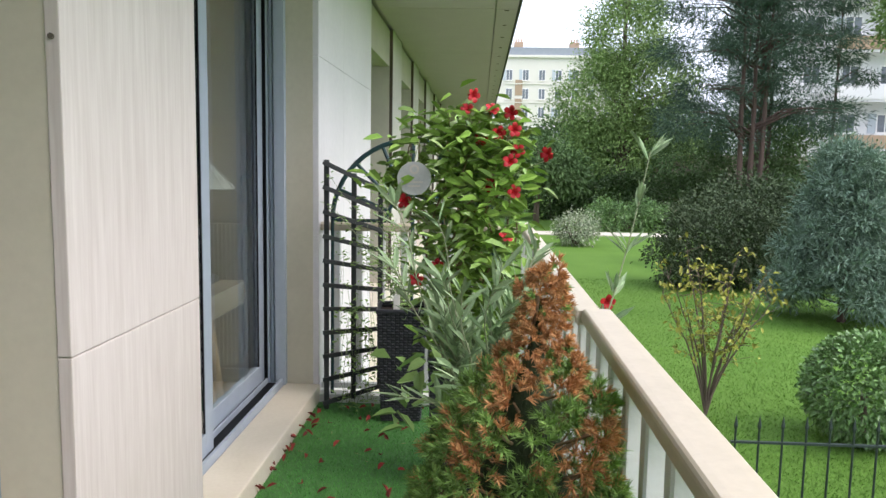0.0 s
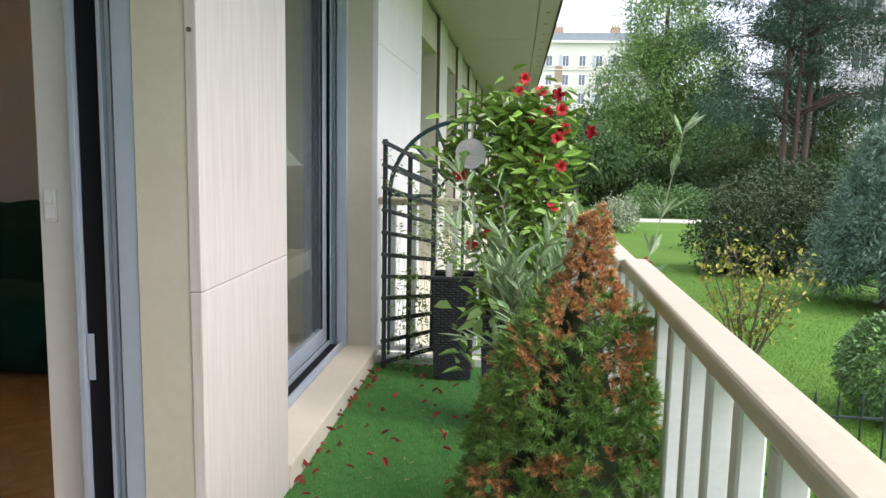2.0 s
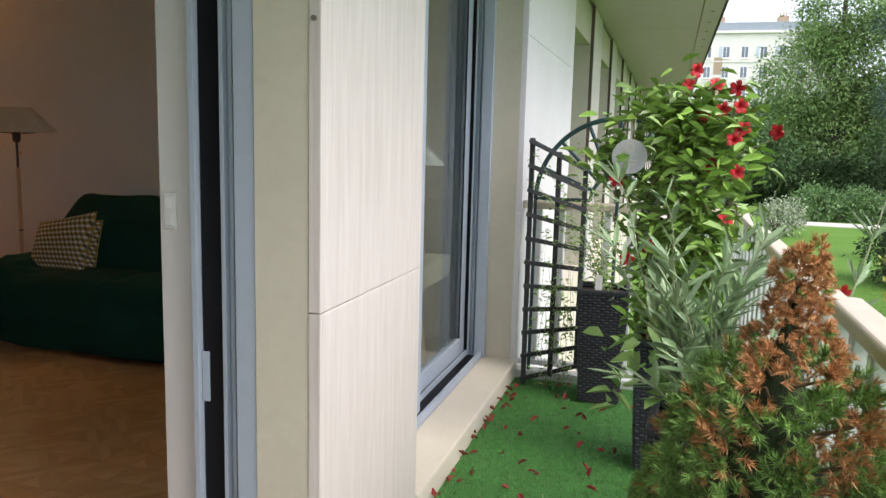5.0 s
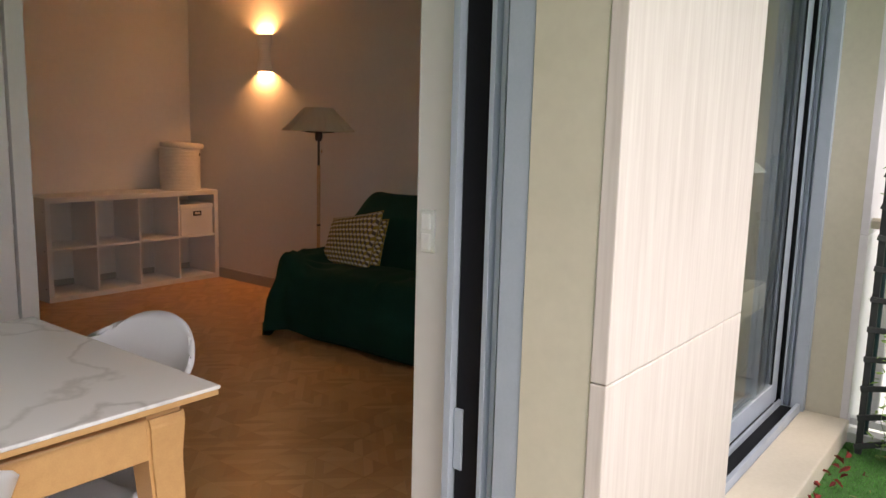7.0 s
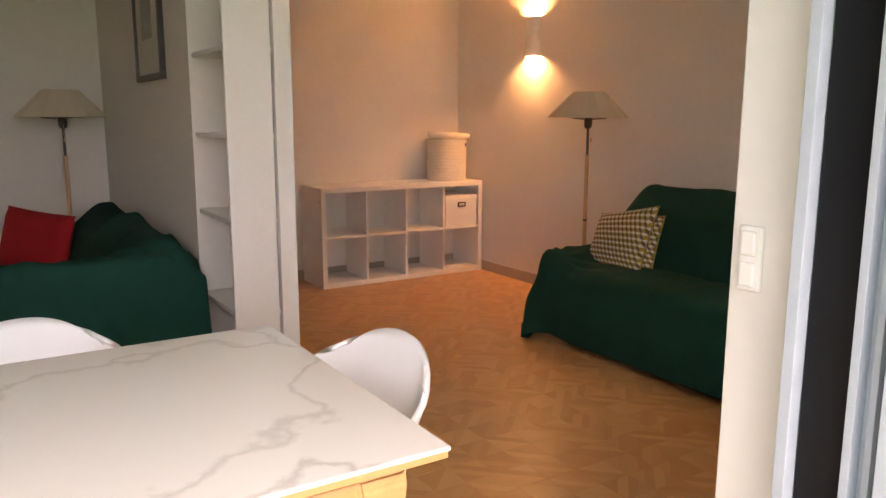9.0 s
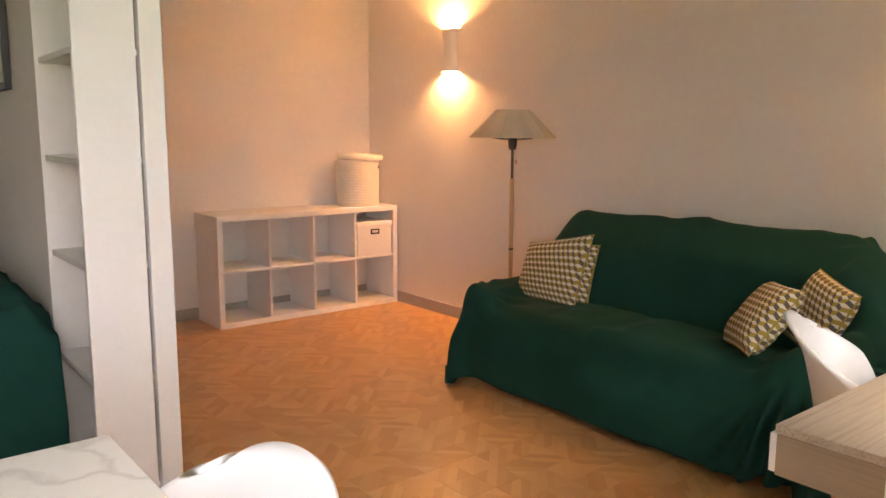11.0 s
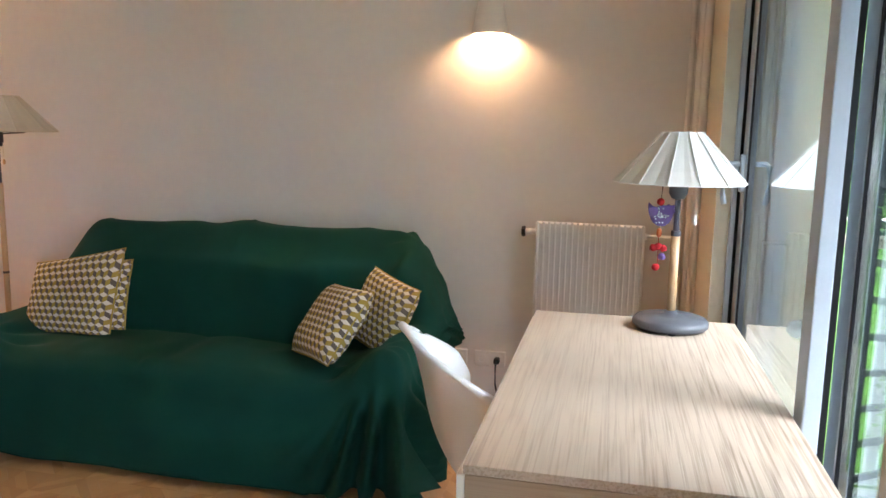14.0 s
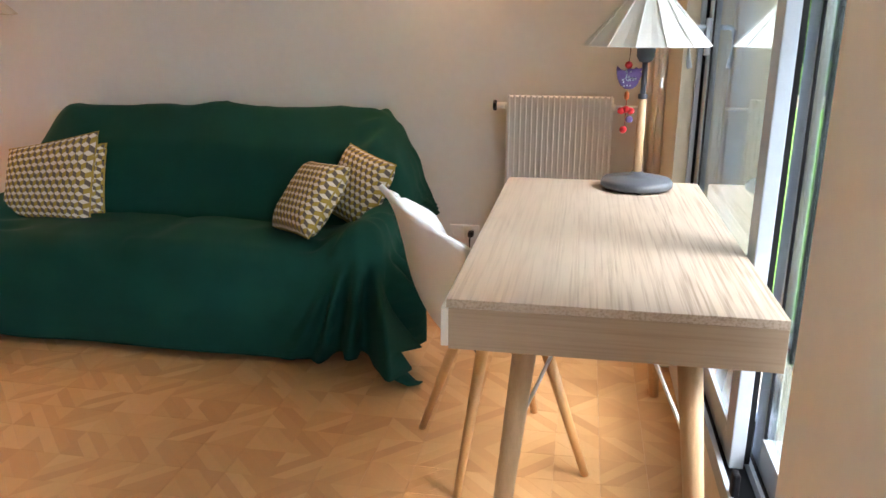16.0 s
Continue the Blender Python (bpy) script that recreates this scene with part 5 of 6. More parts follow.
def spruce(x, y, z0, z1):
    """A lumpy cone of needle shoots gathered in puffs, with dark gaps between them."""
    s = thing("dwarf_spruce", pose(x, y, 0), "cone-shaped dwarf spruce, browned at the top, in a planter", "shrub")
    part("trunk", rod((0, 0, z0 - 0.04), (0.03, 0, z1 - 0.08), 0.02, 0.004, 10), M_stem, s)
    r = np.random.RandomState(11)
    prof_z = [0.14, 0.30, 0.43, 0.59, 0.70, 0.76, 0.83, 0.87, 0.90, 0.935, 0.955, 1.0, 1.03, 1.06]
    prof_r = [0.17, 0.225, 0.212, 0.18, 0.155, 0.140, 0.105, 0.072, 0.048, 0.040, 0.030, 0.032, 0.020, 0.004]
    A, B, T, K, twigs = [], [], [], [], bmesh.new()
    z, k = 0.16, 0
    while z < 1.035:
        rad = float(np.interp(z, prof_z, prof_r))
        a = k * 2.39996 + r.uniform(-0.3, 0.3)
        k += 1
        z += 0.0028 * (0.2 / max(0.06, rad)) ** 0.8
        big = (0.016 + 0.115 * rad) * r.uniform(0.75, 1.25)
        lean = 0.045 * (z / 1.05) ** 2
        rr = max(0.0, rad - big * 0.55) * r.uniform(0.9, 1.1)
        c = np.array([min(math.cos(a) * rr + lean, 0.155), math.sin(a) * rr, z])
        if rad > 0.07:
            rod((lean * 0.5, 0, z - rad * 0.5), tuple(c), 0.004, 0.002, 5, twigs)
        brown = r.uniform(0, 1) < np.interp(z, [0.45, 0.72, 0.82, 0.88, 0.93], [0.02, 0.10, 0.2, 0.7, 1.0])
        n = int(9 + 240 * big)
        d = r.normal(0, 1, (n, 3)) + np.array([math.cos(a), math.sin(a), 0.75]) * (1.05 if rad > 0.06 else 0.5)
        d /= np.linalg.norm(d, axis=1, keepdims=True)
        A.append(c + d * big * r.uniform(0.45, 0.95, (n, 1)))
        B.append(d)
        K.append(np.full(n, min(1.0, max(0.45, rad / 0.11))))
        T.append(np.where(r.uniform(0, 1, n) < (0.16 if z > 0.6 else 0.08), r.uniform(0, 1, n) < 0.55, brown))
    tagged(part("twig", twigs, M_stem, s), kind="stuff")
    A, B, T = np.concatenate(A), np.concatenate(B), np.concatenate(T).astype(bool)
    K = np.concatenate(K)
    for name, pick, mat_, label in (("green_needles", ~T, M_spruce, "dense fresh green needle shoots"), ("brown_needles", T, M_dryspruce, "withered orange-brown needle shoots")):
        P, D = A[pick], B[pick]
        n, m = len(P), 34
        ln = r.uniform(0.016, 0.03, n) * K[pick]
        f = r.uniform(0.0, 1.0, (n, m)) ** 0.7
        base = P[:, None, :] + D[:, None, :] * (ln[:, None] * f)[:, :, None]
        ray = r.normal(0, 1, (n, m, 3))
        ray -= (ray * D[:, None, :]).sum(2, keepdims=True) * D[:, None, :]
        ray /= np.linalg.norm(ray, axis=2, keepdims=True)
        way = ray * (1.0 - 0.45 * f[:, :, None]) + D[:, None, :] * (0.35 + 0.75 * f[:, :, None])
        way /= np.linalg.norm(way, axis=2, keepdims=True)
        side = np.cross(way, r.normal(0, 1, (n, m, 3)))
        side /= np.linalg.norm(side, axis=2, keepdims=True)
        v = np.stack([base - side * 0.0014, base + side * 0.0014, base + way * r.uniform(0.014, 0.021, (n, m, 1)) * (0.4 + 0.6 * K[pick][:, None, None])], 2).reshape(-1, 3)
        add_mesh(name, raw(name, v.tolist(), np.arange(len(v)).reshape(-1, 3).tolist(), mat_), s, label, "stuff")
    # added solid core, coloured dark as the shade seen between the shoots
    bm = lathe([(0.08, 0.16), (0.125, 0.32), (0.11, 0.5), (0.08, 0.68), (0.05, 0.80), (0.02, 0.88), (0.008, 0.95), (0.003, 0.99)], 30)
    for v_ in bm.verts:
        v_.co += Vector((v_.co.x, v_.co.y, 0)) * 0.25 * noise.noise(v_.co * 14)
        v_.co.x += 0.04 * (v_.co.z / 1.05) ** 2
    part("core", bm, M_coreshade, s, "dark core with the shade between the shoots in its colour")

M_coreshade = surface("spruce_core_shade", (0.026, 0.045, 0.016), (0.038, 0.052, 0.022), 40, 0.95, 0.8)
spruce(0.262, 1.65, 0.2, 1.085)


def petals_flower(x, y, z, parent, seed, size=0.038):
    """A funnel flower with five rounded petals."""
    r = random.Random(seed)
    bm = bmesh.new()
    for k in range(5):
        a = k * 2 * math.pi / 5
        pts = []
        for f, w, h in ((0.05, 0.05, -0.7), (0.35, 0.28, -0.05), (0.75, 0.40, 0.15), (1.05, 0.16, 0.05)):
            for s_ in (-1, 0, 1):
                rr = f * size
                off = s_ * w * size
                pts.append(bm.verts.new((rr * math.cos(a) - off * math.sin(a), rr * math.sin(a) + off * math.cos(a), h * size - 0.1 * size * abs(s_) * r.uniform(-1, 1))))
        for j in range(3):
            for i in range(2):
                bm.faces.new((pts[j * 3 + i], pts[j * 3 + i + 1], pts[j * 3 + i + 4], pts[j * 3 + i + 3]))
    rod((0, 0, -1.3 * size), (0, 0, -0.5 * size), 0.12 * size, 0.2 * size, 8, bm)
    part("flower", bm, M_petal, parent, "red trumpet flower", True, pose(x, y, z, r.uniform(40, 110), r.uniform(-35, 35), r.uniform(-40, 40)))


def climber():
    """Flowering climber twined up an obelisk of canes."""
    c = thing("flowering_climber", pose(0.135, 3.30, 0.0), "climbing mandevilla with glossy leaves and red trumpet flowers", "plant")
    r = random.Random(4)
    stems, P, D = bmesh.new(), [], []
    for k in range(11):
        a = k * 0.571
        pts = []
        lean = r.uniform(-0.10, 0.12)
        for j in range(16):
            f = j / 15
            z = 0.46 + f * r.uniform(0.80, 0.92)
            rad = 0.05 + 0.075 * math.sin(f * 3.0) + 0.05 * f
            ang = a + f * 3.2
            pts.append((rad * math.cos(ang) + lean * f, rad * math.sin(ang) * 0.8 - 0.03 * f, z))
        pts.sort(key=lambda p: p[2])
        sweep(pts, 0.0045, 6, stems, 0.5)
        for j, p in enumerate(pts):
            dense = 11 if p[2] > 1.02 else (7 if p[2] > 0.72 else 4)
            for q in range(dense):
                da = r.uniform(0, 6.283)
                P.append((p[0] + r.gauss(0, 0.035), p[1] + r.gauss(0, 0.035), p[2] + r.gauss(0, 0.03)))
                D.append((math.cos(da), math.sin(da), r.uniform(-0.5, 0.8)))
    tagged(part("stem", stems, M_stem, c), kind="stuff")
    for x, y_ in ((-0.07, -0.06), (0.08, 0.0), (-0.02, 0.07)):
        part("cane", rod((x, y_, 0.46), (x * 0.8, y_ * 0.8, 1.33), 0.005, sides=8), M_pale, c, "bamboo support cane")
    # outer clusters: top crown leaning towards the garden, arm towards the trellis
    for cx, cy, cz, sx, sz, n in ((0.0, -0.1, 1.27, 0.075, 0.06, 190), (0.10, -0.1, 1.20, 0.07, 0.08, 160), (-0.22, -0.08, 1.13, 0.06, 0.035, 100), (0.05, -0.12, 0.95, 0.08, 0.09, 210), (0.10, -0.1, 0.72, 0.07, 0.1, 150), (-0.02, -0.1, 0.62, 0.09, 0.08, 120)):
        for q in range(n):
            P.append((r.gauss(cx, sx), r.gauss(cy, 0.05), r.gauss(cz, sz)))
            da = r.uniform(0, 6.283)
            D.append((math.cos(da), math.sin(da) - 0.3, r.uniform(-0.4, 0.9)))
    add_mesh("leaves", leaf_mesh("leaves", P, D, 0.07, 0.03, M_mand, 8, 0.2, 0.2), c, "glossy bright green leaves", "stuff")
    bm = bmesh.new()
    for k, (x, y_, z) in enumerate(((0.17, 3.15, 1.446), (0.235, 3.15, 1.40), (0.30, 3.15, 1.388), (0.315, 3.15, 1.33), (0.328, 3.15, 1.257), (0.423, 3.07, 1.246), (0.318, 3.12, 1.114), (0.60, 2.80, 0.79), (0.23, 3.15, 1.137), (-0.071, 3.15, 1.074), (0.05, 3.15, 0.846), (0.295, 3.15, 0.956), (0.15, 3.16, 1.40), (0.26, 3.15, 1.318), (0.30, 3.12, 1.22), (-0.02, 3.12, 0.80), (0.2, 3.18, 1.30))):
        lx, ly, lz = x - 0.135, y_ - 3.30, z
        petals_flower(lx, ly, lz, c, k, 0.026)
        sweep([(lx * 0.35, ly * 0.4, lz - 0.14), (lx * 0.7, ly * 0.75, lz - 0.06), (lx, ly + 0.01, lz - 0.02)], 0.0025, 5, bm, 0.7)
    tagged(part("flower_stalk", bm, M_greenstem, c), kind="stuff")

climber()
M_tag = surface("translucent_grey_plastic", (0.34, 0.35, 0.34), (0.28, 0.29, 0.28), 10, 0.3)
tag = thing("plant_tag", pose(-0.03, 3.10, 1.155, 4, 0, 8), "round pale plastic plant tag hanging in the climber", "label")
part("disc", lathe([(0.001, -0.001), (0.058, -0.001), (0.059, 0), (0.058, 0.001), (0.001, 0.001)], 40), M_tag, tag, m=pose(0, 0, 0, 90))
part("mark", lathe([(0.01, 0), (0.017, 0.0), (0.017, 0.0006), (0.01, 0.0006)], 24), M_skirt, tag, "small printed ring", m=pose(0, -0.0015, 0.032, 90))
for z, w in ((-0.012, 0.03), (-0.026, 0.022)):
    part("print_line", box(-w, w, -0.0022, -0.0012, z - 0.0025, z + 0.0025), M_skirt, tag, "line of illegible grey print")
part("hanger", sweep([(0, 0, 0.06), (0.01, 0.02, 0.10), (0.02, 0.05, 0.13)], 0.0015, 5), M_greenstem, tag)


def olive():
    c = thing("olive_shrub", pose(0.215, 2.42, 0.0), "olive shrub with narrow grey-green leaves in a planter", "shrub")
    r = random.Random(9)
    stems, P, D = bmesh.new(), [], []
    shoots = [(0.375, 0.0, 0.80, 1.0), (-0.24, -0.02, 1.17, 0.0), (-0.2, -0.12, 0.68, 0.0), (-0.25, 0.05, 0.98, 0.0), (-0.12, -0.1, 1.12, 0.0)]
    for k in range(30):
        a = r.uniform(0, 6.283)
        reach = r.uniform(0.08, 0.30)
        ez = r.uniform(0.72, 1.06)
        shoots.append((max(-0.07 - 0.5 * max(0.0, ez - 0.8), min(0.16, reach * math.cos(a) - 0.01)), reach * math.sin(a), ez, 0.0))
    for ex, ey, ez, special in shoots:
        pts = []
        bend = r.uniform(0.7, 1.3)
        for j in range(10):
            f = j / 9
            if special:
                pts.append((0.02 + 0.42 * f ** 0.55, 0.13 * f, 0.45 + 0.80 * f ** 1.5))
            else:
                pts.append((ex * f ** bend + 0.008 * math.sin(j * 1.3 + ez * 9), ey * f ** bend, 0.46 + (ez - 0.46) * f ** 0.9 - 0.05 * f ** 3))
        sweep(pts, 0.004, 6, stems, 0.3)
        for j in range(2, 10):
            p = Vector(pts[j])
            d = (Vector(pts[j]) - Vector(pts[j - 1])).normalized()
            turn = Vector((math.cos(j * 1.9 + ez * 30), math.sin(j * 1.9 + ez * 30), 0.2))
            for q in range((0 if j < 4 else 7) if special else (2 if j < 9 else 4)):
                side = (turn if q % 2 else -turn) + Vector((r.gauss(0, 0.3), r.gauss(0, 0.3), r.gauss(0, 0.3)))
                P.append(tuple(p - d * r.uniform(0, 0.03)))
                D.append(tuple(d * r.uniform(0.7, 1.1) + side.normalized() * 0.7))
    tagged(part("stem", stems, M_greenstem, c), kind="stuff")
    add_mesh("leaves", leaf_mesh("leaves", P, D, 0.088, 0.0165, M_olive, 3, 0.06, 0.12), c, "narrow grey-green leaves", "stuff")
    P, D = [], []
    for q in range(26):
        P.append((r.gauss(-0.16, 0.06), r.gauss(0.1, 0.12), r.gauss(0.57, 0.06)))
        a = r.uniform(0, 6.283)
        D.append((math.cos(a) - 0.6, math.sin(a) - 0.4, r.uniform(-0.3, 0.4)))
    add_mesh("broad_leaves", leaf_mesh("broad_leaves", P, D, 0.075, 0.045, M_broad, 5, 0.35, 0.12), c, "broad pale green weed leaves", "stuff")

olive()

vine = thing("young_climber", pose(-0.155, 3.985, 0.0), "young climbing plant with fine leaves in the tall planter", "plant")
r = random.Random(21)
stems, P, D = bmesh.new(), [], []
for k in range(13):
    up = r.uniform(0.75, 1.2)
    tx = r.uniform(-0.38, 0.1)
    pts = [(0.02 * r.uniform(-1, 1) + tx * (j / 9) ** 1.4 + 0.012 * math.sin(j * 1.7 + k), 0.04 * r.uniform(-1, 1) + 0.02 * j / 9, 0.50 + (up - 0.5) * j / 9) for j in range(10)]
    sweep(pts, 0.002, 5, stems, 0.5)
    for p in pts[1:]:
        for q in range(5):
            P.append((p[0] + r.gauss(0, 0.018), p[1] + r.gauss(0, 0.018), p[2] + r.gauss(0, 0.02)))
            a = r.uniform(0, 6.283)
            D.append((math.cos(a), math.sin(a), r.uniform(-0.4, 0.7)))
for k in range(10):
    pts = [(-0.30 + 0.16 * (k / 10) + 0.012 * math.sin(j * 2.1 + k), 0.07 + 0.1 * (k / 10), 0.02 + (0.35 + 0.5 * r.random()) * j / 8) for j in range(9)]
    sweep(pts, 0.0016, 5, stems, 0.5)
    for p in pts:
        for q in range(4):
            P.append((p[0] + r.gauss(0, 0.02), p[1] - 0.02 + r.gauss(0, 0.012), p[2] + r.gauss(0, 0.02)))
            a = r.uniform(0, 6.283)
            D.append((math.cos(a), math.sin(a), r.uniform(-0.4, 0.7)))
tagged(part("stem", stems, M_greenstem, vine), kind="stuff")
add_mesh("leaves", leaf_mesh("leaves", P, D, 0.03, 0.012, M_vine, 2, 0.1, 0.2), vine, "fine light green leaves", "stuff")
part("plant_label", box(-0.035, -0.005, -0.06, -0.058, 0.50, 0.60, 0.0005), M_plast, vine, "white plant label stuck in the soil")

# fallen petals and straw on the carpet
r = np.random.RandomState(17)
n = 120
y_ = 1.2 + 2.95 * r.uniform(0, 1, n) ** 0.8
edge = r.uniform(0, 1, n) < 0.4
x_ = np.where(edge, -0.585 + np.abs(r.normal(0, 0.03, n)), r.uniform(-0.58, 0.1, n))
a = r.uniform(0, 6.283, n)
P = np.stack([x_, y_, np.full(n, 0.012)], 1)
D = np.stack([np.cos(a), np.sin(a), r.uniform(0.0, 0.5, n)], 1)
M_dry = surface("withered_petal", (0.36, 0.03, 0.03), (0.2, 0.04, 0.03), 30, 0.8, island=0.5)
M_straw = surface("dry_straw", (0.5, 0.4, 0.22), (0.42, 0.3, 0.15), 30, 0.8, island=0.3)
ob = new("fallen_petals", leaf_mesh("fallen_petals", P, D, 0.036, 0.022, M_dry, 4, -0.2, 0.5))
tagged(ob, "withered dark red petals scattered on the turf", "petals", "", "stuff")
n = 70
P = np.stack([r.uniform(-0.56, 0.1, n), 1.2 + 2.9 * r.uniform(0, 1, n), np.full(n, 0.014)], 1)
a = r.uniform(0, 6.283, n)
D = np.stack([np.cos(a), np.sin(a), r.uniform(-0.02, 0.2, n)], 1)
ob = new("dry_straw", leaf_mesh("dry_straw", P, D, 0.032, 0.003, M_straw, 4, 0, 0.1))
tagged(ob, "dry straw and leaf bits strewn on the turf", "litter", "", "stuff")

# ================= the garden =================
M_bark = surface("grey_brown_bark", (0.09, 0.065, 0.05), (0.15, 0.11, 0.085), 6, 0.9, 0.6, stretch=(3, 3, 0.6))
M_pinebark = surface("reddish_pine_bark", (0.10, 0.062, 0.048), (0.06, 0.04, 0.032), 5, 0.9, 0.6, stretch=(3, 3, 0.6))
M_lime = leaf_material("light_tree_leaf", (0.15, 0.25, 0.075), (0.25, 0.36, 0.12), 0.6)
M_mid = leaf_material("mid_green_leaf", (0.075, 0.135, 0.05), (0.125, 0.2, 0.075), 0.6)
M_dark = leaf_material("dark_hedge_leaf", (0.04, 0.075, 0.025), (0.07, 0.115, 0.04), 0.45)
M_plum = leaf_material("dusky_shrub_leaf", (0.045, 0.07, 0.035), (0.075, 0.105, 0.05), 0.6, 0.25, 0.2)
M_pine = leaf_material("pine_needle", (0.05, 0.09, 0.06), (0.085, 0.135, 0.09), 0.6)
M_blue = leaf_material("blue_pine_needle", (0.11, 0.18, 0.125), (0.19, 0.27, 0.2), 0.6)
M_box = leaf_material("boxwood_leaf", (0.1, 0.2, 0.055), (0.17, 0.29, 0.1), 0.35)
M_yellow = leaf_material("yellowing_leaf", (0.34, 0.3, 0.06), (0.22, 0.27, 0.06), 0.5)
M_rose = leaf_material("pale_rose_leaf", (0.15, 0.26, 0.09), (0.5, 0.5, 0.42), 0.5)
M_stucco = surface("white_stucco", (0.74, 0.71, 0.63), (0.68, 0.65, 0.57), 0.6, 0.8, 0.1)
M_stucco2 = surface("cool_white_stucco", (0.74, 0.74, 0.73), (0.68, 0.68, 0.67), 0.6, 0.8, 0.1)
M_tan = surface("tan_brick_panel", (0.42, 0.3, 0.2), (0.36, 0.26, 0.17), 3, 0.8, 0.1)
M_zinc = surface("grey_zinc_roof", (0.3, 0.33, 0.36), (0.25, 0.28, 0.31), 2, 0.5, 0.1)
M_pane = surface("dark_window_pane", (0.12, 0.14, 0.16), (0.2, 0.22, 0.25), 0.7, 0.15)
M_shutter = surface("pale_blue_shutter", (0.5, 0.55, 0.58), (0.45, 0.5, 0.53), 2, 0.6)
M_stonewall = surface("old_stone_wall", (0.33, 0.29, 0.23), (0.24, 0.21, 0.17), 1.5, 0.9, 0.4)
M_spike = surface("dark_green_iron", (0.02, 0.035, 0.03), (0.03, 0.045, 0.04), 20, 0.5, 0.1, metal=0.3)


def ground_mesh():
    ob = single("ground", box(-400, 400, -60, 700, GROUND - 0.6, GROUND), M_lawn, "mown green lawn of the garden", "lawn", "structure")
    r = np.random.RandomState(2)
    n = 120000
    d = 5 + 12 * r.uniform(0, 1, n) ** 1.3
    u = r.uniform(0.0, 0.62, n)
    x, y = 0.2 + d * u, 0.46 + d
    a = r.uniform(0, 6.283, n)
    h = 0.012 + 0.02 * r.uniform(0, 1, n)
    w = 0.004 + 0.0 * d
    v = np.empty((n, 3, 3))
    v[:, 0] = np.stack([x - w * np.cos(a), y - w * np.sin(a), np.full(n, GROUND)], 1)
    v[:, 1] = np.stack([x + w * np.cos(a), y + w * np.sin(a), np.full(n, GROUND)], 1)
    v[:, 2] = np.stack([x + r.normal(0, 0.02, n), y + r.normal(0, 0.02, n), GROUND + h], 1)
    g = new("grass", raw("grass", v.reshape(-1, 3).tolist(), np.arange(n * 3).reshape(n, 3).tolist(), M_blade))
    tagged(g, "short green grass blades on the lawn", "grass", "", "stuff")

M_blade = surface("grass_blade", (0.086, 0.19, 0.028), (0.13, 0.25, 0.045), 0.8, 0.7, island=0.35, spec=0.1)
ground_mesh()
slab("pavement_path", -6, 8.2, 28.0, 29.3, GROUND - 0.1, GROUND + 0.03, M_path, "pale gravel path across the lawn", category="path")


def foliage(n_clump, per, blobs, seed, size, wide, mat_, flat=1.0, droop=0.2, spread=0.35):
    """Leaves in clumps that fill the blobs (x, y, z, rx, ry, rz), denser towards their skin."""
    r = np.random.RandomState(seed)
    P, D = [], []
    vol = np.array([b_[3] * b_[4] * b_[5] for b_ in blobs]) ** 0.7
    for k in range(n_clump):
        bx = blobs[r.choice(len(blobs), p=vol / vol.sum())]
        d = r.normal(0, 1, 3)
        d /= np.linalg.norm(d)
        q = r.uniform(0.35, 1.0) ** 0.5
        c = np.array(bx[:3]) + d * q * np.array(bx[3:])
        s = spread * r.uniform(0.6, 1.3)
        o = r.normal(0, 1, (per, 3)) * np.array([s, s, s * flat]) * 0.6
        P.append(c + o)
        D.append(o + d * 0.4 * s + r.normal(0, 0.4 * s, (per, 3)))
    return leaf_mesh("crown", np.concatenate(P), np.concatenate(D), size, wide, mat_, seed, droop, 0.15)


def tree(name, x, y, h, trunk, blobs, n_clump, per, size, wide, mat_, label, seed, bark=None, flat=1.0, spread=0.35, stems=1):
    t = thing(name, pose(x, y, GROUND), label, "tree" if h > 3 else "shrub")
    r = random.Random(seed)
    bm = bmesh.new()
    for s in range(stems):
        ox = 0.0 if stems == 1 else (s - (stems - 1) / 2) * 0.55
        path = [(ox * (0.6 + 0.4 * k / 6) + r.gauss(0, 0.05) * k / 6, r.gauss(0, 0.05) * k / 6, h * 0.92 * k / 6) for k in range(7)]
        sweep(path, trunk, 10, bm, 0.25)
        for b_ in blobs:
            zb = max(0.15 * h, b_[2] - b_[5] * 0.9)
            for q in range(2):
                e = (b_[0] + r.uniform(-0.6, 0.6) * b_[3], b_[1] + r.uniform(-0.6, 0.6) * b_[4], b_[2] + r.uniform(-0.3, 0.5) * b_[5])
                st = (path[3][0] * 0.6, 0, min(zb, h * 0.85))
                mid = ((st[0] + e[0]) / 2, (st[1] + e[1]) / 2, (st[2] + e[2]) / 2 + 0.12 * h * 0.3)
                sweep([st, mid, e], trunk * 0.34, 6, bm, 0.3)
    part("trunk", bm, bark or M_bark, t, "", True)
    add_mesh("crown", foliage(n_clump, per, blobs, seed, size, wide, mat_, flat, 0.2, spread), t, "", "stuff")
    return t

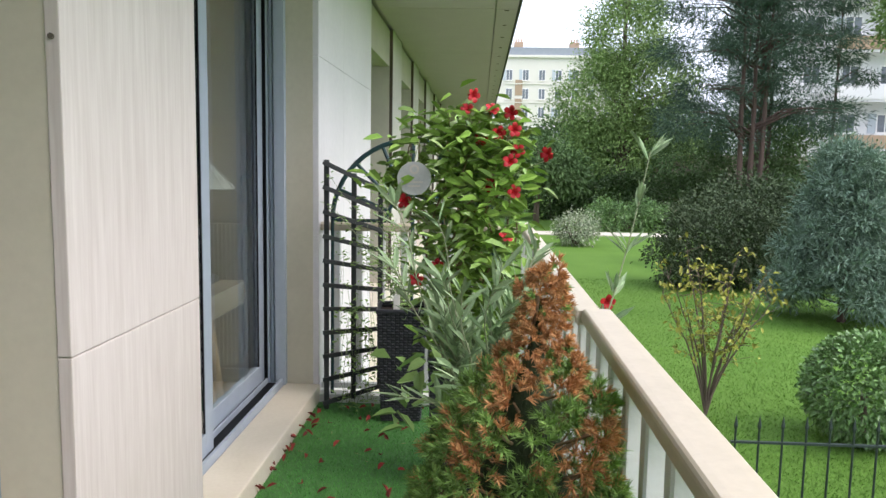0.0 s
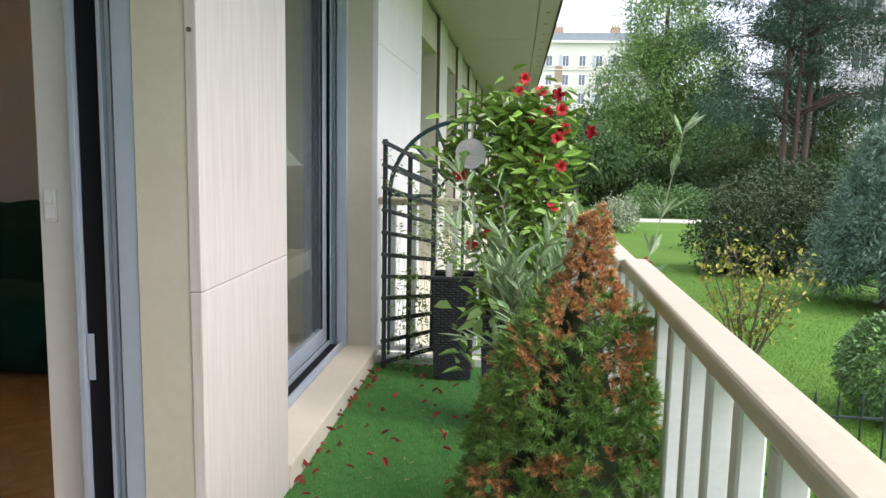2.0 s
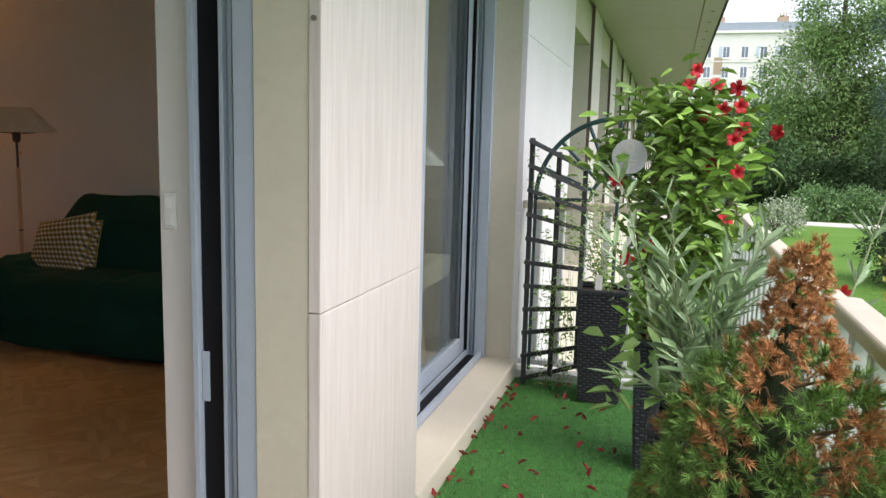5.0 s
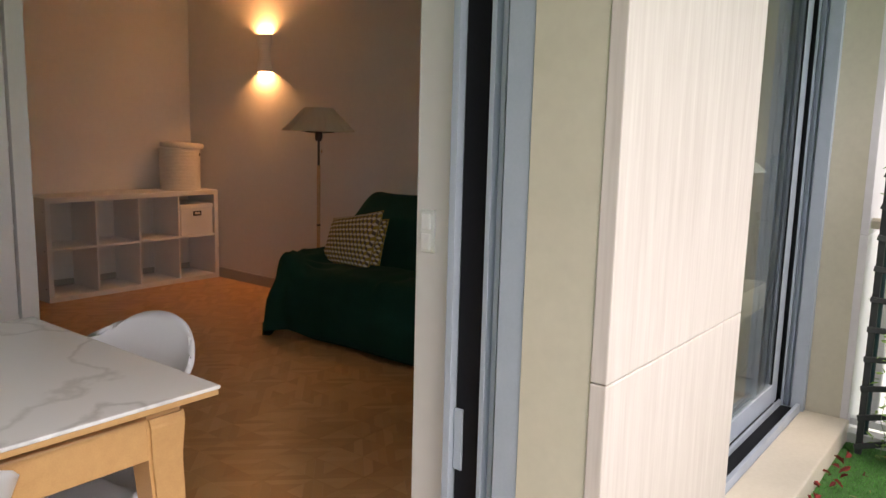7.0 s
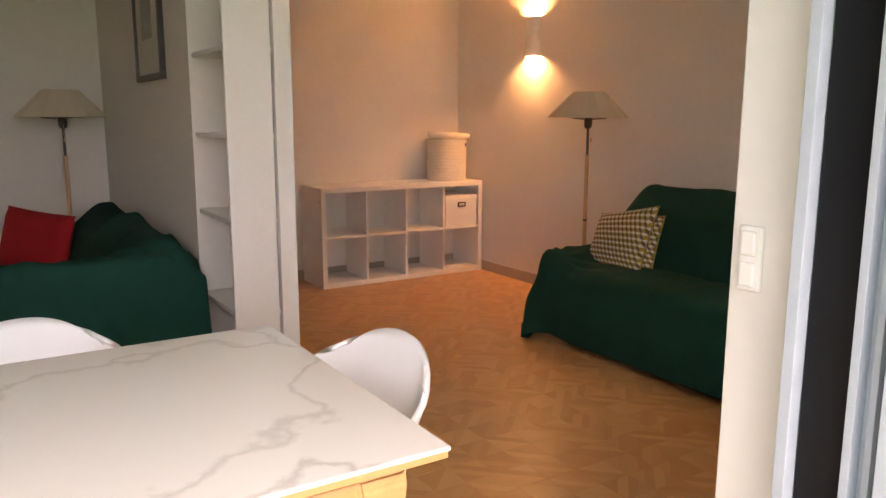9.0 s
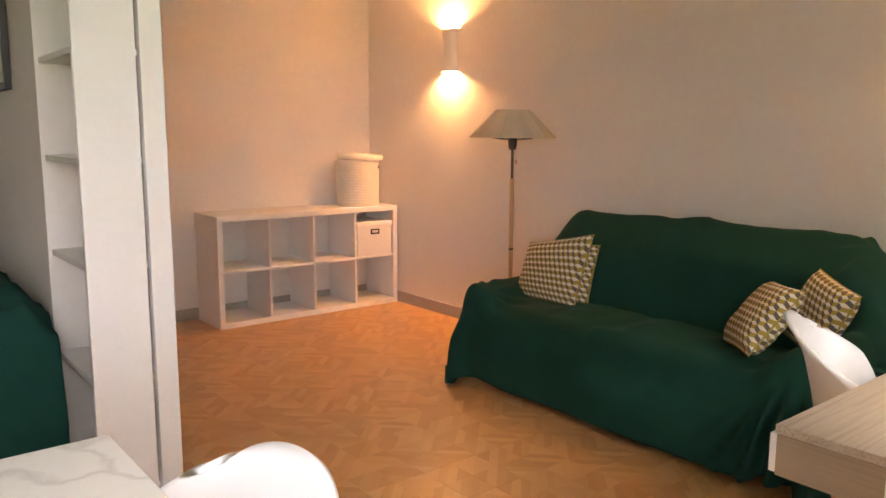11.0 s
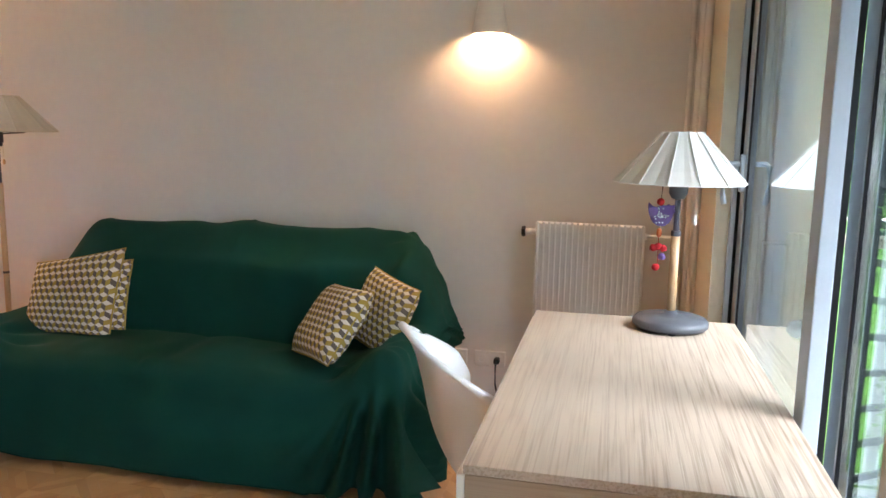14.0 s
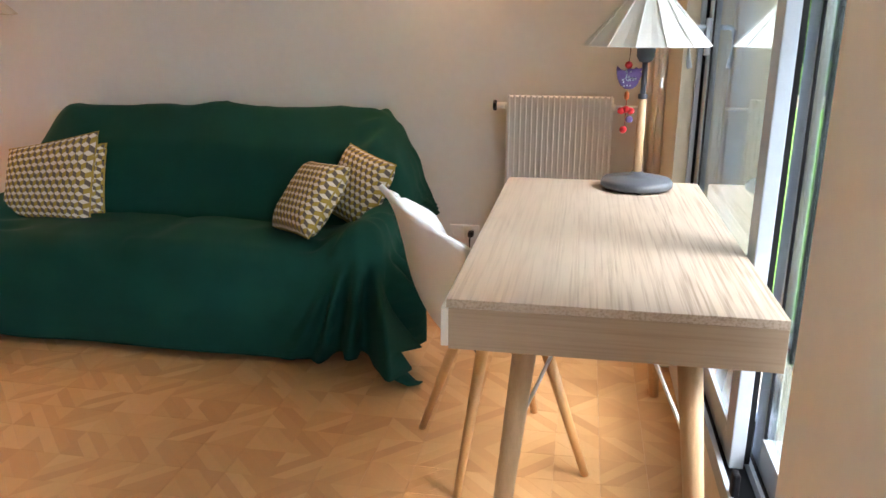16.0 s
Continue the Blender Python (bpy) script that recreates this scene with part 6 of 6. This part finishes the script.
tree("round_tree", 2.6, 32.5, 3.7, 0.14, [(0.2, 0, 2.5, 1.6, 1.5, 1.1), (1.3, 0, 2.1, 1.0, 1.0, 0.8), (-0.8, 0, 2.2, 0.9, 1.0, 0.8)], 300, 22, 0.16, 0.09, M_mid, "small round-headed garden tree beyond the lawn", 31, spread=0.3)
tree("tall_tree", 7.6, 41.0, 12.0, 0.30, [(0, 0, 9.0, 2.4, 2.4, 2.6), (-0.8, 0, 6.0, 2.9, 2.6, 2.4), (1.2, 0, 6.8, 2.6, 2.4, 2.2), (-0.5, 0, 3.6, 3.0, 2.6, 1.7), (0.3, 0, 11.2, 1.5, 1.5, 1.3), (2.6, 0, 4.5, 1.6, 2.0, 1.6)], 1700, 28, 0.155, 0.085, M_lime, "tall light green broadleaf tree beyond the lawn", 33, spread=0.5)
tree("pine_tree", 10.6, 30.5, 11.0, 0.13, [(-1.6, 0, 8.6, 2.1, 1.8, 0.9), (1.2, 0, 9.2, 2.2, 1.8, 0.9), (-0.6, 0, 10.6, 2.0, 1.6, 0.9), (-2.2, 0, 6.9, 1.8, 1.6, 0.7), (1.9, 0, 7.4, 1.8, 1.6, 0.7), (-1.3, 0.5, 5.4, 1.7, 1.6, 0.7), (1.6, 0, 5.9, 1.5, 1.5, 0.6), (-2.4, 0, 4.3, 1.5, 1.3, 0.7), (0.2, 0, 7.2, 1.8, 1.5, 0.9), (2.6, 0, 4.6, 1.4, 1.3, 0.7), (-0.4, 0.8, 4.0, 1.4, 1.3, 0.7), (0.4, 0, 9.6, 2.4, 1.6, 1.0), (-2.4, 0, 9.8, 1.6, 1.4, 0.8)], 1200, 34, 0.20, 0.032, M_pine, "tall dark pine with several reddish trunks", 35, M_pinebark, 0.5, 0.42, 3)
tree("pine_tree", 12.5, 34.5, 12.0, 0.12, [(-0.4, 0, 10.4, 1.5, 1.5, 0.8), (0.9, 0, 9.0, 1.3, 1.3, 0.6), (-1.2, 0, 8.2, 1.5, 1.4, 0.7), (0.7, 0, 7.2, 1.2, 1.2, 0.5), (-1.0, 0, 6.2, 1.3, 1.3, 0.6), (0.3, 0, 5.0, 1.1, 1.1, 0.5), (-0.6, 0, 11.6, 1.4, 1.3, 0.7)], 520, 34, 0.21, 0.034, M_pine, "dark pine behind the shrubs of the garden", 36, M_pinebark, 0.5, 0.38, 2)
tree("slender_pine", 15.2, 34.0, 11.0, 0.09, [(0.2, 0, 7.3, 0.9, 0.9, 0.35), (-0.6, 0, 8.3, 0.8, 0.8, 0.3), (1.1, 0, 6.4, 0.8, 0.8, 0.25), (0.1, 0, 9.6, 1.0, 0.9, 0.5), (-0.5, 0, 5.2, 0.7, 0.7, 0.25)], 150, 34, 0.2, 0.034, M_pine, "slender pine with sparse dark tufts beside the white block", 41, M_pinebark, 0.5, 0.3)
tree("leafy_tree", 17.0, 31.0, 9.0, 0.16, [(0, 0, 8.4, 1.9, 1.8, 1.3), (1.4, 0, 9.4, 2.0, 1.8, 1.2), (-0.6, 0, 9.8, 1.4, 1.4, 1.0)], 260, 24, 0.2, 0.11, M_lime, "slender leafy tree beside the white building", 37, spread=0.4)
tree("dark_tree", 12.4, 36.0, 5.5, 0.16, [(0, 0, 3.4, 2.6, 2.0, 2.0), (-2.6, 0, 2.6, 2.0, 1.8, 1.8), (2.4, 0, 3.0, 2.2, 1.8, 2.0)], 640, 26, 0.15, 0.085, M_mid, "dense dark garden tree behind the pines", 38, spread=0.45)
tree("dark_tree", 4.8, 44.0, 6.0, 0.16, [(0, 0, 3.2, 2.8, 2.0, 2.2), (-2.8, 0, 2.8, 2.2, 1.8, 2.0), (2.6, 0, 3.2, 2.4, 1.8, 2.2)], 700, 26, 0.17, 0.095, M_mid, "dense green tree at the garden's far edge", 39, spread=0.5)
tree("dark_tree", 19.5, 38.0, 5.0, 0.16, [(0, 0, 1.9, 3.2, 2.0, 1.3), (3.2, 0, 1.8, 2.6, 1.8, 1.2), (-3.0, 0, 1.8, 2.4, 1.8, 1.2)], 600, 26, 0.16, 0.09, M_mid, "dense green tree below the stone wall", 40, spread=0.45)


def bush(name, x, y, blobs, n_clump, per, size, wide, mat_, label, seed, spread=0.16):
    b_ = thing(name, pose(x, y, GROUND), label, "shrub")
    bm = bmesh.new()
    r = random.Random(seed)
    for k in range(16):
        bl = blobs[k % len(blobs)]
        e = (bl[0] + r.uniform(-0.6, 0.6) * bl[3], bl[1] + r.uniform(-0.6, 0.6) * bl[4], bl[2] + r.uniform(-0.2, 0.6) * bl[5])
        sweep([(bl[0] * 0.3, bl[1] * 0.3, 0), (e[0] * 0.6, e[1] * 0.6, e[2] * 0.5), e], 0.02, 5, bm, 0.3)
    tagged(part("branch", bm, M_bark, b_), kind="stuff")
    add_mesh("foliage", foliage(n_clump, per, blobs, seed, size, wide, mat_, 1.0, 0.15, spread), b_, "", "stuff")
    return b_

bush("dark_shrub", 5.2, 16.6, [(0, 0, 0.95, 1.35, 1.1, 0.95), (-0.6, -0.1, 0.7, 0.9, 0.9, 0.75), (0.8, 0, 0.9, 0.9, 0.9, 0.9)], 620, 22, 0.085, 0.045, M_plum, "large rounded dusky green shrub on the lawn", 51)
bush("dark_shrub", 7.0, 20.0, [(0, 0, 1.2, 1.8, 1.2, 1.2), (1.8, 0.4, 1.1, 1.4, 1.1, 1.1)], 520, 22, 0.11, 0.06, M_plum, "broad dusky shrub behind another on the lawn", 52, 0.2)
bush("rose_bush", 3.25, 24.5, [(0, 0, 0.55, 0.75, 0.6, 0.45)], 170, 16, 0.08, 0.05, M_rose, "pale flowering rose bush on the lawn", 53, 0.16)
bush("low_hedge", 5.3, 30.2, [(0, 0, 0.6, 0.9, 0.6, 0.55), (1.4, 0.3, 0.6, 0.9, 0.6, 0.55)], 260, 20, 0.11, 0.06, M_box, "low clipped green hedge behind the path", 54, 0.2)
for x, y, s in ((3.6, 36.0, 55), (6.2, 35.0, 56), (8.8, 34.0, 57), (1.0, 37.0, 58), (-1.6, 38.0, 59), (11.4, 30.0, 60), (14.0, 28.0, 61), (16.0, 26.0, 62)):
    bush("dark_hedge", x, y, [(0, 0, 1.1, 1.6, 1.0, 1.1), (0.9, 0, 1.4, 1.0, 0.9, 0.8)], 240, 20, 0.16, 0.09, M_dark, "dark evergreen hedge along the garden's edge", s, 0.28)
for x, y, s in ((9.2, 19.0, 63), (11.5, 21.0, 64), (13.6, 20.0, 65)):
    bush("dark_hedge", x, y, [(0, 0, 1.1, 1.7, 1.1, 1.1), (0.9, 0, 1.3, 1.0, 0.9, 0.8)], 300, 20, 0.13, 0.07, M_dark, "dark evergreen shrub beside the lawn", s, 0.24)

# blue-green young pine
bp = thing("blue_pine", pose(6.25, 13.2, GROUND), "bushy blue-green pine standing on the lawn", "tree")
part("trunk", sweep([(0, 0, 0), (0.03, 0, 1.2), (0, 0, 2.9)], 0.07, 10, None, 0.2), M_pinebark, bp)
blobs = []
r = random.Random(71)
for k in range(26):
    f = k / 26
    a = k * 2.4
    rad = 1.15 * (1 - f * 0.75)
    blobs.append((rad * 0.75 * math.cos(a), rad * 0.75 * math.sin(a), 0.35 + 2.5 * f, 0.5 * (1 - 0.4 * f), 0.5 * (1 - 0.4 * f), 0.24))
bm = bmesh.new()
for bl in blobs:
    sweep([(0, 0, bl[2] - 0.15), (bl[0] * 0.6, bl[1] * 0.6, bl[2] - 0.05), bl[:3]], 0.02, 5, bm, 0.4)
tagged(part("branch", bm, M_pinebark, bp), kind="stuff")
add_mesh("needles", foliage(1300, 40, blobs, 72, 0.12, 0.02, M_blue, 0.8, 0.0, 0.16), bp, "long blue-green needles", "stuff")

# clipped box ball
bx = thing("box_ball", pose(3.78, 7.45, GROUND - 0.04), "round clipped boxwood ball on the lawn", "shrub")
part("stem", rod((0, 0, 0), (0, 0, 0.5), 0.04, 0.03), M_bark, bx)
r = np.random.RandomState(73)
d = r.normal(0, 1, (6500, 3))
d /= np.linalg.norm(d, axis=1, keepdims=True)
rad = 0.50 * r.uniform(0.45, 1.05, (6500, 1)) ** 0.35
lump = np.array([1 + 0.06 * noise.noise(Vector(q) * 3.0) for q in d])[:, None]
P = d * rad * lump * np.array([1.08, 1, 1.02]) + np.array([0, 0, 0.56])
add_mesh("foliage", leaf_mesh("foliage", P, d + r.normal(0, 0.7, d.shape), 0.058, 0.036, M_box, 74, 0.15, 0.15), bx, "small glossy leaves", "stuff")

# half-bare shrub with yellowing leaves
ys = thing("half_bare_shrub", pose(2.55, 8.1, GROUND), "thin shrub with few yellowing leaves on the lawn", "shrub")
r = random.Random(77)
bm, P, D = bmesh.new(), [], []
for k in range(15):
    a = r.uniform(0, 6.283)
    reach = r.uniform(0.15, 0.62)
    top = r.uniform(0.9, 1.75)
    pts = []
    for j in range(8):
        f = j / 7
        pts.append((reach * math.cos(a) * f ** 1.2 + r.gauss(0, 0.02) * f, reach * math.sin(a) * f ** 1.2 * 0.7, top * f ** 0.85))
    sweep(pts, 0.013, 6, bm, 0.25)
    for j in range(3, 8):
        for q in range(3):
            e = Vector(pts[j]) + Vector((r.gauss(0, 0.1), r.gauss(0, 0.1), r.uniform(0.0, 0.16)))
            sweep([pts[j], e], 0.003, 4, bm, 0.5)
            if r.random() < 0.8:
                for w_ in range(4):
                    P.append(tuple(e + Vector((r.gauss(0, 0.03), r.gauss(0, 0.03), r.gauss(0, 0.03)))))
                    D.append((r.gauss(0, 1), r.gauss(0, 1), r.gauss(-0.3, 0.7)))
tagged(part("branch", bm, M_bark, ys), kind="stuff")
add_mesh("leaves", leaf_mesh("leaves", P, D, 0.06, 0.035, M_yellow, 78, 0.3, 0.15), ys, "yellow and green leaves", "stuff")

# iron fence with spear points
fc = thing("iron_fence", pose(2.03, 5.8, GROUND), "low dark iron fence with spear-headed bars", "fence")
for z in (0.10, 0.57):
    part("rail", box(0, 6.25, -0.012, 0.012, z - 0.008, z + 0.008), M_spike, fc)
bm = rod((0, 0, 0), (0, 0, 0.68), 0.008, sides=6)
lathe([(0.008, 0.66), (0.015, 0.69), (0.001, 0.77)], 6, bm)
bar_mesh = mesh_of("bar", bm, M_spike)
for k in range(38):
    ob = new("bar", bar_mesh)
    ob.parent = fc
    ob.matrix_basis = pose(0.03 + 0.165 * k, 0, 0)


# ---- buildings beyond the garden ----
def building(name, x, y, w, depth, h, label, wall_mat, storey, cols, first, win, roof_mat, special=()):
    b_ = thing(name, pose(x, y, GROUND), label, "building")
    part("wall", box(0, w, 0, depth, 0, h), wall_mat, b_)
    part("cornice", box(-0.3, w + 0.3, -0.35, depth + 0.3, h, h + 0.35), wall_mat, b_)
    part("roof", prism([(-0.2, h + 0.35), (w + 0.2, h + 0.35), (w - 0.8, h + 1.5), (0.8, h + 1.5)], "y", 0.0, depth), roof_mat, b_)
    pane = mesh_of("pane", box(0.08, win[0] - 0.08, -0.012, 0.02, 0.08, win[1] - 0.08), M_pane)
    frame_m = bmesh.new()
    for a in ((0, 0.08, 0, win[1]), (win[0] - 0.08, win[0], 0, win[1]), (0.08, win[0] - 0.08, 0, 0.08), (0.08, win[0] - 0.08, win[1] - 0.08, win[1]), (win[0] / 2 - 0.03, win[0] / 2 + 0.03, 0.08, win[1] - 0.08)):
        box(a[0], a[1], -0.04, 0.01, a[2], a[3], 0, frame_m)
    frame_mesh = mesh_of("window", frame_m, M_white)
    sill = mesh_of("sill", box(-0.1, win[0] + 0.1, -0.15, 0, -0.12, 0), wall_mat)
    shut = mesh_of("shutter", box(-win[0] * 0.45, -0.02, -0.05, 0.0, 0, win[1]), M_shutter)
    n = int((h - first) / storey)
    r = random.Random(len(name))
    for f in range(n + 1):
        z = first + f * storey
        if z + win[1] > h - 0.3:
            break
        band = part("string_course", box(-0.05, w + 0.05, -0.12, 0.0, z - 0.55, z - 0.4), wall_mat, b_)
        for c in range(cols):
            cx = (c + 0.5) * w / cols - win[0] / 2
            wd = new("window", frame_mesh)
            wd.parent = b_
            wd.matrix_basis = pose(cx, -0.005, z)
            for me in (pane, sill) + ((shut,) if r.random() < 0.4 else ()):
                o = new(me.name.split(".")[0], me)
                o.parent = wd
    return b_

fb = building("apartment_building", -14.0, 116.0, 34.0, 12.0, 18.3, "white rendered apartment house with rows of windows", M_stucco, 2.75, 14, 1.2, (1.0, 1.6), M_zinc)
for cx in (19.0, 27.5, 10.0):
    ch = part("chimney", box(cx, cx + 1.4, 4, 6, 18.5, 21.2, 0.05), M_tan, fb)
    for q in range(3):
        part("chimney_pot", rod((cx + 0.3 + 0.4 * q, 5, 21.2), (cx + 0.3 + 0.4 * q, 5, 21.8), 0.12, 0.1), M_tan, ch)
for z in (4.5, 7.25, 10.0, 12.75):
    part("brick_panel", box(19.1, 20.2, -0.06, 0.0, z, z + 2.3), M_tan, fb)
wb = building("white_apartment_block", 18.4, 47.0, 20.0, 12.0, 24.0, "modern white apartment block with balconies behind the trees", M_stucco2, 2.8, 9, 1.9, (1.05, 1.15), M_zinc)
for k in range(7):
    z = 4.4 + 2.8 * k
    bal = part("balcony", box(2.0, 19.0, -1.1, -0.13, z - 0.75, z - 0.6), M_stucco2, wb)
    part("balcony_front", box(2.0, 19.0, -1.15, -1.08, z - 0.6, z + 0.15), M_tan if k % 2 == 0 else M_stucco2, bal)
slab("wall_garden_stone", 9.5, 60, 41.5, 42.1, GROUND, GROUND + 3.2, M_stonewall, "old stone garden wall below the white block", category="garden wall")
# woods that close the view
for k in range(16):
    x = -30 + 6.2 * k
    y = 72 + 5 * math.sin(k * 1.7)
    tree("distant_tree", x, y, 6.5, 0.2, [(0, 0, 3.6, 3.4, 2.2, 2.6), (2.2, 0, 4.6, 2.2, 1.8, 1.8)], 150, 22, 0.42, 0.26, M_mid, "distant green tree at the end of the garden", 100 + k, spread=0.8)

# ================= parquet, piece by piece =================
def grain_material(name, source):
    m = bpy.data.materials.new(name)
    m.use_nodes = True
    nt = m.node_tree
    b = nt.nodes["Principled BSDF"]
    b.inputs["Roughness"].default_value = 0.3
    co = nt.nodes.new("ShaderNodeTexCoord")
    mp = nt.nodes.new("ShaderNodeMapping")
    mp.inputs["Rotation"].default_value = (0, 0, radians(45))
    mp.inputs["Scale"].default_value = (70, 12, 12)
    nt.links.new(co.outputs["Object"], mp.inputs[0])
    n = nt.nodes.new("ShaderNodeTexNoise")
    n.inputs["Scale"].default_value, n.inputs["Detail"].default_value = 1.0, 5
    nt.links.new(mp.outputs[0], n.inputs["Vector"])
    if source == "object":
        rnd = nt.nodes.new("ShaderNodeObjectInfo").outputs["Random"]
    else:
        rnd = nt.nodes.new("ShaderNodeNewGeometry").outputs["Random Per Island"]
    ramp = nt.nodes.new("ShaderNodeValToRGB")
    e = ramp.color_ramp.elements
    e[0].position, e[0].color = 0.0, (0.50, 0.265, 0.105, 1)
    e[1].position, e[1].color = 1.0, (0.63, 0.375, 0.17, 1)
    for p, c in ((0.3, (0.54, 0.295, 0.12, 1)), (0.65, (0.59, 0.335, 0.14, 1))):
        k = e.new(p)
        k.color = c
    nt.links.new(rnd, ramp.inputs[0])
    hsv = nt.nodes.new("ShaderNodeHueSaturation")
    mr = nt.nodes.new("ShaderNodeMapRange")
    mr.inputs[3].default_value, mr.inputs[4].default_value = 0.95, 1.05
    nt.links.new(n.outputs[0], mr.inputs[0])
    nt.links.new(mr.outputs[0], hsv.inputs["Value"])
    nt.links.new(ramp.outputs[0], hsv.inputs["Color"])
    nt.links.new(hsv.outputs[0], b.inputs["Base Color"])
    rr = nt.nodes.new("ShaderNodeMapRange")
    rr.inputs[3].default_value, rr.inputs[4].default_value = 0.26, 0.4
    nt.links.new(n.outputs[0], rr.inputs[0])
    nt.links.new(rr.outputs[0], b.inputs["Roughness"])
    bp = nt.nodes.new("ShaderNodeBump")
    bp.inputs["Strength"].default_value, bp.inputs["Distance"].default_value = 0.06, 0.001
    nt.links.new(n.outputs[0], bp.inputs["Height"])
    nt.links.new(bp.outputs[0], b.inputs["Normal"])
    return m

M_block = grain_material("oak_parquet_block", "object")
M_blocks = grain_material("oak_parquet_blocks", "island")
S = 0.135
def clip_band(lo, hi):
    """The part of a square tile between two diagonals, as an outline."""
    pts = [(0, 0), (S, 0), (S, S), (0, S)]
    for k, sign in ((lo, 1), (hi, -1)):
        outp = []
        for i in range(len(pts)):
            p, q = pts[i], pts[(i + 1) % len(pts)]
            a, b = sign * (p[0] + p[1] - k), sign * (q[0] + q[1] - k)
            if a >= 0:
                outp.append(p)
            if a * b < 0:
                t = a / (a - b)
                outp.append((p[0] + (q[0] - p[0]) * t, p[1] + (q[1] - p[1]) * t))
        pts = outp
    return pts

def shrink(pts, g=0.0004):
    cx, cy = sum(p[0] for p in pts) / len(pts), sum(p[1] for p in pts) / len(pts)
    r = max(math.hypot(p[0] - cx, p[1] - cy) for p in pts)
    k = 1 - 2 * g / r
    return [(cx + (p[0] - cx) * k, cy + (p[1] - cy) * k) for p in pts]

cuts = [0.0, 0.62 * S, S, 1.38 * S, 2 * S]
shapes = [shrink(clip_band(a, b)) for a, b in zip(cuts, cuts[1:])]
piece_meshes = []
for sh in shapes:
    cx, cy = S / 2, S / 2
    bm = prism([(p[0] - cx, p[1] - cy) for p in sh], "z", -0.012, 0.0)
    piece_meshes.append(mesh_of("parquet_block", bm, M_block))
floor_ob = bpy.data.objects["floor"]
bm_rest = ([], [])
near = 0
for i in range(int((-0.93 - WEST) / S) + 1):
    for j in range(int((NORTH - SOUTH) / S) + 1):
        x, y = -0.93 - S * (i + 0.5), NORTH - S * (j + 0.5)
        if x < WEST - 0.1 or y < SOUTH:
            continue
        quarter = ((i * 73856093) ^ (j * 19349663)) // 7 % 2
        lift = 0.0003 * ((i * 7 + j * 3) % 3)
        close = -3.45 < x < -1.0 and 2.3 < y < 3.97 and near < 300
        for k, me in enumerate(piece_meshes):
            if close:
                ob = new("parquet_block", me)
                ob.parent = floor_ob
                ob.matrix_basis = pose(x, y, FLOOR - 0.0006 + lift, 0, 0, 90 * quarter)
                near += 1
            else:
                base = len(bm_rest[0])
                c, s = (1, 0) if not quarter else (0, 1)
                pts = [(px - S / 2, py - S / 2) for px, py in shapes[k]]
                pts = [(x + c * px - s * py, y + s * px + c * py) for px, py in pts]
                n = len(pts)
                for zz in (FLOOR - 0.0006 + lift, FLOOR - 0.012):
                    bm_rest[0].extend([(px, py, zz) for px, py in pts])
                bm_rest[1].append(tuple(base + q for q in range(n)))
                for q in range(n):
                    bm_rest[1].append((base + (q + 1) % n, base + q, base + n + q, base + n + (q + 1) % n))
ob = new("parquet_rest", raw("parquet_rest", bm_rest[0], bm_rest[1], M_blocks))
ob.parent = floor_ob
tagged(ob, "honey oak parquet blocks farther off", kind="stuff")
